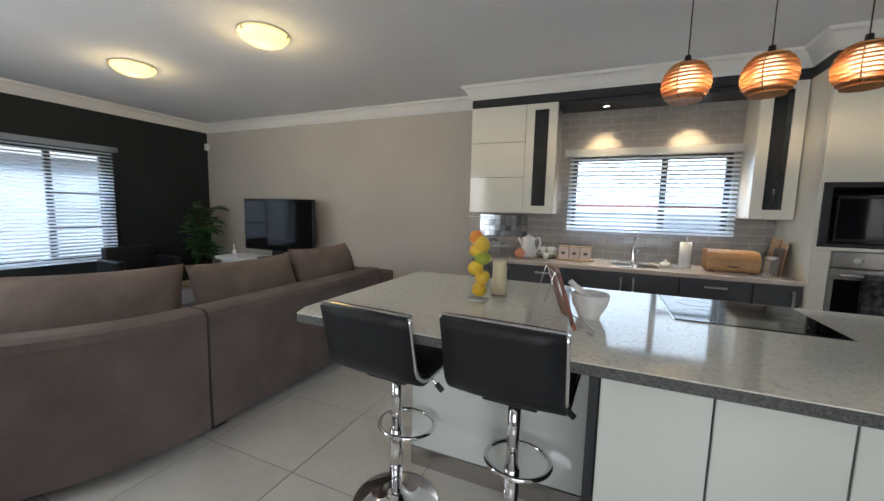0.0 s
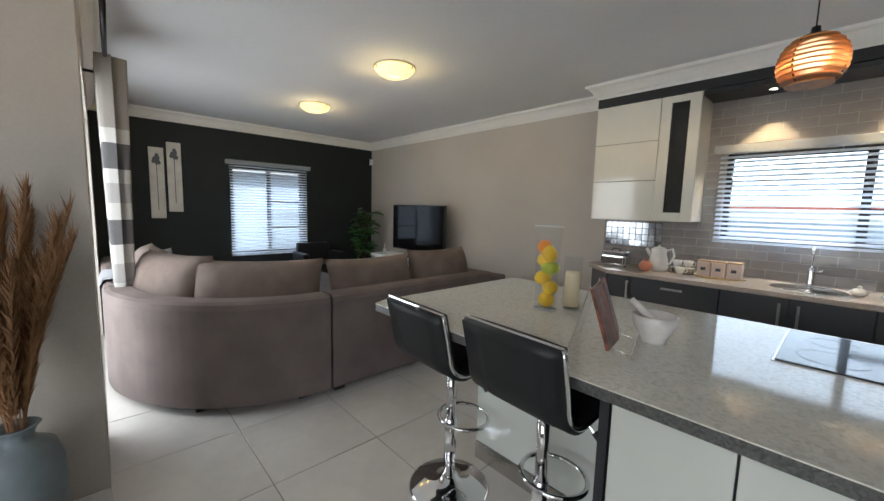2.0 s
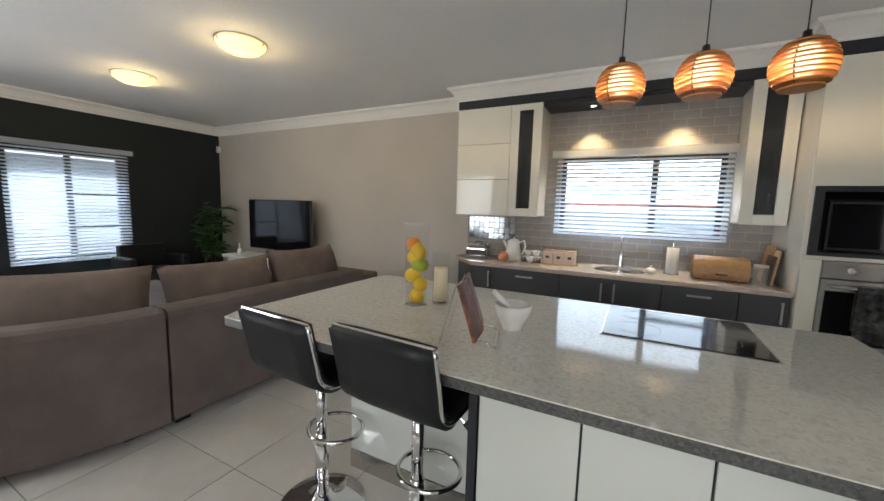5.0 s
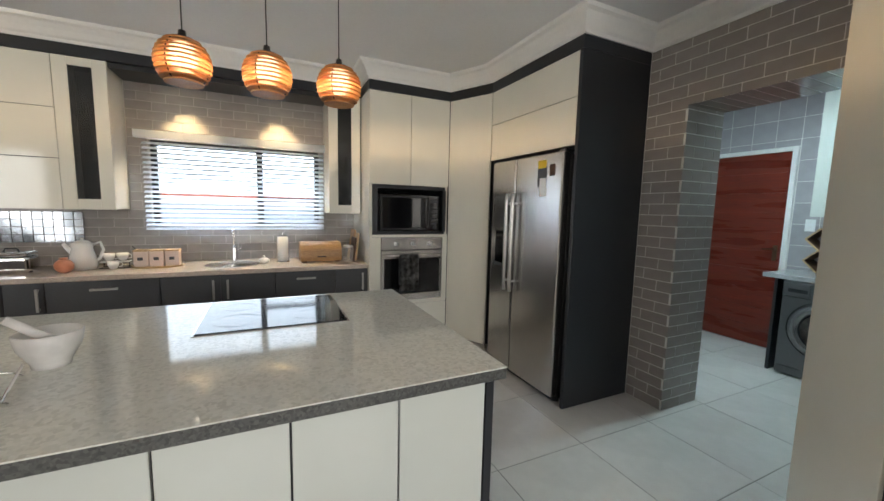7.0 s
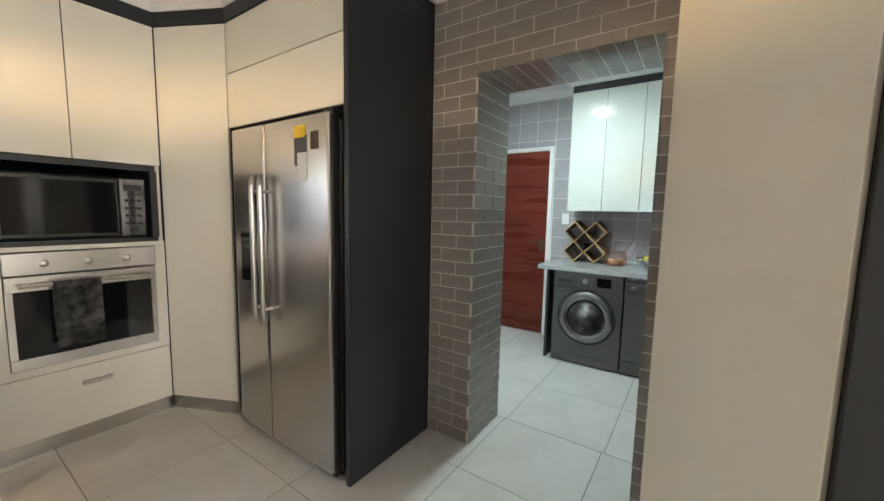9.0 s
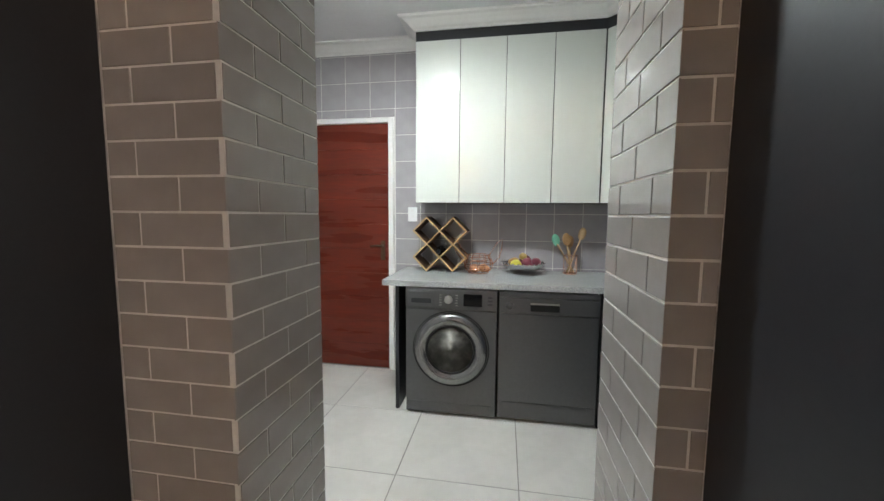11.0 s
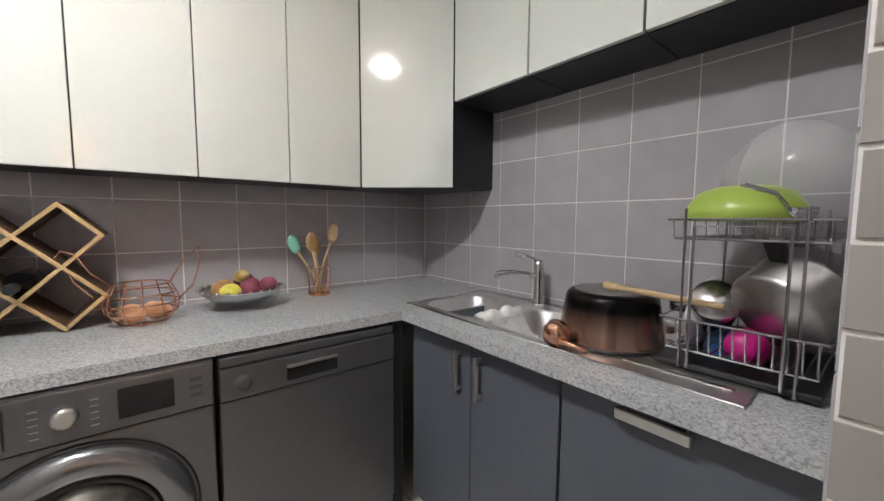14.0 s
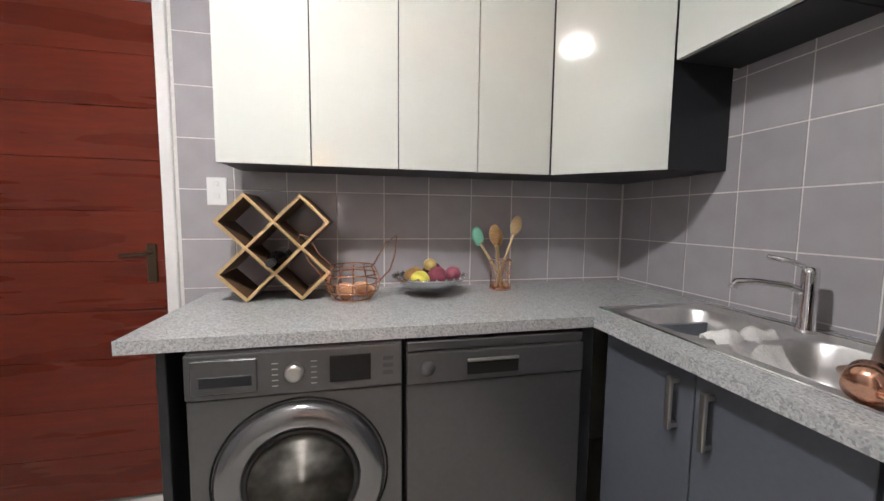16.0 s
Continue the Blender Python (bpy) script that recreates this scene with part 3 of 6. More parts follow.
def glass_cabinet(x0, x1, label, goods):
    c = thing("wall_cabinet", ((x0 + x1) / 2, 4.8, 1.32), label, "cabinet")
    part("side_panel", box(x0, 4.475, 1.325, x0 + 0.016, 4.798, 2.423), M_GLOSS, c)
    part("side_panel", box(x1 - 0.016, 4.475, 1.325, x1, 4.798, 2.423), M_GLOSS, c)
    part("back_panel", box(x0 + 0.016, 4.78, 1.325, x1 - 0.016, 4.798, 2.423), M_CARC, c)
    part("base_panel", box(x0 + 0.016, 4.475, 1.325, x1 - 0.016, 4.78, 1.345), M_GLOSS, c)
    part("top_panel", box(x0 + 0.016, 4.475, 2.40, x1 - 0.016, 4.78, 2.423), M_CARC, c)
    for z in (1.70, 2.05):
        part("glass_shelf", box(x0 + 0.018, 4.49, z, x1 - 0.018, 4.778, z + 0.006), M_CLEAR, c)
    w = 0.085
    d = part("glass_door", box(x0, 4.453, 1.32, x0 + w, 4.473, 2.42, 0.002), M_GLOSS, c)
    part("door_stile", box(x1 - w, 4.453, 1.32, x1, 4.473, 2.42, 0.002), M_GLOSS, c)
    part("door_rail", box(x0 + w, 4.453, 1.32, x1 - w, 4.473, 1.40, 0.002), M_GLOSS, c)
    part("door_rail", box(x0 + w, 4.453, 2.36, x1 - w, 4.473, 2.42, 0.002), M_GLOSS, c)
    part("glass_pane", box(x0 + w, 4.461, 1.40, x1 - w, 4.466, 2.36), M_SMOKE, c, "smoked glass pane")
    for gx, gz, r, h in goods:
        g = thing("glass_bottle", (gx, 4.64, gz), "clear glass bottle inside a display cabinet", "bottle", local=True)
        part("bottle", lathe([(r, 0), (r, h * 0.55), (r * 0.4, h * 0.72), (r * 0.35, h), (0, h)], 16), M_SMOKE, g, smooth=True)
        part("stopper", lathe([(r * 0.4, h), (r * 0.45, h + 0.03), (0, h + 0.03)], 12), M_CHROME, g)


glass_cabinet(-0.362, -0.055, "cream framed display cabinet with a smoked glass door", [(-0.2, 1.706, 0.03, 0.16)])
glass_cabinet(1.545, 1.842, "cream display cabinet with smoked glass and bottles inside", [(1.66, 1.706, 0.035, 0.22), (1.74, 1.706, 0.025, 0.15), (1.68, 1.345, 0.035, 0.16), (1.75, 1.345, 0.03, 0.2)])

# pelmet with downlights
pel = structure("trim_pelmet", box(-0.05, 4.47, 2.385, 1.542, 4.798, 2.42), M_CARC, "charcoal pelmet shelf carrying downlights", "trim")
for sx in (0.38, 1.12):
    s = thing("downlight", (sx, 4.62, 2.385), "small lit chrome downlight in the pelmet", "downlight", group="pelmet downlights", local=True)
    part("ring", lathe([(0.034, 0), (0.036, -0.006), (0.026, -0.008), (0.026, -0.002)], 20), M_CHROME, s, smooth=True)
    part("lens", lathe([(0.0, -0.003), (0.026, -0.003), (0.026, -0.001)], 20), M_SPOTG, s)

# tall oven unit
t = thing("oven_housing", (2.25, 4.45, 0), "cream gloss tall cabinet housing microwave and oven", "cabinet")
part("body", box(1.85, 4.14, 0.10, 1.878, 4.798, 2.423), M_GLOSS, t)
part("body_side", box(2.62, 4.14, 0.10, 2.64, 4.798, 2.423), M_GLOSS, t)
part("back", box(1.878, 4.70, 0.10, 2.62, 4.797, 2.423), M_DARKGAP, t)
part("plinth", box(1.85, 4.17, 0, 2.64, 4.21, 0.10), M_STEEL, t, "brushed metal plinth")
panel_door("door", t, 1.852, 4.12, 1.60, 2.243, 4.14, 2.42)
panel_door("door", t, 2.247, 4.12, 1.60, 2.64, 4.14, 2.42)
part("niche_lining", box(1.878, 4.15, 1.565, 2.62, 4.70, 1.597), M_CARC, t)
part("niche_shelf", box(1.878, 4.15, 1.135, 2.62, 4.70, 1.16), M_CARC, t)
part("niche_side", box(1.879, 4.121, 1.16, 1.925, 4.70, 1.565), M_CARC, t)
part("niche_side", box(2.585, 4.121, 1.16, 2.619, 4.70, 1.565), M_CARC, t)
part("rail", box(1.852, 4.12, 1.110, 2.64, 4.14, 1.134), M_GLOSS, t)
part("stile", box(1.852, 4.12, 0.455, 1.955, 4.14, 1.108), M_GLOSS, t)
part("stile", box(2.585, 4.12, 0.455, 2.64, 4.14, 1.108), M_GLOSS, t)
part("rail", box(1.955, 4.12, 0.455, 2.585, 4.14, 0.495), M_GLOSS, t)
drawer = panel_door("drawer", t, 1.852, 4.12, 0.105, 2.64, 4.14, 0.45)
part("drawer_handle", box(2.21, 4.085, 0.345, 2.34, 4.10, 0.37, 0.003), M_NICKEL, drawer, "satin bar handle")
for hx in (2.22, 2.32):
    part("handle_post", box(hx, 4.10, 0.350, hx + 0.012, 4.12, 0.365), M_NICKEL, drawer)

mw = thing("microwave_oven", (2.25, 4.45, 1.16), "black and steel microwave oven in its niche", "microwave")
part("case", box(1.945, 4.155, 1.166, 2.565, 4.60, 1.515, 0.006), M_BLACKP, mw)
mw_door = part("door", box(1.95, 4.132, 1.17, 2.43, 4.154, 1.51, 0.004), M_BLACK, mw, "black glass microwave door")
part("door_frame", box(1.962, 4.127, 1.483, 2.418, 4.131, 1.500), M_BLACKP, mw_door)
part("door_frame", box(1.962, 4.127, 1.180, 2.418, 4.131, 1.195), M_BLACKP, mw_door)
part("door_frame", box(1.962, 4.127, 1.195, 1.972, 4.131, 1.483), M_BLACKP, mw_door)
mw_panel = part("control_panel", box(2.434, 4.132, 1.17, 2.56, 4.154, 1.51, 0.004), M_BLACK, mw)
part("display", box(2.455, 4.129, 1.44, 2.54, 4.131, 1.475), M_CARC, mw_panel)
for i in range(4):
    for j in range(3):
        part("button", box(2.458 + j * 0.029, 4.129, 1.24 + i * 0.045, 2.478 + j * 0.029, 4.131, 1.254 + i * 0.045), M_CARC, mw_panel)
part("dial", lathe([(0.018, 0), (0.018, 0.012), (0, 0.012)], 20, m=pose(2.50, 4.132, 1.205, 90)), M_CARC, mw_panel)

ov = thing("built_in_oven", (2.27, 4.4, 0.495), "stainless steel built-in oven with black glass door", "oven")
part("case", box(1.96, 4.15, 0.50, 2.58, 4.68, 1.10), M_BLACKP, ov)
part("control_panel", box(1.956, 4.10, 0.99, 2.584, 4.148, 1.105, 0.004), M_STEEL, ov)
for kx in (2.10, 2.27, 2.44):
    k = part("knob", lathe([(0.019, 0), (0.017, 0.022), (0.012, 0.026), (0, 0.026)], 20, m=pose(kx, 4.10, 1.048, 90)), M_NICKEL, ov, smooth=True)
part("door_frame", box(1.958, 4.105, 0.905, 2.582, 4.148, 0.984, 0.003), M_STEEL, ov)
part("door_frame", box(1.958, 4.105, 0.498, 2.582, 4.148, 0.56, 0.003), M_STEEL, ov)
part("door_glass", box(1.962, 4.108, 0.56, 2.578, 4.148, 0.905, 0.003), M_BLACK, ov, "black glass oven window")
part("door_edge", box(1.958, 4.106, 0.56, 1.985, 4.147, 0.905), M_STEEL, ov)
part("door_edge", box(2.555, 4.106, 0.56, 2.582, 4.147, 0.905), M_STEEL, ov)
bar = part("handle", tube([(2.0, 4.062, 0.94), (2.54, 4.062, 0.94)], 0.010, 12), M_STEEL, ov, smooth=True)
for hx in (2.03, 2.51):
    part("handle_post", tube([(hx, 4.062, 0.94), (hx, 4.108, 0.94)], 0.007), M_STEEL, bar)

# diagonal corner larder
d = thing("corner_larder", (2.75, 3.9, 0), "cream gloss diagonal corner larder cupboard", "cabinet")
part("body", prism([(2.648, 4.15), (2.648, 4.797), (3.48, 4.797), (3.48, 3.71), (2.88, 3.71)], 0.10, 2.423), M_CARC, d)
part("door", prism([(2.645, 4.118), (2.852, 3.692), (2.868, 3.70), (2.661, 4.126)], 0.105, 2.42, 0.0015), M_GLOSS, d)
part("plinth", prism([(2.66, 4.17), (2.875, 3.72), (2.89, 3.727), (2.675, 4.177)], 0, 0.10), M_STEEL, d, "brushed metal plinth")

# fridge housing
h = thing("fridge_housing", (3.17, 3.1, 0), "charcoal side panel and cream lockers over the fridge", "cabinet")
part("side_panel", box(2.850, 2.632, 0, 3.486, 2.662, 2.423, 0.002), M_CARC, h, "charcoal full-height end panel")
part("side_panel", box(2.90, 3.668, 0, 3.486, 3.688, 2.423), M_CARC, h)
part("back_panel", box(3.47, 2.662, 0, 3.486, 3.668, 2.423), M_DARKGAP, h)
part("locker_body", box(2.875, 2.664, 1.83, 3.468, 3.666, 2.423), M_CARC, h)
for z0, z1 in ((1.825, 2.132), (2.137, 2.42)):
    panel_door("flap_door", h, 2.853, 2.665, z0, 2.873, 3.686, z1)

f = thing("refrigerator", (3.1, 3.11, 0), "brushed stainless steel side-by-side fridge freezer", "refrigerator")
part("case", box(2.875, 2.71, 0.03, 3.46, 3.55, 1.775, 0.006), M_BLACKP, f, "dark side walls")
dl = part("freezer_door", box(2.80, 3.225, 0.06, 2.868, 3.553, 1.79, 0.016, 3), M_STEEL, f)
dr = part("fridge_door", box(2.80, 2.705, 0.06, 2.868, 3.216, 1.79, 0.016, 3), M_STEEL, f)
for hy in (3.185, 3.262):
    bar = part("door_handle", tube([(2.755, hy, 0.74), (2.748, hy, 0.80), (2.748, hy, 1.46), (2.755, hy, 1.52)], 0.014, 12), M_NICKEL, f, smooth=True)
    for hz in (0.82, 1.44):
        part("handle_post", tube([(2.75, hy, hz), (2.802, hy, hz)], 0.009, 10), M_NICKEL, bar)
part("water_dispenser", box(2.792, 3.335, 0.92, 2.802, 3.475, 1.22, 0.006), M_BLACK, f, "black water dispenser panel")
part("dispenser_tray", box(2.782, 3.345, 0.92, 2.796, 3.465, 0.945, 0.003), M_KGREY, f)
part("kick_grille", box(2.84, 2.72, 0.02, 2.88, 3.54, 0.058), M_BLACKP, f)
part("hinge_cover", box(2.83, 2.715, 1.791, 2.93, 2.78, 1.81, 0.004), M_BLACKP, f)
for fy in (2.75, 3.5):
    part("foot", lathe([(0.02, 0), (0.02, 0.03), (0, 0.03)], 12, (2.9, fy, 0)), M_BLACKP, f)

# tall cream cupboard and dark tall unit on the other side of the doorway
c = thing("tall_cupboard", (2.95, 1.1, 0), "cream gloss diagonal full-height cupboard beside the doorway", "cabinet")
part("body", prism([(2.89, 1.404), (3.486, 1.404), (3.486, 1.05), (2.60, 1.05), (2.60, 1.116)], 0, 2.502), M_CARC, c)
part("door", prism([(2.866, 1.406), (2.585, 1.112), (2.598, 1.10), (2.888, 1.403)], 0.0, 2.50, 0.0015), M_GLOSS, c)
c = thing("tall_cupboard", (3.0, 0.6, 0), "charcoal full-height cupboard with a plain front", "cabinet")
part("body", box(2.60, 0.105, 0, 3.486, 1.045, 2.502), M_CARC, c)
for y0, y1 in ((0.10, 0.574), (0.578, 1.10)):
    panel_door("door", c, 2.575, y0, 0.0, 2.597, y1, 2.50, M_CARC)

# base units and worktop under the window
def handle_v(unit, x, y, z0, z1):
    bar = part("handle", box(x - 0.008, y - 0.03, z0, x + 0.008, y - 0.02, z1, 0.002), M_NICKEL, unit, "satin nickel bar handle")
    part("handle_post", box(x - 0.006, y - 0.02, z0 + 0.005, x + 0.006, y, z0 + 0.02), M_NICKEL, bar)
    part("handle_post", box(x - 0.006, y - 0.02, z1 - 0.02, x + 0.006, y, z1 - 0.005), M_NICKEL, bar)


def handle_h(unit, x0, x1, y, z):
    bar = part("handle", box(x0, y - 0.03, z - 0.008, x1, y - 0.02, z + 0.008, 0.002), M_NICKEL, unit, "satin nickel bar handle")
    part("handle_post", box(x0 + 0.005, y - 0.02, z - 0.006, x0 + 0.02, y, z + 0.006), M_NICKEL, bar)
    part("handle_post", box(x1 - 0.02, y - 0.02, z - 0.006, x1 - 0.005, y, z + 0.006), M_NICKEL, bar)


end = thing("base_cabinet", (-0.75, 4.5, 0), "dark grey angled end base cabinet", "cabinet")
part("body", prism([(-0.90, 4.797), (-0.90, 4.47), (-0.62, 4.20), (-0.40, 4.20), (-0.40, 4.797)], 0.10, 0.818), M_CARC, end)
part("door", prism([(-0.895, 4.452), (-0.625, 4.185), (-0.612, 4.197), (-0.882, 4.464)], 0.105, 0.815, 0.0015), M_KGREY, end)
part("plinth", prism([(-0.85, 4.797), (-0.85, 4.52), (-0.58, 4.25), (-0.40, 4.25), (-0.40, 4.797)], 0, 0.10), M_STEEL, end)
handle_v(end, -0.43, 4.182, 0.62, 0.78)
part("door", box(-0.605, 4.182, 0.105, -0.402, 4.20, 0.815, 0.002), M_KGREY, end)
for x0, x1, kind in ((-0.398, 0.25, "drawers"), (0.253, 1.05, "doors"), (1.053, 1.55, "drawers"), (1.553, 1.848, "door")):
    b = thing("base_cabinet", ((x0 + x1) / 2, 4.5, 0), "dark grey base cabinet with " + kind + " under the worktop", "cabinet", group="kitchen base cabinets")
    part("body", box(x0, 4.202, 0.10, x1, 4.797, 0.818), M_CARC, b)
    part("plinth", box(x0, 4.25, 0, x1, 4.27, 0.10), M_STEEL, b)
    if kind == "drawers":
        for z0, z1 in ((0.105, 0.34), (0.344, 0.58), (0.584, 0.815)):
            part("drawer", box(x0 + 0.002, 4.182, z0, x1 - 0.002, 4.20, z1, 0.002), M_KGREY, b)
            handle_h(b, (x0 + x1) / 2 - 0.08, (x0 + x1) / 2 + 0.08, 4.182, z1 - 0.06)
    else:
        n = 2 if kind == "doors" else 1
        w = (x1 - x0) / n
        for k in range(n):
            part("door", box(x0 + k * w + 0.002, 4.182, 0.105, x0 + (k + 1) * w - 0.002, 4.20, 0.815, 0.002), M_KGREY, b)
            hx = x0 + (k + 1) * w - 0.05 if k == 0 else x0 + k * w + 0.05
            handle_v(b, hx, 4.182, 0.62, 0.78)

wt = tagged(part("worktop", prism([(-0.93, 4.798), (-0.93, 4.44), (-0.63, 4.15), (1.846, 4.15), (1.846, 4.798)], 0.822, 0.86, 0.003), M_BEIGE), "beige speckled stone kitchen worktop", "worktop")

# ---- island ----
isl = thing("kitchen_island", (0.9, 2.3, 0), "white gloss kitchen island with charcoal end panels", "island")
part("body", box(0.455, 1.76, 0.08, 1.64, 2.86, 0.842), M_CARC, isl)
part("end_panel", box(0.425, 1.735, 0, 0.453, 2.87, 0.843), M_CARC, isl, "charcoal end panel")
part("end_panel", box(1.642, 1.735, 0, 1.670, 2.87, 0.843), M_CARC, isl, "charcoal end panel")
w = (1.64 - 0.455) / 4
for k in range(4):
    part("door", box(0.456 + k * w + 0.003, 1.738, 0.085, 0.456 + (k + 1) * w - 0.003, 1.758, 0.835, 0.002), M_GLOSSW, isl)
part("plinth", box(0.455, 1.79, 0, 1.64, 1.81, 0.08), M_STEEL, isl)
part("breakfast_panel", box(-0.42, 2.16, 0.10, 0.423, 2.19, 0.842, 0.002), M_GLOSSW, isl)
part("breakfast_panel_low", box(-0.42, 2.155, 0.0, 0.423, 2.19, 0.097), M_STEEL, isl)
part("breakfast_body", box(-0.42, 2.192, 0.0, 0.423, 2.86, 0.842), M_CARC, isl)

OUT = [(-0.78, 1.79), (-0.74, 1.70), (1.695, 1.70), (1.695, 2.93), (-0.74, 2.93), (-0.78, 2.88)]
top = thing("worktop", (0.5, 2.3, 0.845), "polished pale speckled granite island top with dark edge", "worktop")
part("slab", prism(OUT, 0.881, 0.885), M_GRAN, top)
# same outline as the slab, coloured far darker and a little rougher
part("edge", prism(OUT, 0.845, 0.881, 0.002), M_GRANE, top, "granite edge coloured darker than the top")

hob = thing("induction_hob", (1.03, 2.63, 0.885), "black glass hob with a steel rim set in the island", "hob")
part("rim", box(0.735, 2.365, 0.8852, 1.325, 2.895, 0.888, 0.001), M_STEEL, hob)
part("glass", box(0.745, 2.375, 0.888, 1.315, 2.885, 0.892, 0.001), M_BLACK, hob)
for cx, cy, r in ((0.88, 2.52, 0.09), (1.17, 2.52, 0.07), (0.88, 2.75, 0.07), (1.17, 2.75, 0.09)):
    part("zone_mark", tube(circle(cx, cy, 0.8922, r, 36), 0.0008, 4, True), M_KGREY, hob)

# bar stools


def bar_stool(x, y, z_seat, rz):
    s = thing("bar_stool", (x, y, 0), "black leatherette bar stool with chrome trim and base", "stool", group="stools at the island", local=True, rz=rz)
    # one bent shell: seat towards +y, back rising at -y
    prof = []
    for k in range(9):
        prof.append((0.20 - k * 0.036, 0.0 + 0.010 * math.sin(k / 8 * math.pi)))
    for k in range(1, 8):
        a = k / 8 * math.pi / 2
        prof.append((-0.088 - 0.10 * math.sin(a), 0.10 - 0.10 * math.cos(a)))
    for k in range(6):
        prof.append((-0.19 - 0.008 * k, 0.11 + k * 0.034))

    def shell(half, thick, grow):
        bm = bmesh.new()
        rows = []
        n = len(prof)
        for i, (py, pz) in enumerate(prof):
            a, b = prof[max(i - 1, 0)], prof[min(i + 1, n - 1)]
            dy, dz = b[0] - a[0], b[1] - a[1]
            ln = math.hypot(dy, dz)
            ny, nz = dz / ln, -dy / ln
            hw = half * (1 - 0.05 * max(0, (n - 1 - i) / n - 0.6))
            rows.append([(sx * hw, py + ny * t, z_seat + pz + nz * t) for sx, t in ((-1, -thick), (-1, thick), (-0.5, thick * 1.25), (0.5, thick * 1.25), (1, thick), (1, -thick), (0.5, -thick * 1.25), (-0.5, -thick * 1.25))])
        vs = [[bm.verts.new(p) for p in r] for r in rows]
        for a, b in zip(vs, vs[1:]):
            for k in range(8):
                bm.faces.new((a[k], a[(k + 1) % 8], b[(k + 1) % 8], b[k]))
        bm.faces.new(vs[0])
        bm.faces.new(vs[-1][::-1])
        return bm
    part("seat_shell", shell(0.200, 0.022, 0), M_LEATHER, s, smooth=True)
    for sx in (-1, 1):
        part("edge_trim", tube([(sx * 0.203, py, z_seat + pz) for py, pz in prof], 0.009, 8), M_CHROME, s, "chrome edge trim", smooth=True)
    part("top_trim", tube([(-0.203, prof[-1][0], z_seat + prof[-1][1] + 0.004), (0.203, prof[-1][0], z_seat + prof[-1][1] + 0.004)], 0.006, 8), M_CHROME, s)
    part("seat_plate", box(-0.10, -0.09, z_seat - 0.055, 0.10, 0.10, z_seat - 0.03, 0.004), M_BLACKP, s)
    part("gas_column", lathe([(0.024, 0.36), (0.024, z_seat - 0.05), (0, z_seat - 0.05)], 24), M_CHROME, s, smooth=True)
    part("outer_column", lathe([(0.03, 0.03), (0.03, 0.36), (0.024, 0.365)], 24), M_CHROME, s, smooth=True)
    part("base", lathe([(0.0, 0.0), (0.195, 0.0), (0.20, 0.006), (0.19, 0.014), (0.12, 0.026), (0.06, 0.042), (0.045, 0.06), (0.03, 0.07)], 40), M_CHROME, s, "chrome trumpet base", smooth=True)
    ring = [(0.13 * math.cos(a), 0.085 + 0.12 * math.sin(a), 0.34) for a in [2 * math.pi * k / 32 for k in range(32)]]
    part("foot_ring", tube(ring, 0.010, 8, True), M_CHROME, s, smooth=True)
    lev = part("lever", tube([(0.03, 0.02, z_seat - 0.05), (0.16, 0.03, z_seat - 0.06), (0.19, 0.03, z_seat - 0.085)], 0.005), M_CHROME, s)
    part("lever_knob", tube([(0.18, 0.03, z_seat - 0.075), (0.21, 0.03, z_seat - 0.10)], 0.012, 10), M_BLACKP, lev)
    return s


bar_stool(-0.355, 1.89, 0.675, -4)
bar_stool(0.172, 1.86, 0.705, -3)

# pendants


def pendant(x, y, z):
    p = thing("pendant_lamp", (x, y, CEIL), "lit amber slatted globe pendant lamp on a thin cord", "lamp", group="pendants over the island", local=True)
    dz = z - CEIL
    part("cord", tube([(0, 0, 0), (0, 0, dz + 0.09)], 0.0025, 6), M_BLACKP, p)
    part("canopy", lathe([(0.05, 0), (0.05, -0.02), (0.01, -0.03)], 24), M_WHITEP, p, smooth=True)
    part("cap", lathe([(0.012, dz + 0.12), (0.015, dz + 0.095), (0.045, dz + 0.088), (0.05, dz + 0.08)], 24), M_BLACKP, p, smooth=True)
    n = 10
    for k in range(n):
        v = -0.82 + 1.66 * k / (n - 1)
        r = 0.098 * math.sqrt(max(1 - v * v * 0.82, 0.05))
        part("ring", lathe([(r - 0.010, dz + v * 0.09 - 0.0032), (r, dz + v * 0.09 - 0.0032), (r, dz + v * 0.09 + 0.0032), (r - 0.010, dz + v * 0.09 + 0.0032), (r - 0.010, dz + v * 0.09 - 0.0032)], 36), M_AMBER, p, smooth=False)
    for a in (0, 2.094, 4.189):
        pts = [(0.088 * math.sqrt(max(1 - v * v * 0.82, 0.05)) * math.cos(a), 0.088 * math.sqrt(max(1 - v * v * 0.82, 0.05)) * math.sin(a), dz + v * 0.09) for v in [-0.85 + 0.17 * k for k in range(11)]]
        part("rib", tube(pts, 0.0025, 5), M_BLACKP, p)
    bm = bmesh.new()
    ball(bm, (0, 0, dz - 0.005), 0.05, sz=1.15)
    bulb = part("bulb", bm, M_BULB, p, "lit bulb", smooth=True)
    bulb.visible_shadow = False
    return p


for px in (0.729, 1.024, 1.318):
    pendant(px, 2.55, 1.922)

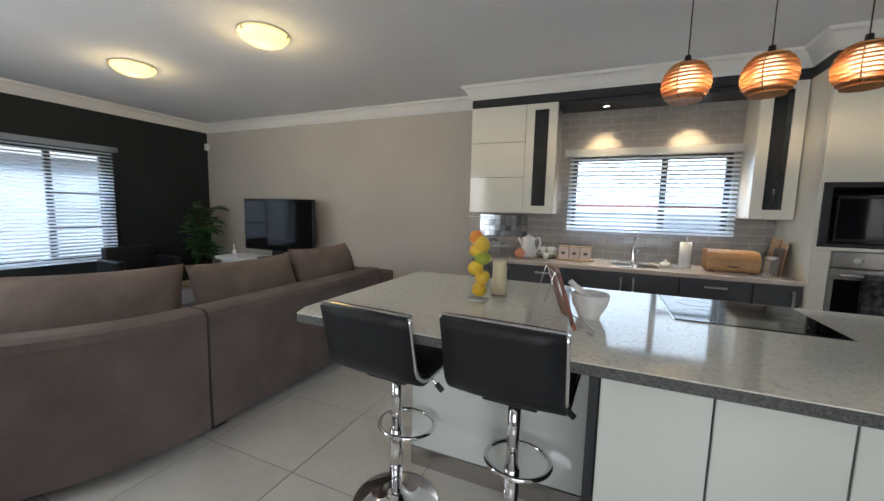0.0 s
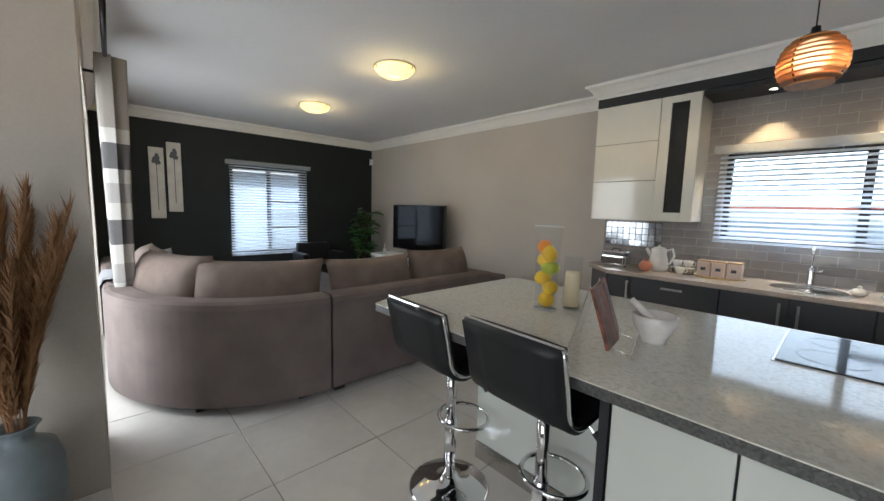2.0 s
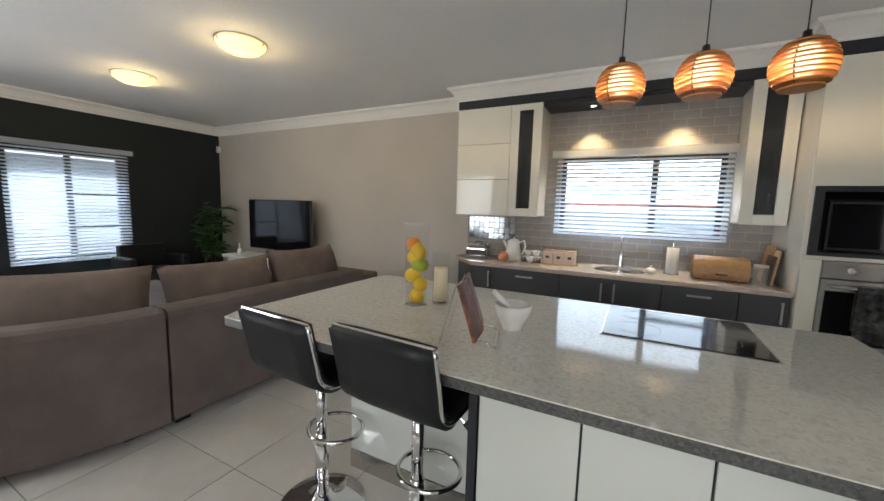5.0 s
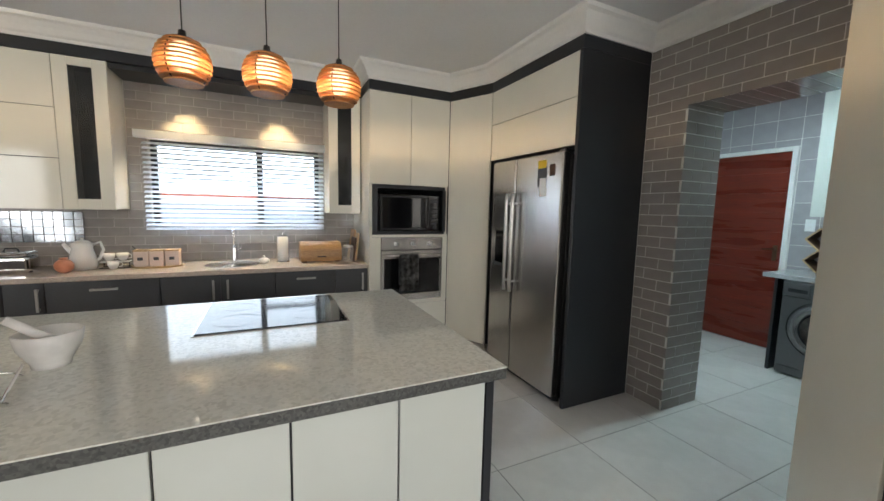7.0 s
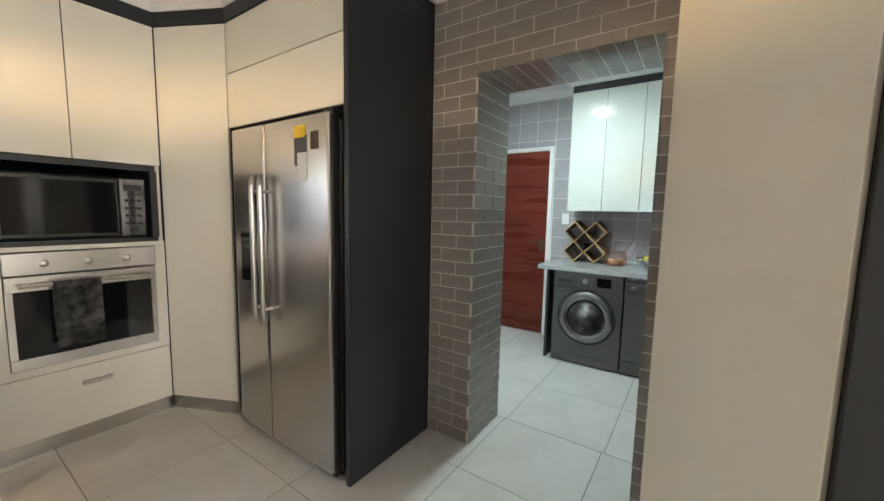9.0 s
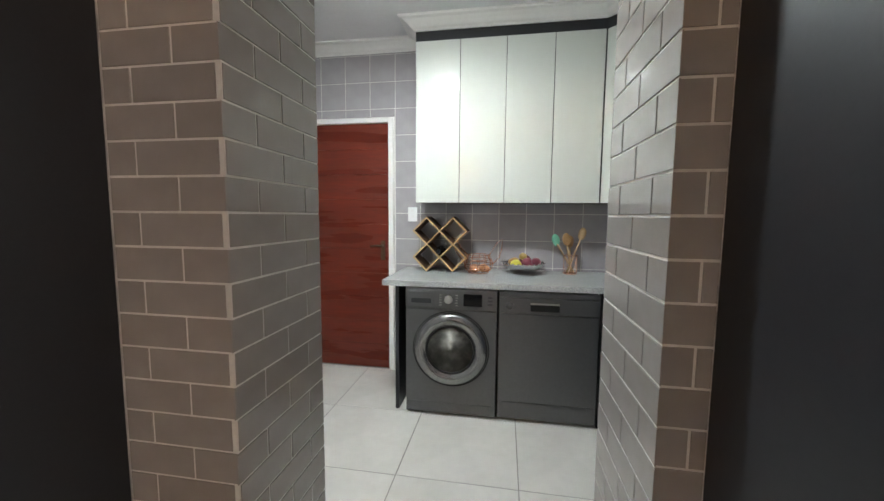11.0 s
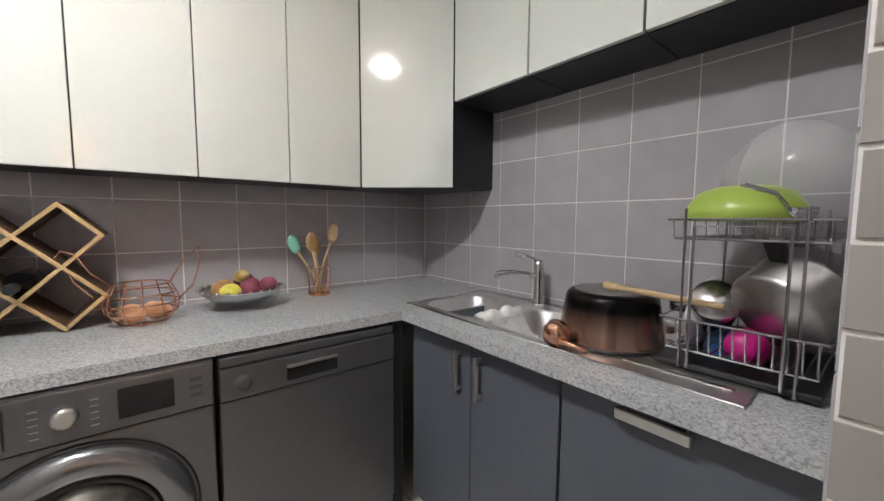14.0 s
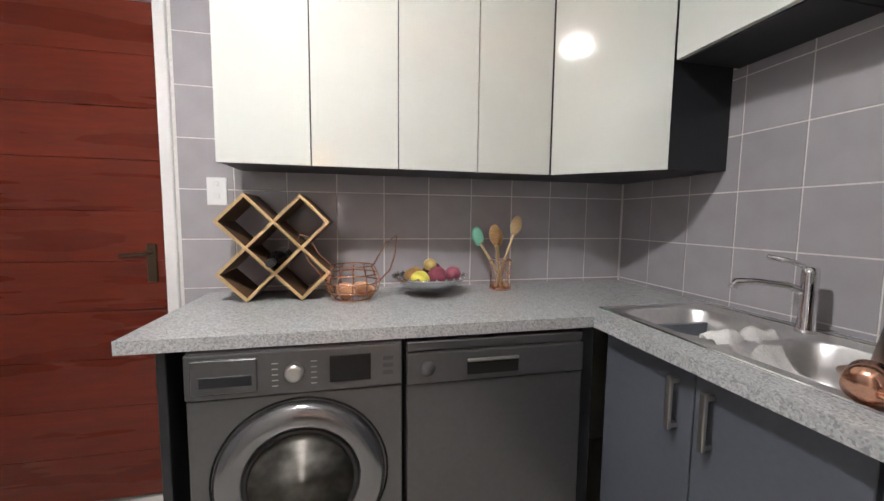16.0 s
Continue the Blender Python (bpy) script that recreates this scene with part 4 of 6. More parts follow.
# ceiling lamps in the living area
for lx, ly in ((-2.04, 2.72), (-3.82, 2.76)):
    c = thing("ceiling_lamp", (lx, ly, CEIL), "lit alabaster glass bowl ceiling lamp", "lamp", group="living room ceiling lamps", local=True)
    part("rim", lathe([(0.19, 0), (0.19, -0.006), (0.18, -0.008), (0.17, -0.002)], 40), M_NICKEL, c, smooth=True)
    bowl = part("glass_bowl", lathe([(0.0, -0.095), (0.05, -0.092), (0.10, -0.080), (0.145, -0.058), (0.175, -0.03), (0.182, -0.016)], 40), M_LAMPG, c, "glowing marbled glass bowl", smooth=True)
    bowl.visible_shadow = False
    for a in (0.4, 2.5, 4.6):
        part("clip", box(0.178 * math.cos(a) - 0.008, 0.178 * math.sin(a) - 0.008, -0.035, 0.178 * math.cos(a) + 0.008, 0.178 * math.sin(a) + 0.008, -0.01, 0.002), M_NICKEL, c)

# ---- living area ----
R = 1.19
SC = Vector((-2.74, 1.85))
BACK = [(0.0, 0.06), (0.0, 0.70), (0.012, 0.735), (0.04, 0.75), (0.16, 0.75), (0.19, 0.735), (0.20, 0.70), (0.22, 0.44), (0.22, 0.06)]
SEAT = [(0.222, 0.06), (0.222, 0.42), (0.26, 0.445), (0.86, 0.445), (0.91, 0.43), (0.93, 0.39), (0.93, 0.06)]
arc = [(SC.x + R * math.cos(a), SC.y - R * math.sin(a), -math.cos(a), math.sin(a)) for a in [math.pi / 2 * k / 28 for k in range(29)]]
straight_a = [(-1.55, 3.62, -1, 0), (-1.55, 1.868, -1, 0)]
straight_b = [(-2.76, 0.66, 0, 1), (-4.75, 0.66, 0, 1)]
sofa = thing("corner_sofa", (-2.4, 1.9, 0), "large taupe suede corner sofa with a curved back", "sofa")
for name, path in (("curved_back", arc), ("straight_back", straight_a), ("side_back", straight_b)):
    ob = part(name, sweep(path, BACK), M_SOFA, sofa)
for name, path in (("curved_seat", arc), ("straight_seat", straight_a), ("side_seat", straight_b)):
    part(name, sweep(path, SEAT), M_SOFA, sofa)
part("arm", box(-2.48, 3.625, 0.09, -1.55, 3.86, 0.70, 0.03, 3), M_SOFA, sofa)
part("arm", box(-4.99, 0.66, 0.09, -4.76, 1.60, 0.66, 0.03, 3), M_SOFA, sofa)
for fx, fy in ((-1.62, 3.78), (-1.66, 1.95), (-1.95, 1.12), (-1.70, 1.70), (-2.70, 0.75), (-4.85, 0.75), (-2.40, 3.75), (-2.40, 1.95), (-4.85, 1.5)):
    part("foot", box(fx - 0.045, fy - 0.045, 0, fx + 0.045, fy + 0.045, 0.058, 0.004), M_BLACKP, sofa, "short black block foot")


def cushion(x, y, z, rz, lean, w, h, dd, seed, mat=None, label="plump brown fabric back cushion on the sofa"):
    bm = pillow(w, dd, h, pose(0, 0, h / 2, lean, 0, 0), seed=seed)
    c = tagged(part("sofa_cushion", bm, mat or M_CUSH, smooth=True), label, "cushion", group="sofa cushions")
    c.matrix_basis = pose(x, y, z, 0, 0, rz)
    return c


cushion(-1.90, 3.22, 0.43, 90, -16, 0.76, 0.56, 0.30, 1)
cushion(-1.90, 2.42, 0.43, 90, -14, 0.84, 0.53, 0.30, 2)
cushion(-2.05, 1.52, 0.43, 62, -15, 0.92, 0.55, 0.32, 3)
cushion(-2.55, 1.04, 0.43, 22, -16, 0.80, 0.58, 0.32, 4)
cushion(-3.35, 0.98, 0.43, 2, -15, 0.76, 0.56, 0.30, 5)
cushion(-4.45, 1.10, 0.43, -40, -20, 0.46, 0.42, 0.18, 6, M_THROW, "pale patterned scatter cushion in the sofa corner")
th = tagged(part("throw_blanket", sweep([(-2.95 - 0.06 * k, 0.655 + 0.006 * math.sin(k * 1.9), 0.02 * math.sin(k), 1) for k in range(9)], [(0.0, 0.60), (-0.006, 0.72), (0.02, 0.768), (0.10, 0.774), (0.19, 0.765), (0.24, 0.70), (0.30, 0.52), (0.315, 0.52), (0.255, 0.71), (0.20, 0.782), (0.10, 0.79), (0.01, 0.78), (-0.010, 0.72)]), M_THROW, smooth=True), "grey throw blanket folded over the sofa back", "blanket")

# low coffee table
ct = thing("coffee_table", (-3.5, 2.5, 0), "low dark wooden coffee table with a glossy top", "table")
# bluish grey puts the window's reflection into the dark wooden top's colour
part("tabletop", box(-4.15, 1.95, 0.40, -2.95, 3.0, 0.445, 0.006, 2), material("table_window_sheen_grey", (0.22, 0.22, 0.25), 0.22, grain=0.08, scale=20, stain=0.08), ct)
for x, y in ((-4.08, 2.02), (-3.02, 2.02), (-4.08, 2.93), (-3.02, 2.93)):
    part("leg", box(x - 0.04, y - 0.04, 0, x + 0.04, y + 0.04, 0.399, 0.004), M_WOODD, ct)

# television on a white stand
ts = thing("tv_stand", (-3.9, 4.5, 0), "white wooden television console on slim legs", "stand")
part("top", box(-4.85, 4.22, 0.53, -2.95, 4.68, 0.575, 0.006, 2), M_WHITEP, ts)
part("apron", box(-4.78, 4.26, 0.44, -3.02, 4.64, 0.528, 0.004), M_WHITEP, ts)
for x in (-4.74, -3.10):
    for y in (4.28, 4.58):
        part("leg", lathe([(0.02, 0), (0.032, 0.06), (0.024, 0.1), (0.034, 0.3), (0.03, 0.44)], 14, (x, y, 0)), M_WHITEP, ts, "turned white leg", smooth=True)
tv = thing("television", (-3.83, 4.45, 0.575), "large black flat-screen television on the console", "television")
part("casing", box(-4.47, 4.44, 0.69, -3.17, 4.485, 1.43, 0.006, 2), M_BLACKP, tv)
part("screen", box(-4.46, 4.432, 0.705, -3.18, 4.439, 1.42), M_BLACK, tv, "glossy dark screen")
part("neck", box(-3.93, 4.44, 0.59, -3.73, 4.47, 0.70), M_BLACKP, tv)
part("foot", box(-4.12, 4.34, 0.575, -3.54, 4.56, 0.592, 0.005), M_BLACK, tv)
pf = thing("photo_frame", (-3.08, 4.34, 0.575), "small white photo frame on the console", "frame", local=True, rz=20)
part("frame", box(-0.08, -0.008, 0, 0.08, 0.008, 0.12, 0.003), M_WHITEP, pf)
part("picture", box(-0.06, -0.011, 0.02, 0.06, -0.008, 0.10), M_KGREY, pf)
cd = thing("candle_jar", (-4.62, 4.36, 0.575), "small white candle on the console", "candle", local=True)
part("jar", lathe([(0.03, 0), (0.034, 0.08), (0.03, 0.085), (0, 0.08)], 18), M_CERAM, cd, smooth=True)
part("taper", lathe([(0.012, 0.08), (0.012, 0.17), (0, 0.175)], 12), M_WAX, cd)

# small black box chair by the dark wall
sub = thing("armchair", (-5.2, 3.45, 0), "small black leather tub chair near the dark wall", "chair")
part("seat", box(-5.45, 3.16, 0.12, -4.95, 3.72, 0.42, 0.03, 3), M_LEATHER, sub)
part("backrest", box(-5.55, 3.16, 0.14, -5.43, 3.72, 0.74, 0.03, 3), M_LEATHER, sub)
part("arm", box(-5.45, 3.06, 0.14, -4.97, 3.16, 0.60, 0.03, 3), M_LEATHER, sub)
part("arm", box(-5.45, 3.72, 0.14, -4.97, 3.82, 0.60, 0.03, 3), M_LEATHER, sub)
for fx in (-5.42, -5.02):
    for fy in (3.2, 3.7):
        part("leg", lathe([(0.015, 0), (0.02, 0.125), (0, 0.125)], 10, (fx, fy, 0)), M_BLACKP, sub)

# rubber plant
pl = thing("rubber_plant", (-5.25, 4.35, 0), "tall green rubber plant in a dark pot", "plant")
part("pot", lathe([(0.12, 0), (0.16, 0.3), (0.17, 0.32), (0.15, 0.32), (0.145, 0.27), (0, 0.27)], 28, (-5.25, 4.35, 0)), M_BLACKP, pl, smooth=True)
rnd = random.Random(7)
leaf_bm = bmesh.new()
LN, LW = 8, 4
g = []
for i in range(LN + 1):
    u = i / LN
    wdt = 0.055 * math.sin(math.pi * min(u * 0.96 + 0.03, 1)) ** 0.8
    g.append([leaf_bm.verts.new((v * wdt, u * 0.22, -0.06 * u * u - 0.018 * (1 - abs(v)) * 0.8)) for v in (-1, -0.5, 0, 0.5, 1)])
for a, b in zip(g, g[1:]):
    for k in range(4):
        leaf_bm.faces.new((a[k], a[k + 1], b[k + 1], b[k]))
ex = bmesh.ops.extrude_face_region(leaf_bm, geom=leaf_bm.faces[:])
for v in [e for e in ex["geom"] if isinstance(e, bmesh.types.BMVert)]:
    v.co.z -= 0.0015
leaf_me = finish(leaf_bm, "leaf", M_LEAF, True)
stems = []
for k in range(4):
    bx, by = rnd.uniform(-0.05, 0.05), rnd.uniform(-0.05, 0.05)
    tx, ty, tz = rnd.uniform(-0.16, 0.16), rnd.uniform(-0.16, 0.12), rnd.uniform(1.2, 1.45)
    pts = [(-5.25 + bx + (tx - bx) * s * s, 4.35 + by + (ty - by) * s * s, 0.27 + (tz - 0.27) * s) for s in [j / 8 for j in range(9)]]
    part("stem", tube(pts, lambda q: 0.014 * (1 - 0.6 * q), 6), M_WOODD, pl, smooth=True)
    stems.append(pts)
for pts in stems:
    for k in range(26):
        s = rnd.uniform(2.2, 8)
        i = min(int(s), 7)
        p = Vector(pts[i]).lerp(Vector(pts[i + 1]), s - i)
        lf = new("leaf", leaf_me)
        lf.parent = pl
        lf.matrix_parent_inverse = pl.matrix_basis.inverted()
        sc = rnd.uniform(0.85, 1.25)
        lf.matrix_basis = pose(*p, rnd.uniform(-25, 40), rnd.uniform(-25, 25), rnd.uniform(0, 360)) @ Matrix.Scale(sc, 4)

# wall pictures, alarm sensor
for y0, y1, z0, z1 in ((1.225, 1.395, 1.146, 2.13), (1.43, 1.60, 1.242, 2.22)):
    p = thing("wall_picture", (-5.74, (y0 + y1) / 2, z0), "tall narrow pale canvas with a grey flower stem", "picture", group="pair of wall pictures")
    part("canvas", box(-5.75, y0, z0, -5.725, y1, z1, 0.004), material("pale_canvas", (0.62, 0.60, 0.56), 0.9, grain=0.06, scale=90, stain=0.08, stain_scale=6, bump=0.1), p)
    yc, zc = (y0 + y1) / 2, z1 - 0.22
    part("painted_stem", box(-5.7248, yc - 0.004, z0 + 0.12, -5.7235, yc + 0.004, zc), M_KGREY, p)
    fb = bmesh.new()
    for a in range(9):
        an = a * 0.7
        ball(fb, (-5.7235, yc + 0.035 * math.cos(an) * (a % 3 + 1) / 3, zc + 0.05 + 0.06 * math.sin(an) * (a % 3 + 1) / 3), 0.022, sx=0.05, sz=1.4, seg=8)
    part("painted_flower", fb, M_SLATE, p)
al = thing("alarm_sensor", (-5.70, 4.76, 2.24), "small white motion alarm sensor in the corner", "sensor")
part("housing", box(-5.745, 4.74, 2.22, -5.69, 4.797, 2.33, 0.01, 2), M_WHITEP, al)
part("lens", box(-5.735, 4.733, 2.235, -5.70, 4.741, 2.275, 0.003), M_CERAM, al)

# curtain on a rail at the sliding door
cur = thing("curtain", (-2.6, 0.76, 0), "striped grey and white curtain drawn to the side", "curtain")
bands = [(0.02, 0.30, 1), (0.30, 0.45, 0), (0.45, 0.62, 2), (0.62, 0.78, 0), (0.78, 0.92, 1), (0.92, 1.06, 0), (1.06, 1.24, 2), (1.24, 1.36, 0), (1.36, 1.50, 1), (1.50, 1.60, 0), (1.60, 1.78, 2), (1.78, 1.88, 0), (1.88, 2.36, 3)]
cm = [material("curtain_band_white", (0.45, 0.44, 0.42), 0.95, grain=0.06, scale=150, bump=0.2), material("curtain_band_mid", (0.30, 0.29, 0.28), 0.95, grain=0.08, scale=150, bump=0.2), material("curtain_band_dark", (0.10, 0.098, 0.10), 0.95, grain=0.1, scale=150, bump=0.2), material("curtain_band_taupe", (0.26, 0.24, 0.22), 0.95, grain=0.08, scale=150, bump=0.2)]
for z0, z1, k in bands:
    bm = bmesh.new()
    cols = []
    N = 64
    for side in (0.0, 0.004):
        for zz in (z0, z1):
            row = []
            for i in range(N + 1):
                u = i / N
                gather = 1 - 0.12 * math.sin(min(max(zz, 0), 2.3) / 2.3 * math.pi)
                x = -3.12 + 0.50 * u * gather
                y = 0.79 + 0.085 * math.sin(u * 2 * math.pi * 6) * (0.55 + 0.2 * zz) + side
                row.append(bm.verts.new((x, y, zz)))
            cols.append(row)
    for a, b in ((0, 1), (2, 3)):
        for i in range(N):
            bm.faces.new((cols[a][i], cols[a][i + 1], cols[b][i + 1], cols[b][i]))
    part("curtain_band", bm, cm[k], cur, smooth=True)
part("rod", tube([(-3.16, 0.775, 2.35), (-1.35, 0.735, 2.35)], 0.014, 12), M_BLACKP, cur, "black curtain rod", smooth=True)
part("finial", lathe([(0.014, 0), (0.022, 0.015), (0.02, 0.04), (0, 0.045)], 16, m=pose(-3.16, 0.775, 2.35, 0, -90)), M_BLACKP, cur, smooth=True)
for k in range(6):
    part("eyelet", tube([(-3.10 + 0.085 * k, 0.775 + 0.022 * math.cos(a), 2.35 + 0.022 * math.sin(a)) for a in [2 * math.pi * j / 16 for j in range(16)]], 0.004, 6, True), M_NICKEL, cur)
for bx in (-3.05, -1.5):
    part("bracket", box(bx - 0.01, 0.646, 2.32, bx + 0.01, 0.76, 2.337), M_BLACKP, cur)

# floor vase with dried grass, skirting at the pier
structure("baseboard_pier", box(-1.268, -1.97, 0, -1.254, 0.645, 0.09, 0.003), M_CORNICE, "white painted skirting board", "skirting")
structure("baseboard_north", box(-5.745, 4.784, 0, -0.96, 4.798, 0.09, 0.003), M_CORNICE, "white painted skirting board", "skirting")
structure("baseboard_west", box(-5.748, 0.66, 0, -5.734, 4.78, 0.09, 0.003), M_CORNICE, "white painted skirting board", "skirting")
VX, VY = -1.08, 0.41
va = thing("floor_vase", (VX, VY, 0), "blue-grey glazed ceramic floor vase with dried grass", "vase", local=True)
part("body", lathe([(0.0, 0.004), (0.075, 0.0), (0.105, 0.06), (0.122, 0.20), (0.122, 0.33), (0.118, 0.42), (0.10, 0.475), (0.055, 0.505), (0.045, 0.525), (0.058, 0.556), (0.066, 0.562), (0.058, 0.566), (0.036, 0.53), (0.03, 0.50), (0, 0.45)], 40), M_VASE, va, smooth=True)
gr = random.Random(5)
for k in range(30):
    a, sp = gr.uniform(0, 6.28), gr.uniform(0.02, 0.19)
    hgt = gr.uniform(1.05, 1.40)
    pts = [(0.02 * math.cos(a) + sp * math.cos(a) * s ** 1.6, 0.02 * math.sin(a) + sp * math.sin(a) * s ** 1.6, 0.46 + (hgt - 0.46) * s) for s in [j / 7 for j in range(8)]]
    bm = bmesh.new()
    add_tube(bm, pts, 0.0018, 4)
    for j in range(430):
        s = gr.uniform(0.22, 1.0)
        i = min(int(s * 7), 6)
        p = Vector(pts[i]).lerp(Vector(pts[i + 1]), s * 7 - i)
        an, up = gr.uniform(0, 6.28), gr.uniform(0.04, 0.10)
        out = gr.uniform(0.008, 0.045) * (1.2 - abs(s - 0.6))
        q = p + Vector((math.cos(an) * out, math.sin(an) * out, up))
        side = Vector((-math.sin(an), math.cos(an), 0)) * 0.0034
        v = [bm.verts.new(p - side), bm.verts.new(p + side), bm.verts.new(q)]
        bm.faces.new(v)
    part("dried_plume", bm, M_PAMPAS, va, "feathery dried pampas plume" if k == 0 else "")

# ---- scullery ----
def sc_door(unit, y0, y1, z0, z1, x=5.43, mat=None):
    return part("door", box(x, y0, z0, x + 0.02, y1, z1, 0.0025, 2), mat or M_GLOSSW, unit)


w = (2.404 - 1.146) / 4
for k in range(2):
    y0 = 1.148 + 2 * k * w
    u = thing("wall_cabinet", (5.6, y0 + w, 1.39), "white gloss two-door wall cabinet over the laundry counter", "cabinet", group="scullery wall cabinets")
    part("body", box(5.452, y0 + 0.001, 1.395, 5.728, y0 + 2 * w - 0.001, 2.50), M_CARC, u)
    for j in range(2):
        sc_door(u, y0 + j * w + 0.002, y0 + (j + 1) * w - 0.002, 1.39, 2.50)
u = thing("wall_cabinet", (5.45, 0.85, 1.39), "white gloss diagonal corner wall cabinet", "cabinet")
part("body", prism([(5.165, 0.557), (5.165, 0.84), (5.445, 1.145), (5.728, 1.145), (5.728, 0.557)], 1.395, 2.50), M_CARC, u)
part("door", prism([(5.150, 0.834), (5.432, 1.142), (5.447, 1.128), (5.165, 0.820)], 1.39, 2.50, 0.0015), M_GLOSSW, u)
for k, (x0, x1) in enumerate(((4.742, 5.146), (4.342, 4.739), (3.882, 4.339))):
    u = thing("wall_cabinet", ((x0 + x1) / 2, 0.7, 1.77), "white gloss wall cabinet over the scullery sink", "cabinet", group="cabinets over the sink")
    part("body", box(x0 + 0.001, 0.557, 1.765, x1 - 0.001, 0.81, 2.50), M_CARC, u)
    part("door", box(x0 + 0.002, 0.812, 1.768, x1 - 0.002, 0.832, 2.50, 0.0025, 2), M_GLOSSW, u)
structure("trim_fascia_scullery", prism([(3.882, 0.557), (3.882, 0.834), (5.150, 0.834), (5.434, 1.145), (5.434, 2.406), (5.728, 2.406), (5.728, 0.557)], 2.502, 2.58), M_CARC, "charcoal filler strip over the scullery cabinets", "trim")
COVE = [(d, CEIL - (CEIL - z) * 0.55) for d, z in COVE]
cornice("trim_cornice_scullery", [(5.73, 2.41), (5.73, 3.8), (3.9, 3.8), (3.9, 0.834)])
cornice("trim_cornice_scullery_units", [(3.9, 0.834), (5.150, 0.834), (5.434, 1.145), (5.434, 2.406), (5.73, 2.406)])

# L-shaped granite counter with sink cut-outs
SK = (4.03, 0.63, 5.16, 1.06)
counter = thing("granite_counter", (5.2, 1.0, 0.845), "speckled grey granite scullery counter in an L", "worktop")
for b in ((5.16, 0.557, 5.728, 2.545), (5.08, 1.155, 5.16, 2.545), (3.882, 0.557, SK[0], 1.155), (SK[0], 0.557, SK[2], SK[1]), (SK[0], SK[3], SK[2], 1.155)):
    part("slab", box(b[0], b[1], 0.845, b[2], b[3], 0.882), M_GRANS, counter)

sk = thing("kitchen_sink", (4.6, 0.87, 0.88), "stainless steel double-bowl sink with drainer", "sink")
sb = bmesh.new()
SBOWLS = ((4.81, 0.70, 5.13, 1.03), (4.44, 0.70, 4.76, 1.03))
for b in ((4.02, 0.62, 5.17, 0.70), (4.02, 1.03, 5.17, 1.07), (5.13, 0.70, 5.17, 1.03), (4.76, 0.70, 4.81, 1.03), (4.02, 0.70, 4.44, 1.03)):
    add_box(sb, b[0], b[1], 0.8825, b[2], b[3], 0.886)
part("raised_lip", tube([(4.02, 0.62, 0.8865), (5.17, 0.62, 0.8865), (5.17, 1.07, 0.8865), (4.02, 1.07, 0.8865)], 0.0035, 6, True), M_CHROME, sk)
part("rim", sb, M_SINK, sk)
for x0, y0, x1, y1 in SBOWLS:
    # a pressed bowl: rounded-rectangle rings drawn down to a flat floor
    bb = bmesh.new()
    rings = []
    for inset, z, rad in ((0.0, 0.8862, 0.07), (0.006, 0.878, 0.07), (0.012, 0.80, 0.07), (0.02, 0.762, 0.07), (0.04, 0.745, 0.06), (0.07, 0.741, 0.05)):
        ring = []
        for cx, cy, a0 in ((x1 - inset - rad, y1 - inset - rad, 0), (x0 + inset + rad, y1 - inset - rad, 90), (x0 + inset + rad, y0 + inset + rad, 180), (x1 - inset - rad, y0 + inset + rad, 270)):
            for q in range(7):
                a = radians(a0 + 15 * q)
                ring.append(bb.verts.new((cx + rad * math.cos(a), cy + rad * math.sin(a), z)))
        rings.append(ring)
    for a, b in zip(rings, rings[1:]):
        for q in range(28):
            bb.faces.new((a[q], a[(q + 1) % 28], b[(q + 1) % 28], b[q]))
    bb.faces.new(rings[-1])
    # the flat corners between the rounded bowl and the rim
    for q, (cx, cy) in enumerate(((x1, y1), (x0, y1), (x0, y0), (x1, y0))):
        c = bb.verts.new((cx, cy, 0.8862))
        for k in range(6):
            bb.faces.new((c, rings[0][q * 7 + k], rings[0][q * 7 + k + 1]))
    part("bowl", bb, M_SINK, sk, smooth=True)
    part("drain", lathe([(0.03, 0.742), (0.03, 0.745), (0.012, 0.743), (0, 0.743)], 18, ((x0 + x1) / 2, (y0 + y1) / 2, 0)), M_CHROME, sk)
for k in range(5):
    part("drainer_rib", box(4.05, 0.73 + k * 0.065, 0.886, 4.28, 0.745 + k * 0.065, 0.889, 0.001), M_STEEL, sk)
tp = thing("mixer_tap", (4.95, 0.62, 0.886), "chrome single-lever sink mixer tap", "tap", local=True)
tp.matrix_basis = pose(4.80, 0.655, 0.886)
part("body", lathe([(0.026, 0), (0.024, 0.01), (0.021, 0.02), (0.021, 0.17), (0.019, 0.19), (0, 0.192)], 20), M_CHROME, tp, smooth=True)
part("spout", tube([(0, 0, 0.11), (0.03, 0.04, 0.135), (0.075, 0.10, 0.14), (0.10, 0.14, 0.135), (0.105, 0.15, 0.115)], 0.011, 10), M_CHROME, tp, smooth=True)
part("lever", tube([(0, 0, 0.185), (0.03, 0.03, 0.205), (0.07, 0.07, 0.215)], 0.008, 8), M_CHROME, tp, smooth=True)

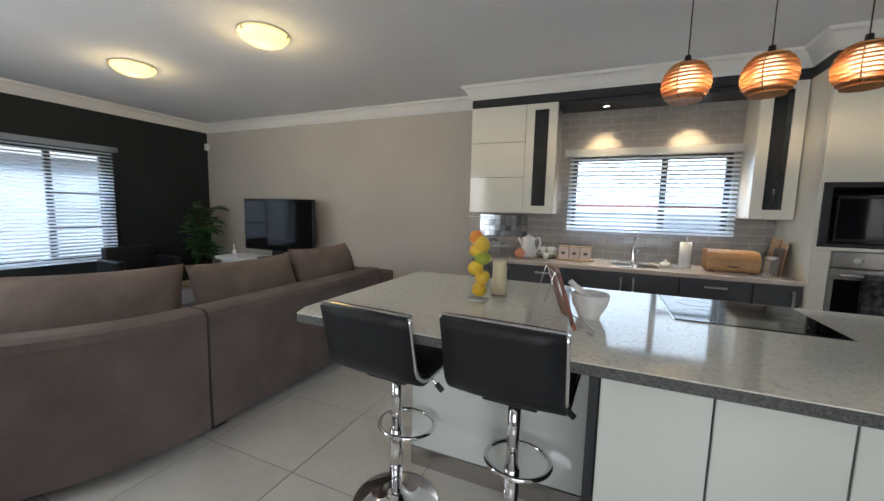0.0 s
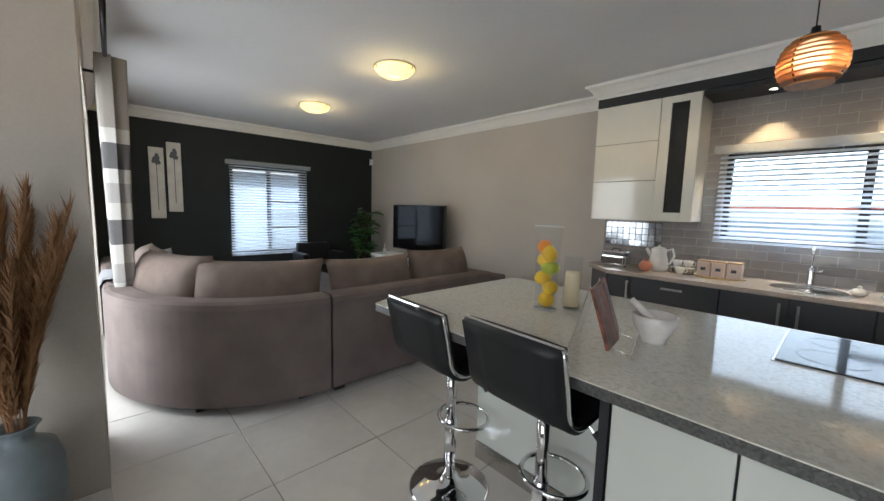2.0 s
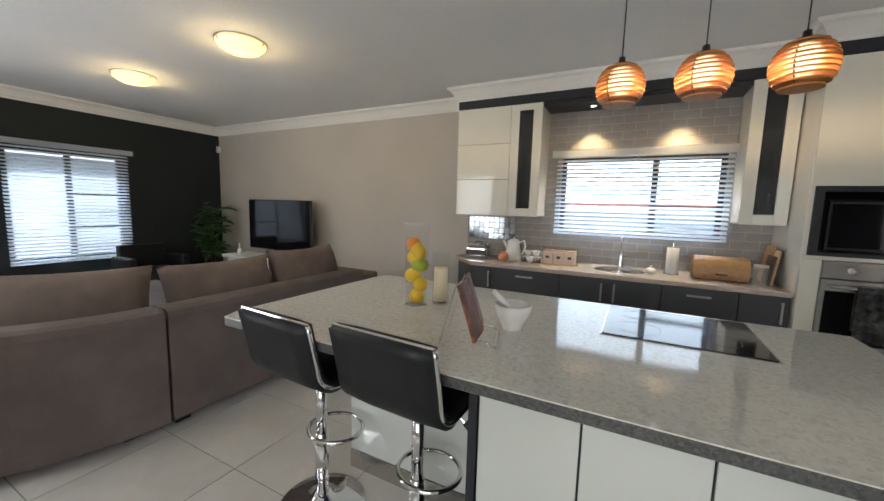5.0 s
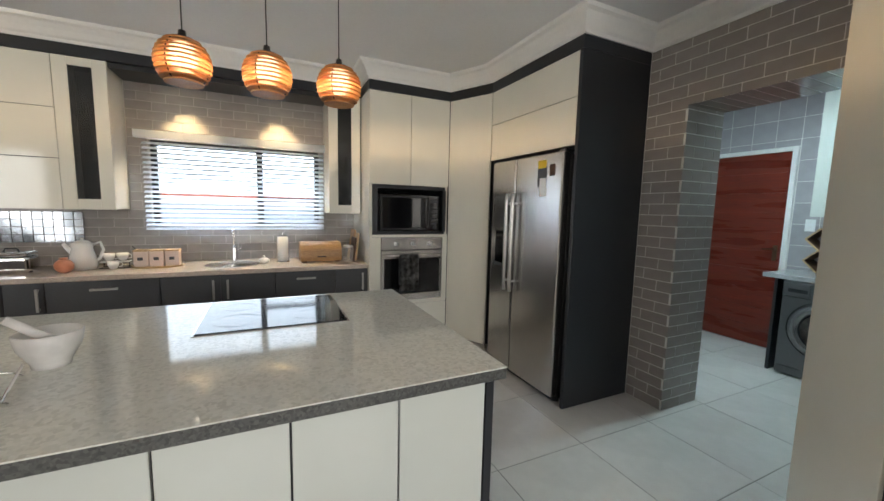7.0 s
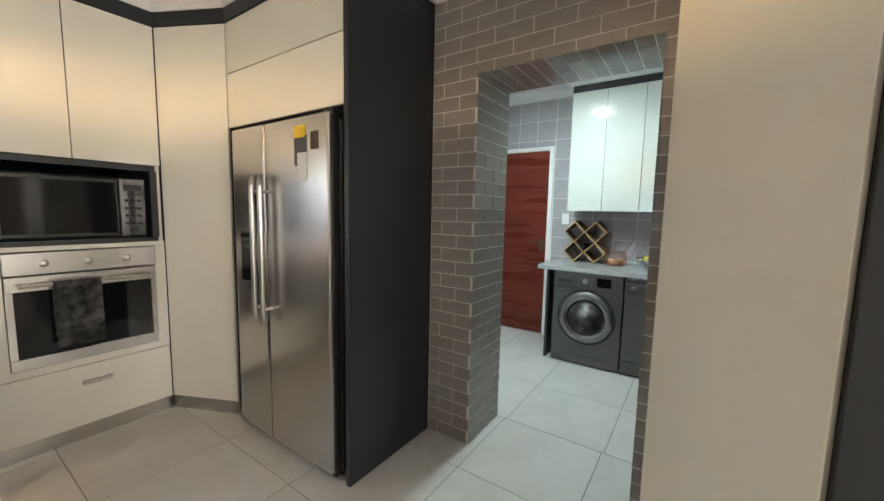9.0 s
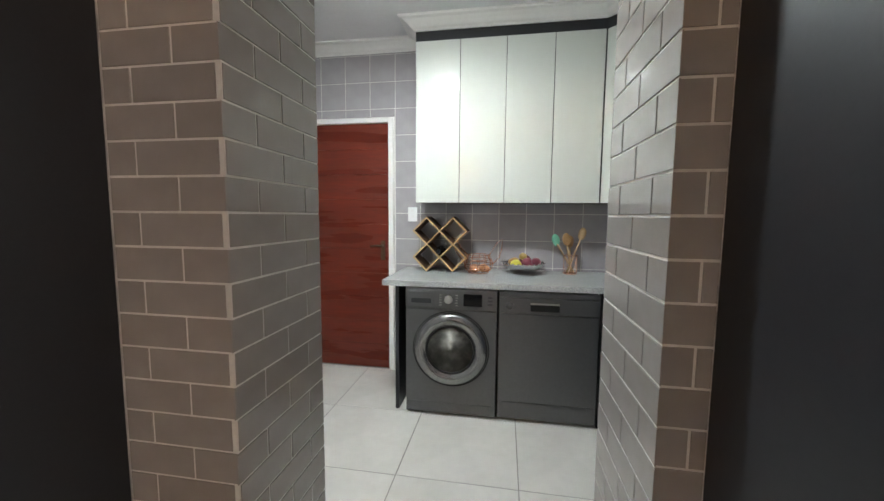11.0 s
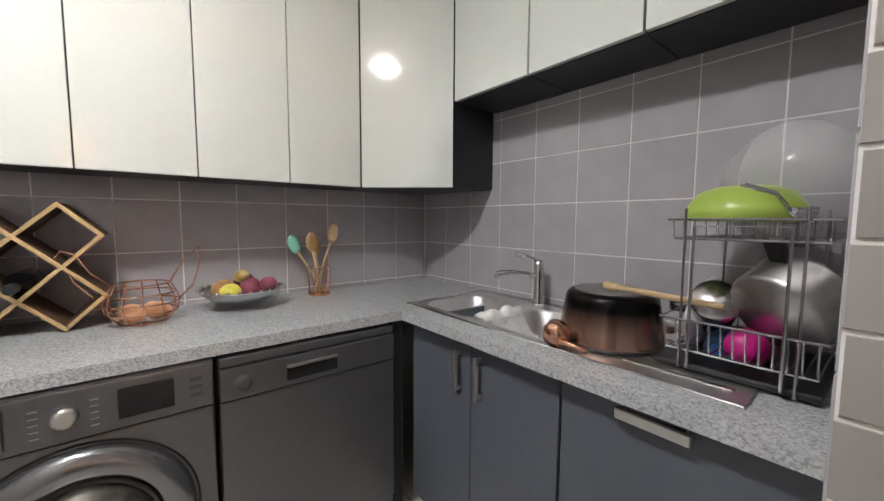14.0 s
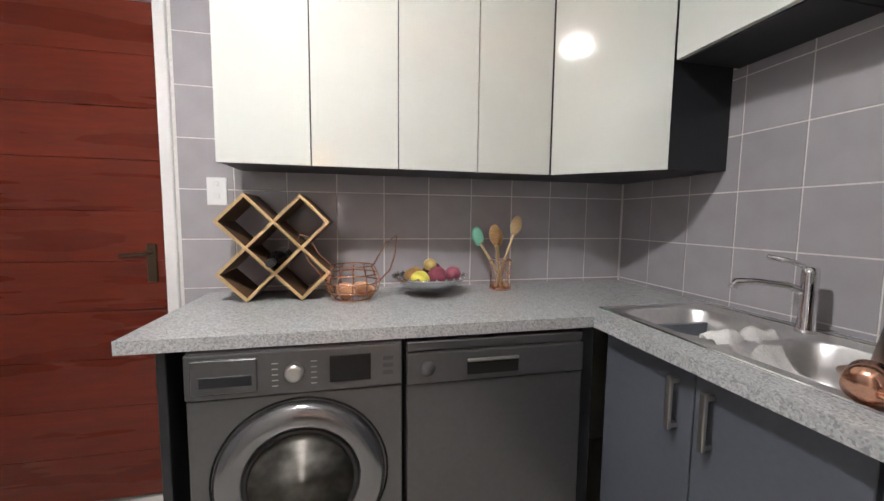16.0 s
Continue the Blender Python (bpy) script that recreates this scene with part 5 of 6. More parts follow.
# base units under the sink
for x0, x1, doors in ((4.394, 5.075, 2), (3.882, 4.39, 0)):
    b = thing("base_cabinet", ((x0 + x1) / 2, 0.85, 0), "slate blue-grey base cabinet below the scullery sink", "cabinet", group="scullery base cabinets")
    part("side_panel", box(x0, 0.557, 0.10, x0 + 0.016, 1.083, 0.843), M_SLATE, b)
    part("side_panel", box(x1 - 0.016, 0.557, 0.10, x1, 1.083, 0.843), M_SLATE, b)
    part("base_panel", box(x0 + 0.016, 0.557, 0.10, x1 - 0.016, 1.083, 0.116), M_SLATE, b)
    part("plinth", box(x0, 1.03, 0, x1, 1.05, 0.10), M_STEEL, b)
    if doors:
        ww = (x1 - x0) / 2
        for k in range(2):
            part("door", box(x0 + k * ww + 0.002, 1.085, 0.103, x0 + (k + 1) * ww - 0.002, 1.105, 0.836, 0.002), M_SLATE, b)
            hx = x0 + ww + (-0.05 if k == 0 else 0.05)
            bar = part("handle", box(hx - 0.008, 1.125, 0.655, hx + 0.008, 1.137, 0.80, 0.002), M_NICKEL, b, "satin nickel bar handle")
            for hz in (0.66, 0.782):
                part("handle_post", box(hx - 0.007, 1.105, hz, hx + 0.007, 1.127, hz + 0.013), M_NICKEL, bar)
    else:
        part("drawer", box(x0 + 0.002, 1.085, 0.103, x1 - 0.002, 1.105, 0.836, 0.002), M_SLATE, b)
        bar = part("handle", box(4.085, 1.125, 0.798, 4.235, 1.137, 0.822, 0.002), M_NICKEL, b, "satin nickel bar handle")
        for hx in (4.087, 4.221):
            part("handle_post", box(hx, 1.105, 0.801, hx + 0.012, 1.127, 0.819), M_NICKEL, bar)
ep = tagged(part("end_panel", box(5.11, 2.44, 0, 5.728, 2.465, 0.843, 0.002), M_CARC), "charcoal end panel holding up the counter", "panel")
kp = tagged(part("filler_panel", box(5.10, 1.14, 0, 5.16, 1.185, 0.843), M_CARC), "charcoal corner filler between dishwasher and sink unit", "panel")

# washing machine
wm = thing("washing_machine", (5.35, 2.09, 0), "graphite grey front-loading washing machine", "washing machine")
WX = 5.075
part("case", box(WX + 0.012, 1.80, 0.015, 5.66, 2.385, 0.838, 0.006, 2), M_WASH, wm)
part("front_panel", box(WX, 1.802, 0.09, WX + 0.014, 2.383, 0.705, 0.006, 2), M_WASH, wm)
part("kick_panel", box(WX + 0.004, 1.802, 0.018, WX + 0.014, 2.383, 0.087, 0.003), M_WASH, wm)
part("fascia", box(WX - 0.008, 1.802, 0.71, WX + 0.014, 2.383, 0.836, 0.006, 2), M_WASH, wm)
soap = part("detergent_drawer", box(WX - 0.012, 2.20, 0.725, WX - 0.006, 2.368, 0.822, 0.004), M_WASH, wm)
part("drawer_grip", box(WX - 0.0135, 2.215, 0.745, WX - 0.0115, 2.345, 0.775, 0.001), M_CARC, soap)
part("display", box(WX - 0.011, 1.895, 0.735, WX - 0.007, 2.01, 0.812, 0.001), M_BLACK, wm, "black display window")
part("programme_dial", lathe([(0.026, 0), (0.024, 0.018), (0.016, 0.022), (0, 0.022)], 24, m=pose(WX - 0.007, 2.105, 0.773, 0, -90)), M_NICKEL, wm, smooth=True)
for k in range(5):
    for sy in (2.045, 2.148):
        part("printed_mark", box(WX - 0.0092, sy, 0.735 + k * 0.016, WX - 0.0078, sy + 0.016, 0.738 + k * 0.016), M_NICKEL, wm)
for k in range(3):
    part("printed_mark", box(WX - 0.0092, 1.83, 0.745 + k * 0.022, WX - 0.0078, 1.86, 0.757 + k * 0.022), M_KGREY, wm)
mdoor = pose(WX, 2.09, 0.45, 0, -90)
ring = part("door_ring", lathe([(0.235, 0), (0.235, 0.012), (0.222, 0.028), (0.195, 0.038), (0.172, 0.034), (0.162, 0.018)], 48, m=mdoor), material("satin_grey_ring", (0.24, 0.24, 0.245), 0.22, 0.9), wm, "satin grey porthole ring", smooth=True)
part("door_seal", lathe([(0.163, 0.018), (0.155, 0.026), (0.145, 0.022), (0.14, 0.004)], 48, m=mdoor), M_BLACKP, ring, smooth=True)
part("porthole_glass", lathe([(0.146, 0.02), (0.13, 0.018), (0.10, 0.002), (0.06, -0.012), (0, -0.016)], 40, m=mdoor), M_DRUM, ring, "dark bowl-shaped door glass", smooth=True)
# the groove's shade as a thin black ring on the front
part("door_groove", tube([(WX - 0.001, 2.09 + 0.243 * math.cos(a), 0.45 + 0.243 * math.sin(a)) for a in [2 * math.pi * k / 48 for k in range(48)]], 0.003, 6, True), M_DARKGAP, wm)

dw = thing("dishwasher", (5.35, 1.49, 0), "graphite grey front dishwasher under the counter", "dishwasher")
part("case", box(WX + 0.03, 1.195, 0.015, 5.66, 1.79, 0.83), M_BLACKP, dw)
part("door", box(WX, 1.197, 0.135, WX + 0.028, 1.788, 0.70, 0.004, 2), M_WASH, dw)
part("control_panel", box(WX - 0.006, 1.197, 0.704, WX + 0.028, 1.788, 0.80, 0.005, 2), M_WASH, dw)
part("top_strip", box(WX + 0.004, 1.197, 0.803, WX + 0.028, 1.788, 0.832, 0.003), M_WASH, dw)
# no hollow here: a black plate gives the grip its shade
part("grip_recess", box(WX - 0.0075, 1.43, 0.722, WX - 0.0055, 1.60, 0.768, 0.001), M_DARKGAP, dw, "flat black plate for the shade in the door grip")
part("grip_lip", box(WX - 0.014, 1.43, 0.764, WX - 0.005, 1.60, 0.774, 0.002), M_NICKEL, dw)
part("dial", lathe([(0.024, 0), (0.022, 0.006), (0, 0.007)], 24, m=pose(WX - 0.006, 1.725, 0.752, 0, -90)), M_WASH, dw, smooth=True)
part("kick_panel", box(WX + 0.01, 1.197, 0.02, WX + 0.026, 1.788, 0.13, 0.003), M_WASH, dw)

# things on the counter
wr = thing("wine_rack", (5.6, 2.30, 0.882), "bamboo lattice wine rack with diamond openings", "wine rack")
HD, TH, RX0, RX1 = 0.0985, 0.012, 5.50, 5.70
RYC, RZC = 2.24, 0.882 + 2 * 0.0985 + 0.008
for a, b, n in ((-2, 1, 1), (-2, -1, 3), (-1, -2, 3), (1, -2, 1)):
    for way in (1, -1):
        cy, cz = way * (a + n / 2) * HD, (b + n / 2) * HD
        bm = box(RX0 + (0.0015 if way > 0 else 0), -n * HD * 0.7071 - 0.004, -TH / 2, RX1, n * HD * 0.7071 + 0.004, TH / 2, 0.001)
        bm.transform(pose(0, RYC + cy, RZC + cz, 45 * way))
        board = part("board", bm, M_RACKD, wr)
        bm = box(RX0 - 0.004 - (0.0012 if way > 0 else 0), -n * HD * 0.7071 - 0.004, -TH / 2, RX0 - 0.0002, n * HD * 0.7071 + 0.004, TH / 2, 0.001)
        bm.transform(pose(0, RYC + cy, RZC + cz, 45 * way))
        part("front_edge", bm, M_RACK, wr, "pale bamboo front edge")
wb = thing("wine_bottle", (5.6, 2.235, 1.05), "dark green wine bottle lying in the rack", "bottle")
part("glass", lathe([(0.0, 0), (0.036, 0.002), (0.036, 0.16), (0.014, 0.21), (0.014, 0.27), (0, 0.27)], 20, m=pose(5.70, RYC, RZC - 0.05, 0, -90)), M_BLACK, wb, smooth=True)
part("foil", lathe([(0.0155, 0.23), (0.0155, 0.275), (0, 0.276)], 16, m=pose(5.70, RYC, RZC - 0.05, 0, -90)), M_CARC, wb)

eg = thing("egg_basket", (5.52, 1.95, 0.882), "copper wire egg basket shaped like a hen", "basket", local=True)
eg.matrix_basis = pose(5.50, 1.95, 0.882) @ Matrix.Scale(1.28, 4)
for k, (z, r) in enumerate(((0.004, 0.055), (0.03, 0.078), (0.055, 0.082), (0.08, 0.075), (0.105, 0.062))):
    part("wire_hoop", tube(circle(0, 0, z, r), 0.0022, 6, True), M_COPPER, eg, smooth=True)
for k in range(12):
    a = 2 * math.pi * k / 12
    part("wire_rib", tube([(r * math.cos(a), r * math.sin(a), z) for z, r in ((0.004, 0.055), (0.03, 0.078), (0.055, 0.082), (0.08, 0.075), (0.105, 0.062))], 0.0018, 5), M_COPPER, eg)
part("hen_head", tube([(0, 0.062, 0.105), (0, 0.10, 0.14), (0, 0.125, 0.19), (0, 0.15, 0.20), (0, 0.165, 0.18), (0, 0.145, 0.165), (0, 0.13, 0.12), (0, 0.082, 0.06)], 0.0025, 6), M_COPPER, eg, smooth=True)
part("hen_tail", tube([(0, -0.062, 0.105), (0, -0.10, 0.17), (0, -0.135, 0.20), (0, -0.13, 0.14), (0, -0.115, 0.09), (0, -0.082, 0.055)], 0.0025, 6), M_COPPER, eg, smooth=True)
M_EGG = material("brown_egg_shell", (0.60, 0.28, 0.15), 0.5, spread=0.15, grain=0.05, scale=60)
for k, (x, y, z) in enumerate(((0.03, 0.03, 0.03), (-0.035, 0.02, 0.03), (0.0, -0.04, 0.03), (0.04, -0.02, 0.03), (-0.03, -0.03, 0.04))):
    bm = bmesh.new()
    ball(bm, (0, 0, 0), 0.026, sz=1.3, seg=12)
    e = tagged(part("egg", bm, M_EGG, smooth=True), "brown hen's egg in the wire basket", "egg", group="eggs in the basket")
    e.matrix_basis = pose(5.50 + 1.25 * x, 1.95 + 1.25 * y, 0.882 + z + 0.004, 70 + 20 * k, 40 * k)

fb = thing("fruit_bowl", (5.55, 1.63, 0.882), "chrome wire fruit bowl with beaded rim", "bowl", local=True)
part("dish", lathe([(0.05, 0.0), (0.055, 0.004), (0.09, 0.02), (0.13, 0.05), (0.155, 0.075), (0.152, 0.077), (0.126, 0.053), (0.088, 0.024), (0.05, 0.008), (0, 0.008)], 40), M_WIRE, fb, smooth=True)
part("rim", tube(circle(0, 0, 0.076, 0.155, 40), 0.003, 6, True), M_CHROME, fb, smooth=True)
bm = bmesh.new()
for x, y, z in circle(0, 0, 0.08, 0.156, 26):
    ball(bm, (x, y, z), 0.0065, seg=8)
part("beaded_edge", bm, M_CHROME, fb, smooth=True)
FR = ((0.04, 0.06, 0.075, 0.040, (0.47, 0.24, 0.09), "orange"), (-0.05, 0.05, 0.072, 0.037, (0.70, 0.62, 0.10), "yellow_pepper"), (-0.02, -0.03, 0.078, 0.043, (0.27, 0.06, 0.09), "red_onion"), (0.05, -0.02, 0.09, 0.042, (0.13, 0.02, 0.03), "beetroot"), (-0.05, -0.09, 0.092, 0.034, (0.28, 0.07, 0.10), "sweet_potato"), (0.0, 0.0, 0.125, 0.028, (0.56, 0.42, 0.16), "lemon"))
for k, (x, y, z, r, col, nm) in enumerate(FR):
    bm = bmesh.new()
    ball(bm, (0, 0, 0), r, sy=1.5 if "potato" in nm else 1.08, sz=0.92, seg=16, seed=k, rough=0.12)
    q = tagged(part(nm, bm, material(nm + "_skin", col, 0.45, grain=0.12, scale=50, stain=0.15, stain_scale=14), smooth=True), nm.replace("_", " ") + " lying in the wire fruit bowl", nm.replace("_", " "), group="produce in the bowl")
    q.matrix_basis = pose(5.55 + x, 1.63 + y, 0.882 + z, 0, 0, 20 * k)

uj = thing("utensil_holder", (5.60, 1.29, 0.882), "copper wire utensil holder with wooden spoons", "holder", local=True)
part("base", lathe([(0.0, 0.002), (0.048, 0.0), (0.05, 0.012), (0.046, 0.014), (0, 0.012)], 24), M_COPPER, uj, smooth=True)
part("rim", tube(circle(0, 0, 0.135, 0.05, 28), 0.0025, 6, True), M_COPPER, uj)
for k in range(9):
    a = 2 * math.pi * k / 9
    part("wire", tube([(0.048 * math.cos(a), 0.048 * math.sin(a), 0.01), (0.05 * math.cos(a + 0.7), 0.05 * math.sin(a + 0.7), 0.135)], 0.0018, 5), M_COPPER, uj)
M_MINT = material("mint_silicone", (0.16, 0.55, 0.40), 0.45, grain=0.03, scale=30)
for k, (tx, ty, ln, mt) in enumerate(((0.03, 0.09, 0.25, M_MINT), (-0.01, 0.03, 0.26, M_WOOD), (0.01, -0.07, 0.30, M_TAN), (0.04, 0.0, 0.24, M_WOOD))):
    sp = thing("wooden_spoon", (5.60, 1.29, 0.895), "wooden cooking spoon standing in the copper holder", "spoon", group="spoons in the holder", local=True)
    part("handle", tube([(-tx * 0.3, -ty * 0.3, 0.0), (tx, ty, ln - 0.05)], 0.006, 8), M_TAN, sp, smooth=True)
    bm = bmesh.new()
    ball(bm, (0, 0, 0), 0.031, sx=0.35, sy=0.9, sz=1.5, seg=14)
    bm.transform(pose(tx * 1.1, ty * 1.12, ln - 0.02, math.degrees(-ty * 3), 0, 0))
    part("bowl", bm, mt, sp, "mint green silicone head" if k == 0 else "", smooth=True)

so = thing("wall_socket", (5.728, 2.50, 1.27), "white double wall socket plate on the tiles", "socket")
part("plate", box(5.718, 2.462, 1.25, 5.7275, 2.538, 1.365, 0.004, 2), M_WHITEP, so)
for z in (1.28, 1.33):
    part("switch", box(5.714, 2.49, z, 5.718, 2.51, z + 0.018, 0.001), M_CERAM, so)

# sink side: pot, cloth, dish rack
pt = thing("cooking_pot", (4.37, 0.86, 0.889), "large copper-toned cooking pot upside down", "pot", local=True)
pt.matrix_basis = pose(4.385, 0.865, 0.889)
part("wall", lathe([(0.136, 0.002), (0.146, 0.0), (0.149, 0.004), (0.147, 0.012), (0.141, 0.05), (0.131, 0.11), (0.126, 0.134), (0.118, 0.144), (0.108, 0.147), (0, 0.147)], 56), M_OMBRE, pt, "copper metallic wall fading to black", smooth=True)
part("rolled_rim", tube(circle(0, 0, 0.004, 0.148, 48), 0.004, 8, True), M_BLACKP, pt)
part("base_disc", lathe([(0.104, 0.1475), (0.102, 0.151), (0.098, 0.1515), (0.094, 0.1495), (0, 0.1495)], 48), M_DULL, pt, "scuffed grey steel base disc", smooth=True)
for a in (62, 242):
    ca, sa = math.cos(radians(a)), math.sin(radians(a))
    side = (-sa, ca)
    part("side_handle", tube([(ca * 0.143 + side[0] * q, sa * 0.143 + side[1] * q, 0.035) if e else (ca * 0.182 + side[0] * q, sa * 0.182 + side[1] * q, 0.028) for q, e in ((-0.05, 1), (-0.042, 0), (-0.015, 0), (0.015, 0), (0.042, 0), (0.05, 1))], 0.012, 10), M_COPPERB, pt, "copper-toned loop handle", smooth=True)
orn = thing("copper_scoop", (4.44, 1.08, 0.886), "small shiny copper measuring scoop on the sink rim", "scoop", local=True)
part("cup", lathe([(0.0, 0.0), (0.03, 0.002), (0.036, 0.02), (0.038, 0.045), (0.034, 0.046), (0.03, 0.02), (0, 0.01)], 24, m=pose(0, 0, 0.03, 70, 20)), M_COPPER, orn, smooth=True)
part("scoop_handle", tube([(-0.02, 0.0, 0.03), (-0.06, -0.02, 0.02), (-0.09, -0.03, 0.012)], 0.007, 8), M_COPPER, orn, smooth=True)
cl = bmesh.new()
N = 18
rows = []
for i in range(N + 1):
    row = []
    for j in range(N + 1):
        u, v = i / N, j / N
        x, y = 4.685 + 0.20 * u, 0.80 + 0.22 * v
        hump = math.exp(-((x - 4.785) / 0.045) ** 2)
        z = 0.80 + 0.105 * hump + 0.012 * noise.noise(Vector((u * 5, v * 5, 1))) + 0.02 * hump * noise.noise(Vector((u * 7, v * 7, 4)))
        row.append(cl.verts.new((x, y, z + 0.008)))
    rows.append(row)
for i in range(N):
    for j in range(N):
        cl.faces.new((rows[i][j], rows[i + 1][j], rows[i + 1][j + 1], rows[i][j + 1]))
ex = bmesh.ops.extrude_face_region(cl, geom=cl.faces[:])
for v in [e for e in ex["geom"] if isinstance(e, bmesh.types.BMVert)]:
    v.co.z -= 0.004
tagged(part("dish_cloth", cl, material("white_dish_cloth", (0.68, 0.67, 0.65), 0.95, grain=0.08, scale=160, bump=0.3), smooth=True), "crumpled white dish cloth over the sink divider", "cloth")

# two-tier dish rack
dk = thing("dish_rack", (4.1, 0.8, 0.889), "two-tier chromed wire dish drying rack", "dish rack")
X0, X1, Y0, Y1 = 3.935, 4.20, 0.615, 0.955
part("drip_tray", box(X0 - 0.01, Y0, 0.889, X1 + 0.03, Y1, 0.905, 0.004), M_BLACKP, dk, "black plastic drip tray")
for x in (X0 + 0.03, X1 - 0.03):
    for y in (Y0 + 0.02, Y1 + 0.005):
        part("upright", tube([(x, y, 0.889), (x, y, 1.27)], 0.003, 8), M_WIRE, dk)


def tray(z, x0, x1, y0, y1, rim):
    for zz, grow in ((z, 0.0), (z + rim, 0.012)):
        part("frame_wire", tube([(x0 - grow, y0 - grow, zz), (x1 + grow, y0 - grow, zz), (x1 + grow, y1 + grow, zz), (x0 - grow, y1 + grow, zz)], 0.003, 6, True), M_WIRE, dk)
    n = 12
    for k in range(n + 1):
        x = x0 + (x1 - x0) * k / n
        part("cross_wire", tube([(x, y0 - 0.012, z + rim), (x, y0, z), (x, y1, z), (x, y1 + 0.012, z + rim)], 0.0018, 5), M_WIRE, dk)


tray(0.935, X0, X1, Y0, Y1, 0.075)
tray(1.20, X0, X1, Y0, Y1 - 0.02, 0.045)
part("end_loop", tube([(X0 + 0.05, Y1 + 0.014, 0.90), (X0 + 0.05, Y1 + 0.014, 1.23), (X1 - 0.05, Y1 + 0.014, 1.23), (X1 - 0.05, Y1 + 0.014, 0.90)], 0.0035, 8), M_WIRE, dk)


def bowl_thing(name, at, r, h, mat, label, cat, tilt=(0, 0, 0), thick=0.003):
    b = bmesh.new()
    pr = [(r * 0.45, 0), (r * 0.75, h * 0.18), (r * 0.93, h * 0.55), (r, h), (r - thick, h), (r * 0.93 - thick, h * 0.55), (r * 0.75 - thick, h * 0.2), (r * 0.4, thick), (0, thick)]
    add_lathe(b, [(0, 0)] + pr, 36)
    o = tagged(part(name, b, mat, smooth=True), label, cat)
    o.matrix_basis = pose(*at, *tilt)
    return o


bowl_thing("colander", (4.10, 0.80, 1.325), 0.125, 0.085, M_GREENP, "lime green plastic bowl upturned on the rack", "bowl", (180, 0, 0))
bowl_thing("mixing_bowl", (4.09, 0.735, 1.29), 0.165, 0.14, M_FROST, "large clear plastic mixing bowl leaning on the rack", "bowl", (70, 0, -30))
pan = thing("saucepan", (4.0, 0.86, 0.98), "dented steel saucepan drying on the rack", "saucepan", local=True)
pan.matrix_basis = pose(4.02, 0.88, 1.035, 62, 0, -28)
part("body", lathe([(0, -0.002), (0.088, 0), (0.098, 0.012), (0.10, 0.09), (0.104, 0.094), (0.097, 0.092), (0.094, 0.014), (0, 0.006)], 36), M_DULL, pan, smooth=True)
part("handle", box(-0.02, 0.098, 0.06, 0.02, 0.15, 0.078, 0.006, 2), M_BLACKP, pan, "black side handle")
mg = thing("steel_jug", (4.13, 0.80, 1.0), "white and steel milk jug drying in the rack", "jug", local=True)
mg.matrix_basis = pose(4.13, 0.85, 1.05, 120, 0, 20)
part("body", lathe([(0, 0), (0.05, 0), (0.055, 0.02), (0.05, 0.12), (0.053, 0.125), (0.047, 0.12), (0.048, 0.02), (0, 0.01)], 28), M_STEEL, mg, smooth=True)
part("handle", tube([(0.05, 0, 0.11), (0.09, 0, 0.10), (0.09, 0, 0.04), (0.054, 0, 0.03)], 0.008, 8), M_BLACKP, mg, smooth=True)
bowl_thing("plate", (4.16, 0.76, 0.99), 0.10, 0.02, M_CERAM, "white dinner plate standing in the rack", "plate", (80, 0, 80))
bowl_thing("beaker", (4.07, 0.90, 0.955), 0.045, 0.09, M_PINK, "magenta plastic beaker in the rack", "beaker", (100, 20, 0))
bowl_thing("blue_tub", (4.12, 0.80, 0.955), 0.05, 0.07, material("blue_plastic", (0.02, 0.10, 0.26), 0.35), "blue plastic tub under the pans", "tub", (160, 0, 0))
ls = thing("rolling_spoon", (4.2, 0.93, 1.03), "long wooden spoon across pot and rack", "spoon", local=True)
ls.matrix_basis = pose(4.36, 0.90, 1.053, 0, 1, 172)
part("handle", tube([(0.0, 0, 0), (0.27, 0.0, 0)], 0.008, 8), M_TAN, ls, smooth=True)
part("bowl", tube([(-0.03, 0, 0), (0.01, 0, 0)], 0.012, 10), M_TAN, ls, smooth=True)
lad = thing("ladle", (3.98, 0.74, 1.25), "steel ladle hanging over the top tray", "ladle", local=True)
lad.matrix_basis = pose(4.0, 0.84, 1.265, 0, 4, 80)
part("cup", lathe([(0, -0.03), (0.02, -0.026), (0.035, -0.008), (0.038, 0.008), (0.034, -0.006), (0, -0.026)], 24), M_CHROME, lad, smooth=True)
part("handle", tube([(0.035, 0, 0.005), (0.10, 0, 0.04), (0.24, 0, 0.06)], 0.005, 8), M_CHROME, lad, smooth=True)

# scullery ceiling light
cl = thing("ceiling_light", (4.45, 2.33, CEIL), "small round white lit ceiling lamp", "lamp", local=True)
part("base", lathe([(0.13, 0), (0.13, -0.02), (0.115, -0.03), (0.0, -0.03)], 32), M_WHITEP, cl, smooth=True)
part("diffuser", lathe([(0.11, -0.031), (0.108, -0.06), (0.09, -0.085), (0.05, -0.098), (0.0, -0.1)], 32), M_TUBE, cl, "glowing opal diffuser", smooth=True).visible_shadow = False

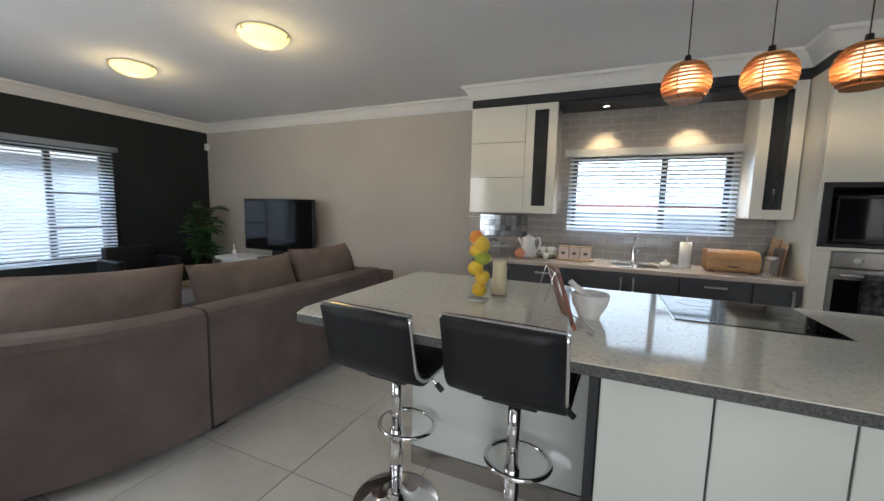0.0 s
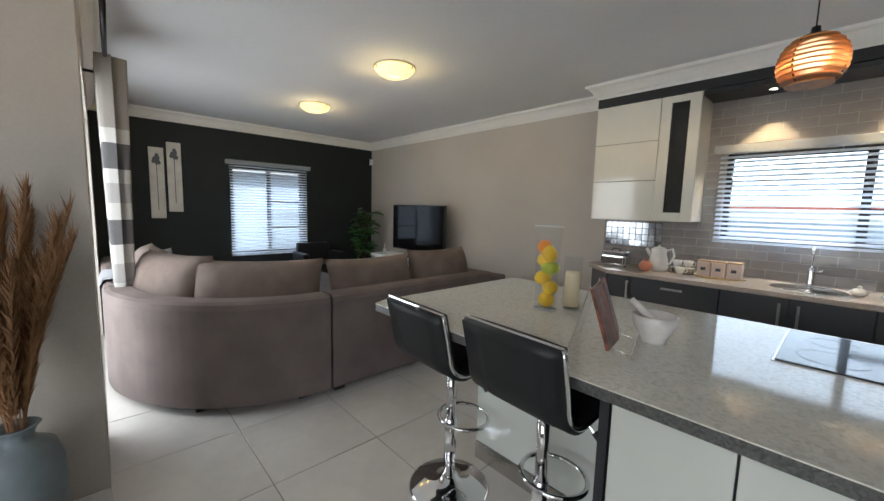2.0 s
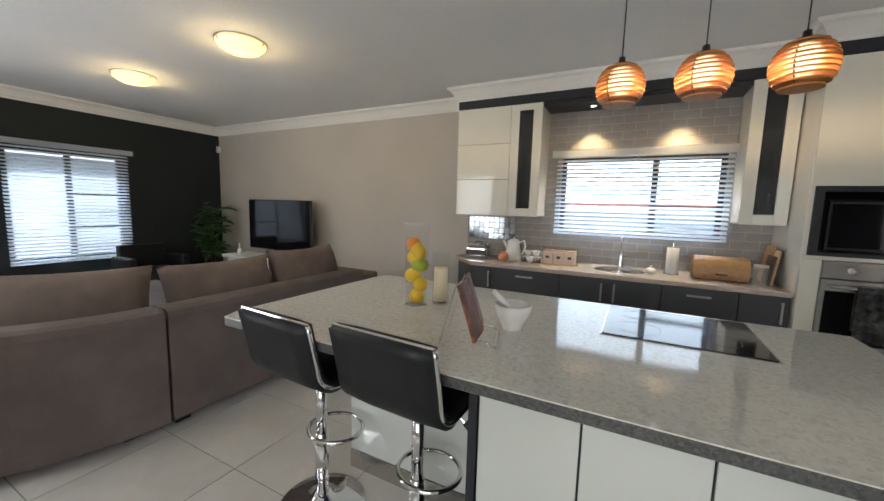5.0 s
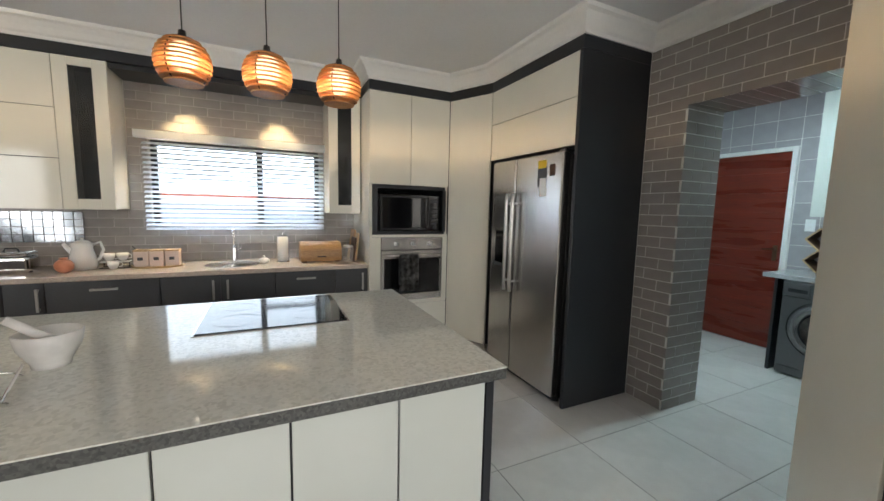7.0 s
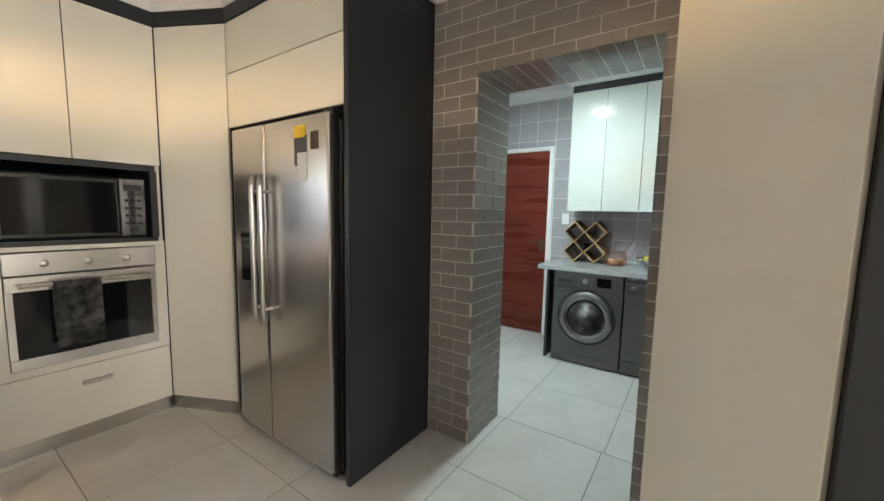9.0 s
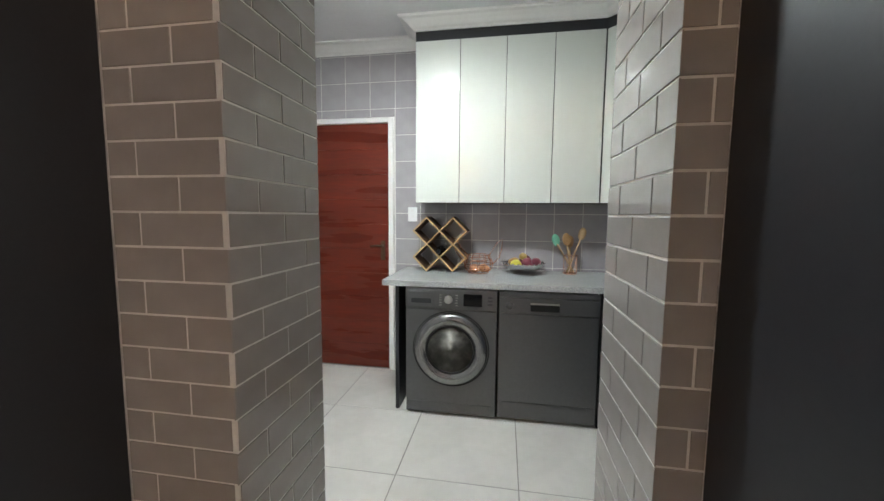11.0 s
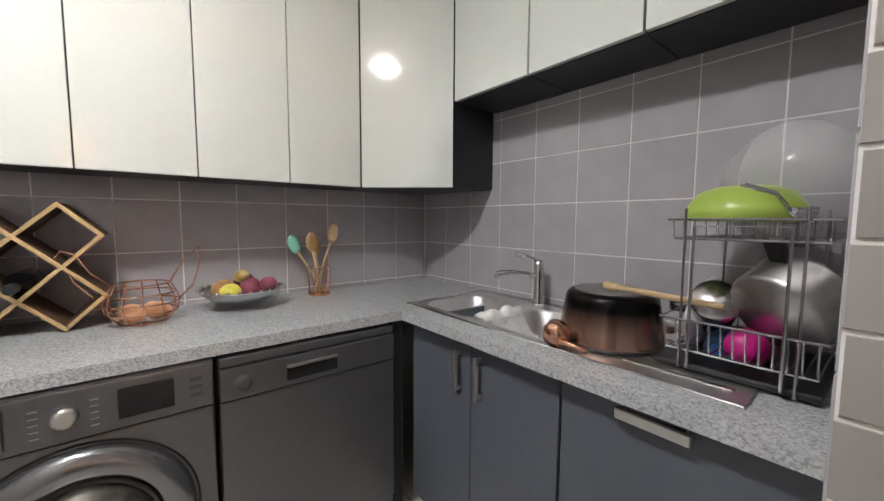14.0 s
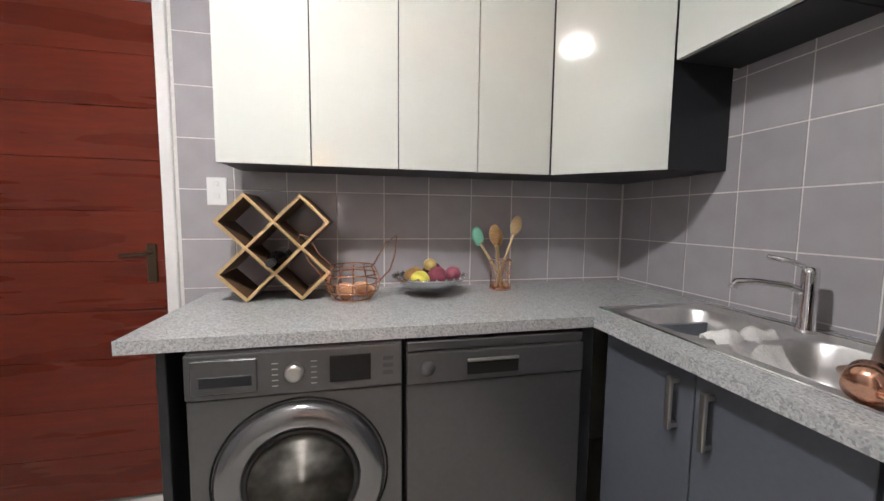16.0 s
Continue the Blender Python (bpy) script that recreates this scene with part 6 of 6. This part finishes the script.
# ---- things on the island and worktop ----
gv = thing("glass_cylinder_vase", (-0.135, 2.325, 0.885), "tall clear glass vase filled with citrus fruit", "vase", local=True)
part("glass", lathe([(0.0, 0.0), (0.056, 0.0), (0.058, 0.01), (0.056, 0.10), (0.062, 0.30), (0.072, 0.42), (0.0685, 0.42), (0.0585, 0.30), (0.052, 0.10), (0.052, 0.02), (0, 0.018)], 36), M_CRYSTAL, gv, smooth=True).visible_shadow = False
part("lip", tube(circle(0, 0, 0.42, 0.0703, 36), 0.0022, 6, True), M_GLASSLIP, gv, "polished glass lip", smooth=True)
part("foot_rim", tube(circle(0, 0, 0.004, 0.055, 36), 0.004, 6, True), M_GLASSLIP, gv, "thick glass foot", smooth=True)
CIT = ((0.005, 0.0, 0.050, "lemon", 0), (0.018, 0.008, 0.112, "lemon", 1), (-0.016, -0.006, 0.160, "lemon", 2), (0.016, 0.006, 0.212, "lime", 3), (-0.012, 0.008, 0.245, "lemon", 4), (0.015, -0.008, 0.285, "lemon", 5), (-0.018, 0.0, 0.315, "orange", 6))
for x, y, z, nm, k in CIT:
    bm = bmesh.new()
    ball(bm, (0, 0, 0), 0.037, sz=1.0 if nm == "orange" else 1.22, seg=18, seed=k, rough=0.06)
    q = tagged(part(nm, bm, {"lemon": M_LEMON, "lime": M_LIME, "orange": M_ORANGE}[nm], smooth=True), "ripe " + nm + " stacked inside the glass vase", nm, group="citrus in the vase")
    q.matrix_basis = pose(-0.135 + x, 2.325 + y, 0.885 + z, 60 + 25 * k, 30 * k, 0)
ch = thing("candle_holder", (-0.06, 2.45, 0.885), "clear glass cylinder holding an ivory pillar candle", "candle", local=True)
part("glass", lathe([(0.0, 0.0), (0.046, 0.0), (0.047, 0.27), (0.044, 0.27), (0.043, 0.01), (0, 0.01)], 32), M_CRYSTAL, ch, smooth=True).visible_shadow = False
part("lip", tube(circle(0, 0, 0.27, 0.0455, 32), 0.0018, 6, True), M_GLASSLIP, ch, "polished glass lip", smooth=True)
part("candle", lathe([(0.0, 0.011), (0.036, 0.011), (0.036, 0.185), (0.032, 0.19), (0.02, 0.182), (0, 0.18)], 28), M_WAX, ch, "ivory pillar candle", smooth=True)
part("wick", tube([(0, 0, 0.18), (0.002, 0, 0.198)], 0.0012, 5), M_BLACKP, ch)

bk = thing("recipe_book_stand", (0.34, 2.05, 0.885), "chrome wire stand holding an open recipe book", "book stand", local=True, rz=106)
M_PRINT = material("food_photo_cover", (0.25, 0.085, 0.05), 0.35, grain=0.5, scale=26, stain=0.5, stain_scale=11)
for sx in (-1, 1):
    bm = box(0, -0.006, 0, 0.145, 0.006, 0.215, 0.002)
    bm.transform(pose(0.001 if sx > 0 else -0.001, 0, 0.03, -18, 0, 0 if sx > 0 else 0))
    if sx < 0:
        bm.transform(Matrix.Scale(-1, 4, (1, 0, 0)))
    bm.transform(pose(0, 0, 0, 0, 0, 6 * sx))
    part("book_half", bm, M_PRINT, bk, "glossy printed food photographs")
for x in (-0.1, 0.1):
    part("wire_easel", tube([(x, -0.06, 0.004), (x, -0.03, 0.02), (x, 0.02, 0.03), (x, 0.09, 0.235), (x * 1.0, 0.15, 0.004)], 0.0035, 8), M_CHROME, bk, smooth=True)
part("ledge_wire", tube([(-0.13, -0.055, 0.025), (0.13, -0.055, 0.025)], 0.0035, 8), M_CHROME, bk)
part("cross_wire", tube([(-0.1, 0.086, 0.225), (0.1, 0.086, 0.225)], 0.0035, 8), M_CHROME, bk)

mo = thing("mortar", (0.40, 2.24, 0.885), "white marble mortar bowl with its pestle", "mortar", local=True)
part("bowl", lathe([(0.0, 0.0), (0.045, 0.0), (0.046, 0.012), (0.05, 0.02), (0.072, 0.06), (0.080, 0.105), (0.074, 0.108), (0.064, 0.065), (0.04, 0.03), (0, 0.025)], 36), M_MARBLE, mo, smooth=True)
pe = tagged(part("pestle", tube([(0.03, 0.02, 0.045), (0.0, 0.0, 0.08), (-0.085, -0.02, 0.155)], lambda q: 0.017 - 0.005 * q, 14), M_MARBLE, smooth=True), "white marble pestle resting in the mortar", "pestle")
pe.matrix_basis = pose(0.40, 2.24, 0.885)

# splash board of mirror mosaic
ms = thing("mirror_mosaic", (-0.65, 4.79, 0.90), "mirror mosaic panel under the flap cabinet", "mosaic")
mm = material("silver_mirror", (0.36, 0.39, 0.43), 0.12, 1.0, spread=0.5)
for i in range(9):
    for j in range(4):
        part("mirror_tile", box(-0.92 + i * 0.062, 4.779, 1.05 + j * 0.062, -0.863 + i * 0.062, 4.788, 1.107 + j * 0.062, 0.001), mm, ms)

wb2 = thing("chrome_bread_bin", (-0.66, 4.45, 0.86), "small polished chrome kitchen appliance", "appliance", local=True)
part("body", box(-0.12, -0.08, 0.01, 0.12, 0.08, 0.12, 0.025, 4), M_CHROME, wb2)
part("lid", box(-0.115, -0.075, 0.121, 0.115, 0.075, 0.15, 0.02, 3), M_CHROME, wb2)
part("handle", tube([(-0.04, 0, 0.15), (-0.03, 0, 0.175), (0.03, 0, 0.175), (0.04, 0, 0.15)], 0.006, 8), M_BLACKP, wb2)
for x in (-0.09, 0.09):
    part("foot", lathe([(0.012, 0), (0.012, 0.01), (0, 0.01)], 10, (x, 0, 0)), M_BLACKP, wb2)
ke = thing("kettle", (-0.29, 4.50, 0.86), "cream enamel jug kettle on the worktop", "kettle", local=True)
part("body", lathe([(0.0, 0.0), (0.075, 0.0), (0.085, 0.03), (0.078, 0.10), (0.062, 0.16), (0.068, 0.20), (0.06, 0.205), (0, 0.20)], 32), M_CERAM, ke, smooth=True)
part("spout", tube([(-0.06, 0, 0.13), (-0.085, 0, 0.16), (-0.11, 0, 0.20)], lambda q: 0.022 - 0.01 * q, 10), M_CERAM, ke, smooth=True)
part("handle", tube([(0.06, 0, 0.19), (0.11, 0, 0.21), (0.125, 0, 0.15), (0.10, 0, 0.08), (0.075, 0, 0.06)], 0.010, 10), M_CERAM, ke, smooth=True)
part("lid", lathe([(0.055, 0.205), (0.04, 0.22), (0.01, 0.225), (0.012, 0.24), (0, 0.242)], 24), M_CERAM, ke, smooth=True)
bm = bmesh.new()
ball(bm, (0, 0, 0.052), 0.055, sz=0.95, seg=20)
pg = thing("terracotta_jar", (-0.34, 4.33, 0.86), "small round terracotta pink jar", "jar", local=True)
part("body", bm, M_SKIN, pg, smooth=True)
part("rim", lathe([(0.02, 0.10), (0.026, 0.112), (0.018, 0.112), (0, 0.105)], 20), M_SKIN, pg, smooth=True)
for k, (x, y) in enumerate(((-0.14, 4.52), (-0.06, 4.54), (-0.10, 4.46))):
    cu = thing("tea_cup", (x, y, 0.86 + (0.055 if k < 2 else 0.0)), "white porcelain tea cup on a stand", "cup", group="tea cups", local=True)
    part("cup", lathe([(0.0, 0.0), (0.022, 0.0), (0.036, 0.03), (0.04, 0.06), (0.037, 0.06), (0.03, 0.025), (0, 0.01)], 24), M_CERAM, cu, smooth=True)
    part("handle", tube([(0.037, 0, 0.05), (0.058, 0, 0.045), (0.055, 0, 0.02), (0.033, 0, 0.015)], 0.004, 6), M_CERAM, cu)
cst = thing("cup_stand", (-0.10, 4.52, 0.86), "black wire cup stand with a curled end", "stand", local=True)
part("base_wire", tube([(-0.09, -0.05, 0.004), (0.10, -0.05, 0.004), (0.10, 0.05, 0.004), (-0.09, 0.05, 0.004)], 0.003, 6, True), M_BLACKP, cst)
part("shelf", box(-0.09, -0.03, 0.046, 0.09, 0.05, 0.053), M_CERAM, cst)
part("curl", tube([(0.10, 0, 0.004), (0.16, 0, 0.05), (0.15, 0, 0.12), (0.11, 0, 0.17)], 0.003, 6), M_BLACKP, cst, smooth=True)
for x in (-0.08, 0.08):
    part("leg", tube([(x, 0.02, 0.004), (x, 0.02, 0.05)], 0.003, 6), M_BLACKP, cst)
tr = thing("canister_tray", (0.18, 4.50, 0.86), "oval wooden tray on the worktop", "tray", local=True)
part("tray", lathe([(0.0, 0.004), (0.17, 0.0), (0.185, 0.012), (0.18, 0.016), (0.165, 0.008), (0, 0.008)], 40, m=Matrix.Diagonal((1, 0.62, 1, 1))), M_TAN, tr, smooth=True)
for k in range(3):
    cn = thing("canister", (0.075 + k * 0.105, 4.50, 0.869), "white square canister with a printed mark", "canister", group="canisters on the tray", local=True)
    part("box", box(-0.048, -0.048, 0, 0.048, 0.048, 0.12, 0.006, 2), material("blush_canister", (0.68, 0.55, 0.48), 0.45, grain=0.03, scale=30), cn)
    part("lid", box(-0.049, -0.049, 0.1205, 0.049, 0.049, 0.134, 0.005, 2), M_TAN, cn)
    part("printed_mark", box(-0.02, -0.0495, 0.05, 0.015, -0.0482, 0.075), M_KGREY, cn)

ks = thing("kitchen_sink", (0.72, 4.45, 0.86), "round stainless steel sink bowl in the worktop", "sink", local=True)
part("rim", lathe([(0.15, 0.001), (0.205, 0.001), (0.21, 0.004), (0.205, 0.007), (0.19, 0.006), (0.15, 0.002)], 44), M_STEEL, ks, smooth=True)
part("bowl", lathe([(0.19, 0.0055), (0.17, 0.0035), (0.06, 0.0022), (0, 0.002)], 44), M_STEEL, ks, smooth=True)
kt = thing("swan_neck_tap", (0.72, 4.70, 0.86), "chrome swan-neck mixer tap behind the sink", "tap", local=True)
part("body", lathe([(0.025, 0), (0.022, 0.012), (0.02, 0.02), (0.02, 0.12), (0.014, 0.14)], 20), M_CHROME, kt, smooth=True)
part("spout", tube([(0, 0, 0.13), (0, 0, 0.25), (0, -0.02, 0.285), (0, -0.06, 0.30), (0, -0.10, 0.28), (0, -0.115, 0.24)], 0.010, 12), M_CHROME, kt, smooth=True)
part("lever", tube([(0.02, 0, 0.10), (0.06, -0.01, 0.125)], 0.006, 8), M_CHROME, kt, smooth=True)
bd = thing("ceramic_bird", (0.97, 4.45, 0.86), "small white ceramic scourer holder", "holder", local=True)
bm = bmesh.new()
ball(bm, (0, 0, 0.028), 0.045, sz=0.62, seg=16)
part("body", bm, M_CERAM, bd, smooth=True)
bm = bmesh.new()
ball(bm, (0, 0, 0.062), 0.013, seg=10)
part("knob", bm, M_CERAM, bd, smooth=True)
pr = thing("paper_towel", (1.13, 4.52, 0.86), "white paper towel roll on a stand", "paper towel", local=True)
part("base", lathe([(0.0, 0), (0.06, 0), (0.06, 0.008), (0, 0.01)], 28), M_CHROME, pr, smooth=True)
part("roll", lathe([(0.02, 0.012), (0.048, 0.012), (0.048, 0.235), (0.02, 0.235)], 28), M_CERAM, pr, smooth=True)
part("spindle", tube([(0, 0, 0.008), (0, 0, 0.275)], 0.005, 8), M_CHROME, pr)
bb = thing("bread_bin", (1.46, 4.48, 0.86), "honey wood bread bin with a roll top", "bread bin", local=True)
bm = bmesh.new()
pts = [(-0.10, 0.012), (-0.115, 0.05), (-0.11, 0.12), (-0.08, 0.165), (-0.03, 0.185), (0.11, 0.185), (0.11, 0.012)]
A, B = [bm.verts.new((-0.185, y, z)) for y, z in pts], [bm.verts.new((0.185, y, z)) for y, z in pts]
bm.faces.new(A)
bm.faces.new(B[::-1])
for k in range(len(pts)):
    bm.faces.new((A[k], A[(k + 1) % len(pts)], B[(k + 1) % len(pts)], B[k]))
bmesh.ops.bevel(bm, geom=bm.edges[:], offset=0.006, segments=2, affect="EDGES")
part("body", bm, M_WOOD, bb)
part("grip", box(-0.04, -0.128, 0.05, 0.04, -0.112, 0.062, 0.003), M_WOODD, bb)
for x in (-0.15, 0.15):
    part("foot", box(x - 0.02, -0.08, 0, x + 0.02, 0.09, 0.0115), M_WOODD, bb)
for k, (x, y, hh, mt, tilt) in enumerate(((1.76, 4.60, 0.30, M_WOOD, -9), (1.79, 4.52, 0.27, M_TAN, -7), (1.755, 4.44, 0.23, M_WOODD, -6))):
    bo = tagged(part("cutting_board", box(-0.009, -0.09, 0, 0.009, 0.09, hh, 0.008, 3), mt), "wooden cutting board leaning at the end of the worktop", "board", group="cutting boards")
    bo.matrix_basis = pose(x, y, 0.861, 0, -tilt, 0)
gj = thing("glass_jar", (1.70, 4.35, 0.86), "clear glass storage jar with a steel lid", "jar", local=True)
part("glass", lathe([(0, 0), (0.045, 0), (0.048, 0.01), (0.048, 0.13), (0.042, 0.14), (0.04, 0.13), (0.042, 0.012), (0, 0.008)], 28), M_CLEAR, gj, smooth=True)
part("lid", lathe([(0.046, 0.141), (0.046, 0.16), (0, 0.162)], 28), M_NICKEL, gj)

# towel on the oven handle, papers on the fridge
M_DAMASK = material("black_white_damask", (0.055, 0.055, 0.055), 0.95, grain=0.9, scale=24, stain=0.6, stain_scale=9, bump=0.15)
bm = sweep([(2.12 + 0.19 * k / 16, 4.062 - 0.004 * math.sin(k * 1.3), 0, 1) for k in range(17)], [(-0.016, 0.60), (-0.016, 0.94), (-0.008, 0.953), (0.008, 0.953), (0.016, 0.94), (0.016, 0.66), (0.013, 0.66), (0.013, 0.938), (0.0, 0.9515), (-0.013, 0.938), (-0.013, 0.60)])
tagged(part("kitchen_towel", bm, M_DAMASK, smooth=True), "black and white patterned towel over the oven handle", "towel")
for y0, z0, y1, z1, mt, lab in ((2.86, 1.56, 2.955, 1.70, M_KGREY, "small photo card magnet on the fridge door"), (2.86, 1.49, 2.93, 1.62, M_CERAM, "white note sheet held on the fridge door"), (2.87, 1.69, 2.95, 1.745, M_LEMON, "yellow paper tag on the fridge door"), (2.775, 1.63, 2.83, 1.71, M_WOODD, "dark square magnet on the fridge door")):
    off = 0.0012 if mt is M_CERAM else (0.0024 if mt is M_LEMON else 0.0)
    tagged(part("fridge_note", box(2.7975 - off, y0, z0, 2.7995 - off, y1, z1), mt), lab, "note", group="fridge notes")

# ---- tiles, laid piece by piece ----
TILE_MESH = {}


def rect_minus(r, h):
    u0, v0, u1, v1 = r
    a0, b0, a1, b1 = max(u0, h[0]), max(v0, h[1]), min(u1, h[2]), min(v1, h[3])
    if a0 >= a1 or b0 >= b1:
        return [r]
    out = [(u0, v0, a0, v1), (a1, v0, u1, v1), (a0, v0, a1, b0), (a0, b1, a1, v1)]
    return [q for q in out if q[2] - q[0] > 0.012 and q[3] - q[1] > 0.012]


def tile_mesh(w, h, mat, thick, lip):
    key = (round(w, 3), round(h, 3), mat.name)
    if key not in TILE_MESH:
        bm = bmesh.new()
        lo = [bm.verts.new((x * w / 2, y * h / 2, 0)) for x, y in ((-1, -1), (1, -1), (1, 1), (-1, 1))]
        mid = [bm.verts.new((x * w / 2, y * h / 2, thick - lip)) for x, y in ((-1, -1), (1, -1), (1, 1), (-1, 1))]
        hi = [bm.verts.new((x * (w / 2 - lip), y * (h / 2 - lip), thick)) for x, y in ((-1, -1), (1, -1), (1, 1), (-1, 1))]
        for a, b in ((lo, mid), (mid, hi)):
            for k in range(4):
                bm.faces.new((a[k], a[(k + 1) % 4], b[(k + 1) % 4], b[k]))
        bm.faces.new(hi)
        TILE_MESH[key] = finish(bm, "tile", mat)
    return TILE_MESH[key]


def lay(parent, origin, u, v, region, tw, th, gap, mat, u_off=0.0, v_off=0.0, stagger=0.0, holes=(), thick=0.0025, lip=0.0007, name="tile"):
    """Tiles on the plane through origin with axes u and v; region and holes as (u0, v0, u1, v1)."""
    u, v, o = Vector(u), Vector(v), Vector(origin)
    n = u.cross(v)
    basis = Matrix((u, v, n)).transposed().to_4x4()
    row = math.floor((region[1] - v_off) / th)
    while v_off + row * th < region[3]:
        shift = u_off + (stagger * tw if row % 2 else 0)
        col = math.floor((region[0] - shift) / tw)
        while shift + col * tw < region[2]:
            r = (max(shift + col * tw + gap / 2, region[0]), max(v_off + row * th + gap / 2, region[1]), min(shift + (col + 1) * tw - gap / 2, region[2]), min(v_off + (row + 1) * th - gap / 2, region[3]))
            rects = [r] if r[2] - r[0] > 0.012 and r[3] - r[1] > 0.012 else []
            for hl in holes:
                rects = [q for p in rects for q in rect_minus(p, hl)]
            for q in rects:
                ob = new(name, tile_mesh(q[2] - q[0], q[3] - q[1], mat, thick, lip))
                ob.parent = parent
                c = o + u * ((q[0] + q[2]) / 2) + v * ((q[1] + q[3]) / 2)
                ob.matrix_basis = Matrix.Translation(c) @ basis @ pose(0, 0, 0, random.uniform(-0.12, 0.12), random.uniform(-0.12, 0.12), 0)
            col += 1
        row += 1


Z = (0, 0, 1)
# kitchen face of the cross wall: u runs towards -y
lay(wall_tiled, (DX0, 0, 0), (0, -1, 0), Z, (-2.63, 0.0, -1.405, 2.56), 0.205, 0.0765, 0.0055, M_TILE, u_off=-2.355, stagger=0.5, holes=[(-DY1, -0.1, -DY0, DTOP)])
# both jambs and the soffit
lay(wall_tiled, (0, DY1, 0), (1, 0, 0), Z, (DX0 - 0.006, 0.0, DX1, DTOP), 0.205, 0.0765, 0.0055, M_TILE, u_off=DX0, stagger=0.5)
lay(wall_tiled, (0, DY0, 0), (-1, 0, 0), Z, (-DX1, 0.0, -DX0 + 0.006, DTOP), 0.205, 0.0765, 0.0055, M_TILE, u_off=-DX1, stagger=0.5)
lay(wall_tiled, (0, 0, DTOP), (1, 0, 0), (0, -1, 0), (DX0 - 0.006, -DY1 + 0.006, DX1, -DY0 - 0.006), 0.205, 0.0765, 0.0055, M_TILE, u_off=DX0, stagger=0.5)
# splashback behind the worktop and round the window
lay(wall_tv, (0, 4.7995, 0), (1, 0, 0), Z, (-0.945, 0.862, 1.848, 2.384), 0.205, 0.0765, 0.004, M_TILE, u_off=0.03, v_off=0.862, stagger=0.5, holes=[(0.085, 1.155, 1.505, 1.935), (-0.96, 1.32, -0.05, 2.5), (1.54, 1.32, 1.85, 2.5)])
# scullery walls
lay(wall_sback, (SX, 0, 0), (0, -1, 0), Z, (-3.795, 0.0, -0.565, 2.62), 0.208, 0.207, 0.005, M_TILE_S, u_off=-2.02, v_off=0.28, holes=[(-3.52, -0.1, -2.65, 2.08), (-2.40, 1.40, -0.5, 2.7), (-2.46, -0.1, -0.5, 0.86)])
lay(wall_ssink, (0, SY, 0), (-1, 0, 0), Z, (-5.725, 0.883, -3.882, 1.765), 0.208, 0.207, 0.005, M_TILE_S, u_off=-4.905, v_off=0.28)
lay(wall_tiled, (DX1, 0, 0), (0, 1, 0), Z, (0.56, 0.0, DY0 - 0.002, 2.5), 0.208, 0.207, 0.005, M_TILE_S, u_off=DY0, v_off=0.28)
# floor
lay(floor, (0, 0, -0.0025), (1, 0, 0), (0, 1, 0), (-5.748, 0.646, 0.875, 4.797), 0.6, 0.597, 0.005, M_FLOOR, u_off=-0.925, v_off=1.835, lip=0.0008)
lay(floor, (0, 0, -0.0025), (1, 0, 0), (0, 1, 0), (0.875, 0.646, DX1, 4.797), 0.6, 0.605, 0.005, M_FLOOR, u_off=-0.925 + 0.015, v_off=2.29, lip=0.0008, holes=[(DX0 - 0.001, 0, DX1 + 1, DY0 + 0.003), (DX0 - 0.001, DY1 - 0.003, DX1 + 1, 9)])
lay(floor, (0, 0, -0.0025), (1, 0, 0), (0, 1, 0), (-1.265, -1.978, DX0, 0.646), 0.6, 0.597, 0.005, M_FLOOR, u_off=-0.925, v_off=1.835, lip=0.0008)
lay(floor, (0, 0, -0.0025), (1, 0, 0), (0, 1, 0), (DX1, 0.56, SX, 3.798), 0.6, 0.607, 0.005, M_FLOOR, u_off=5.085, v_off=2.28, lip=0.0008)
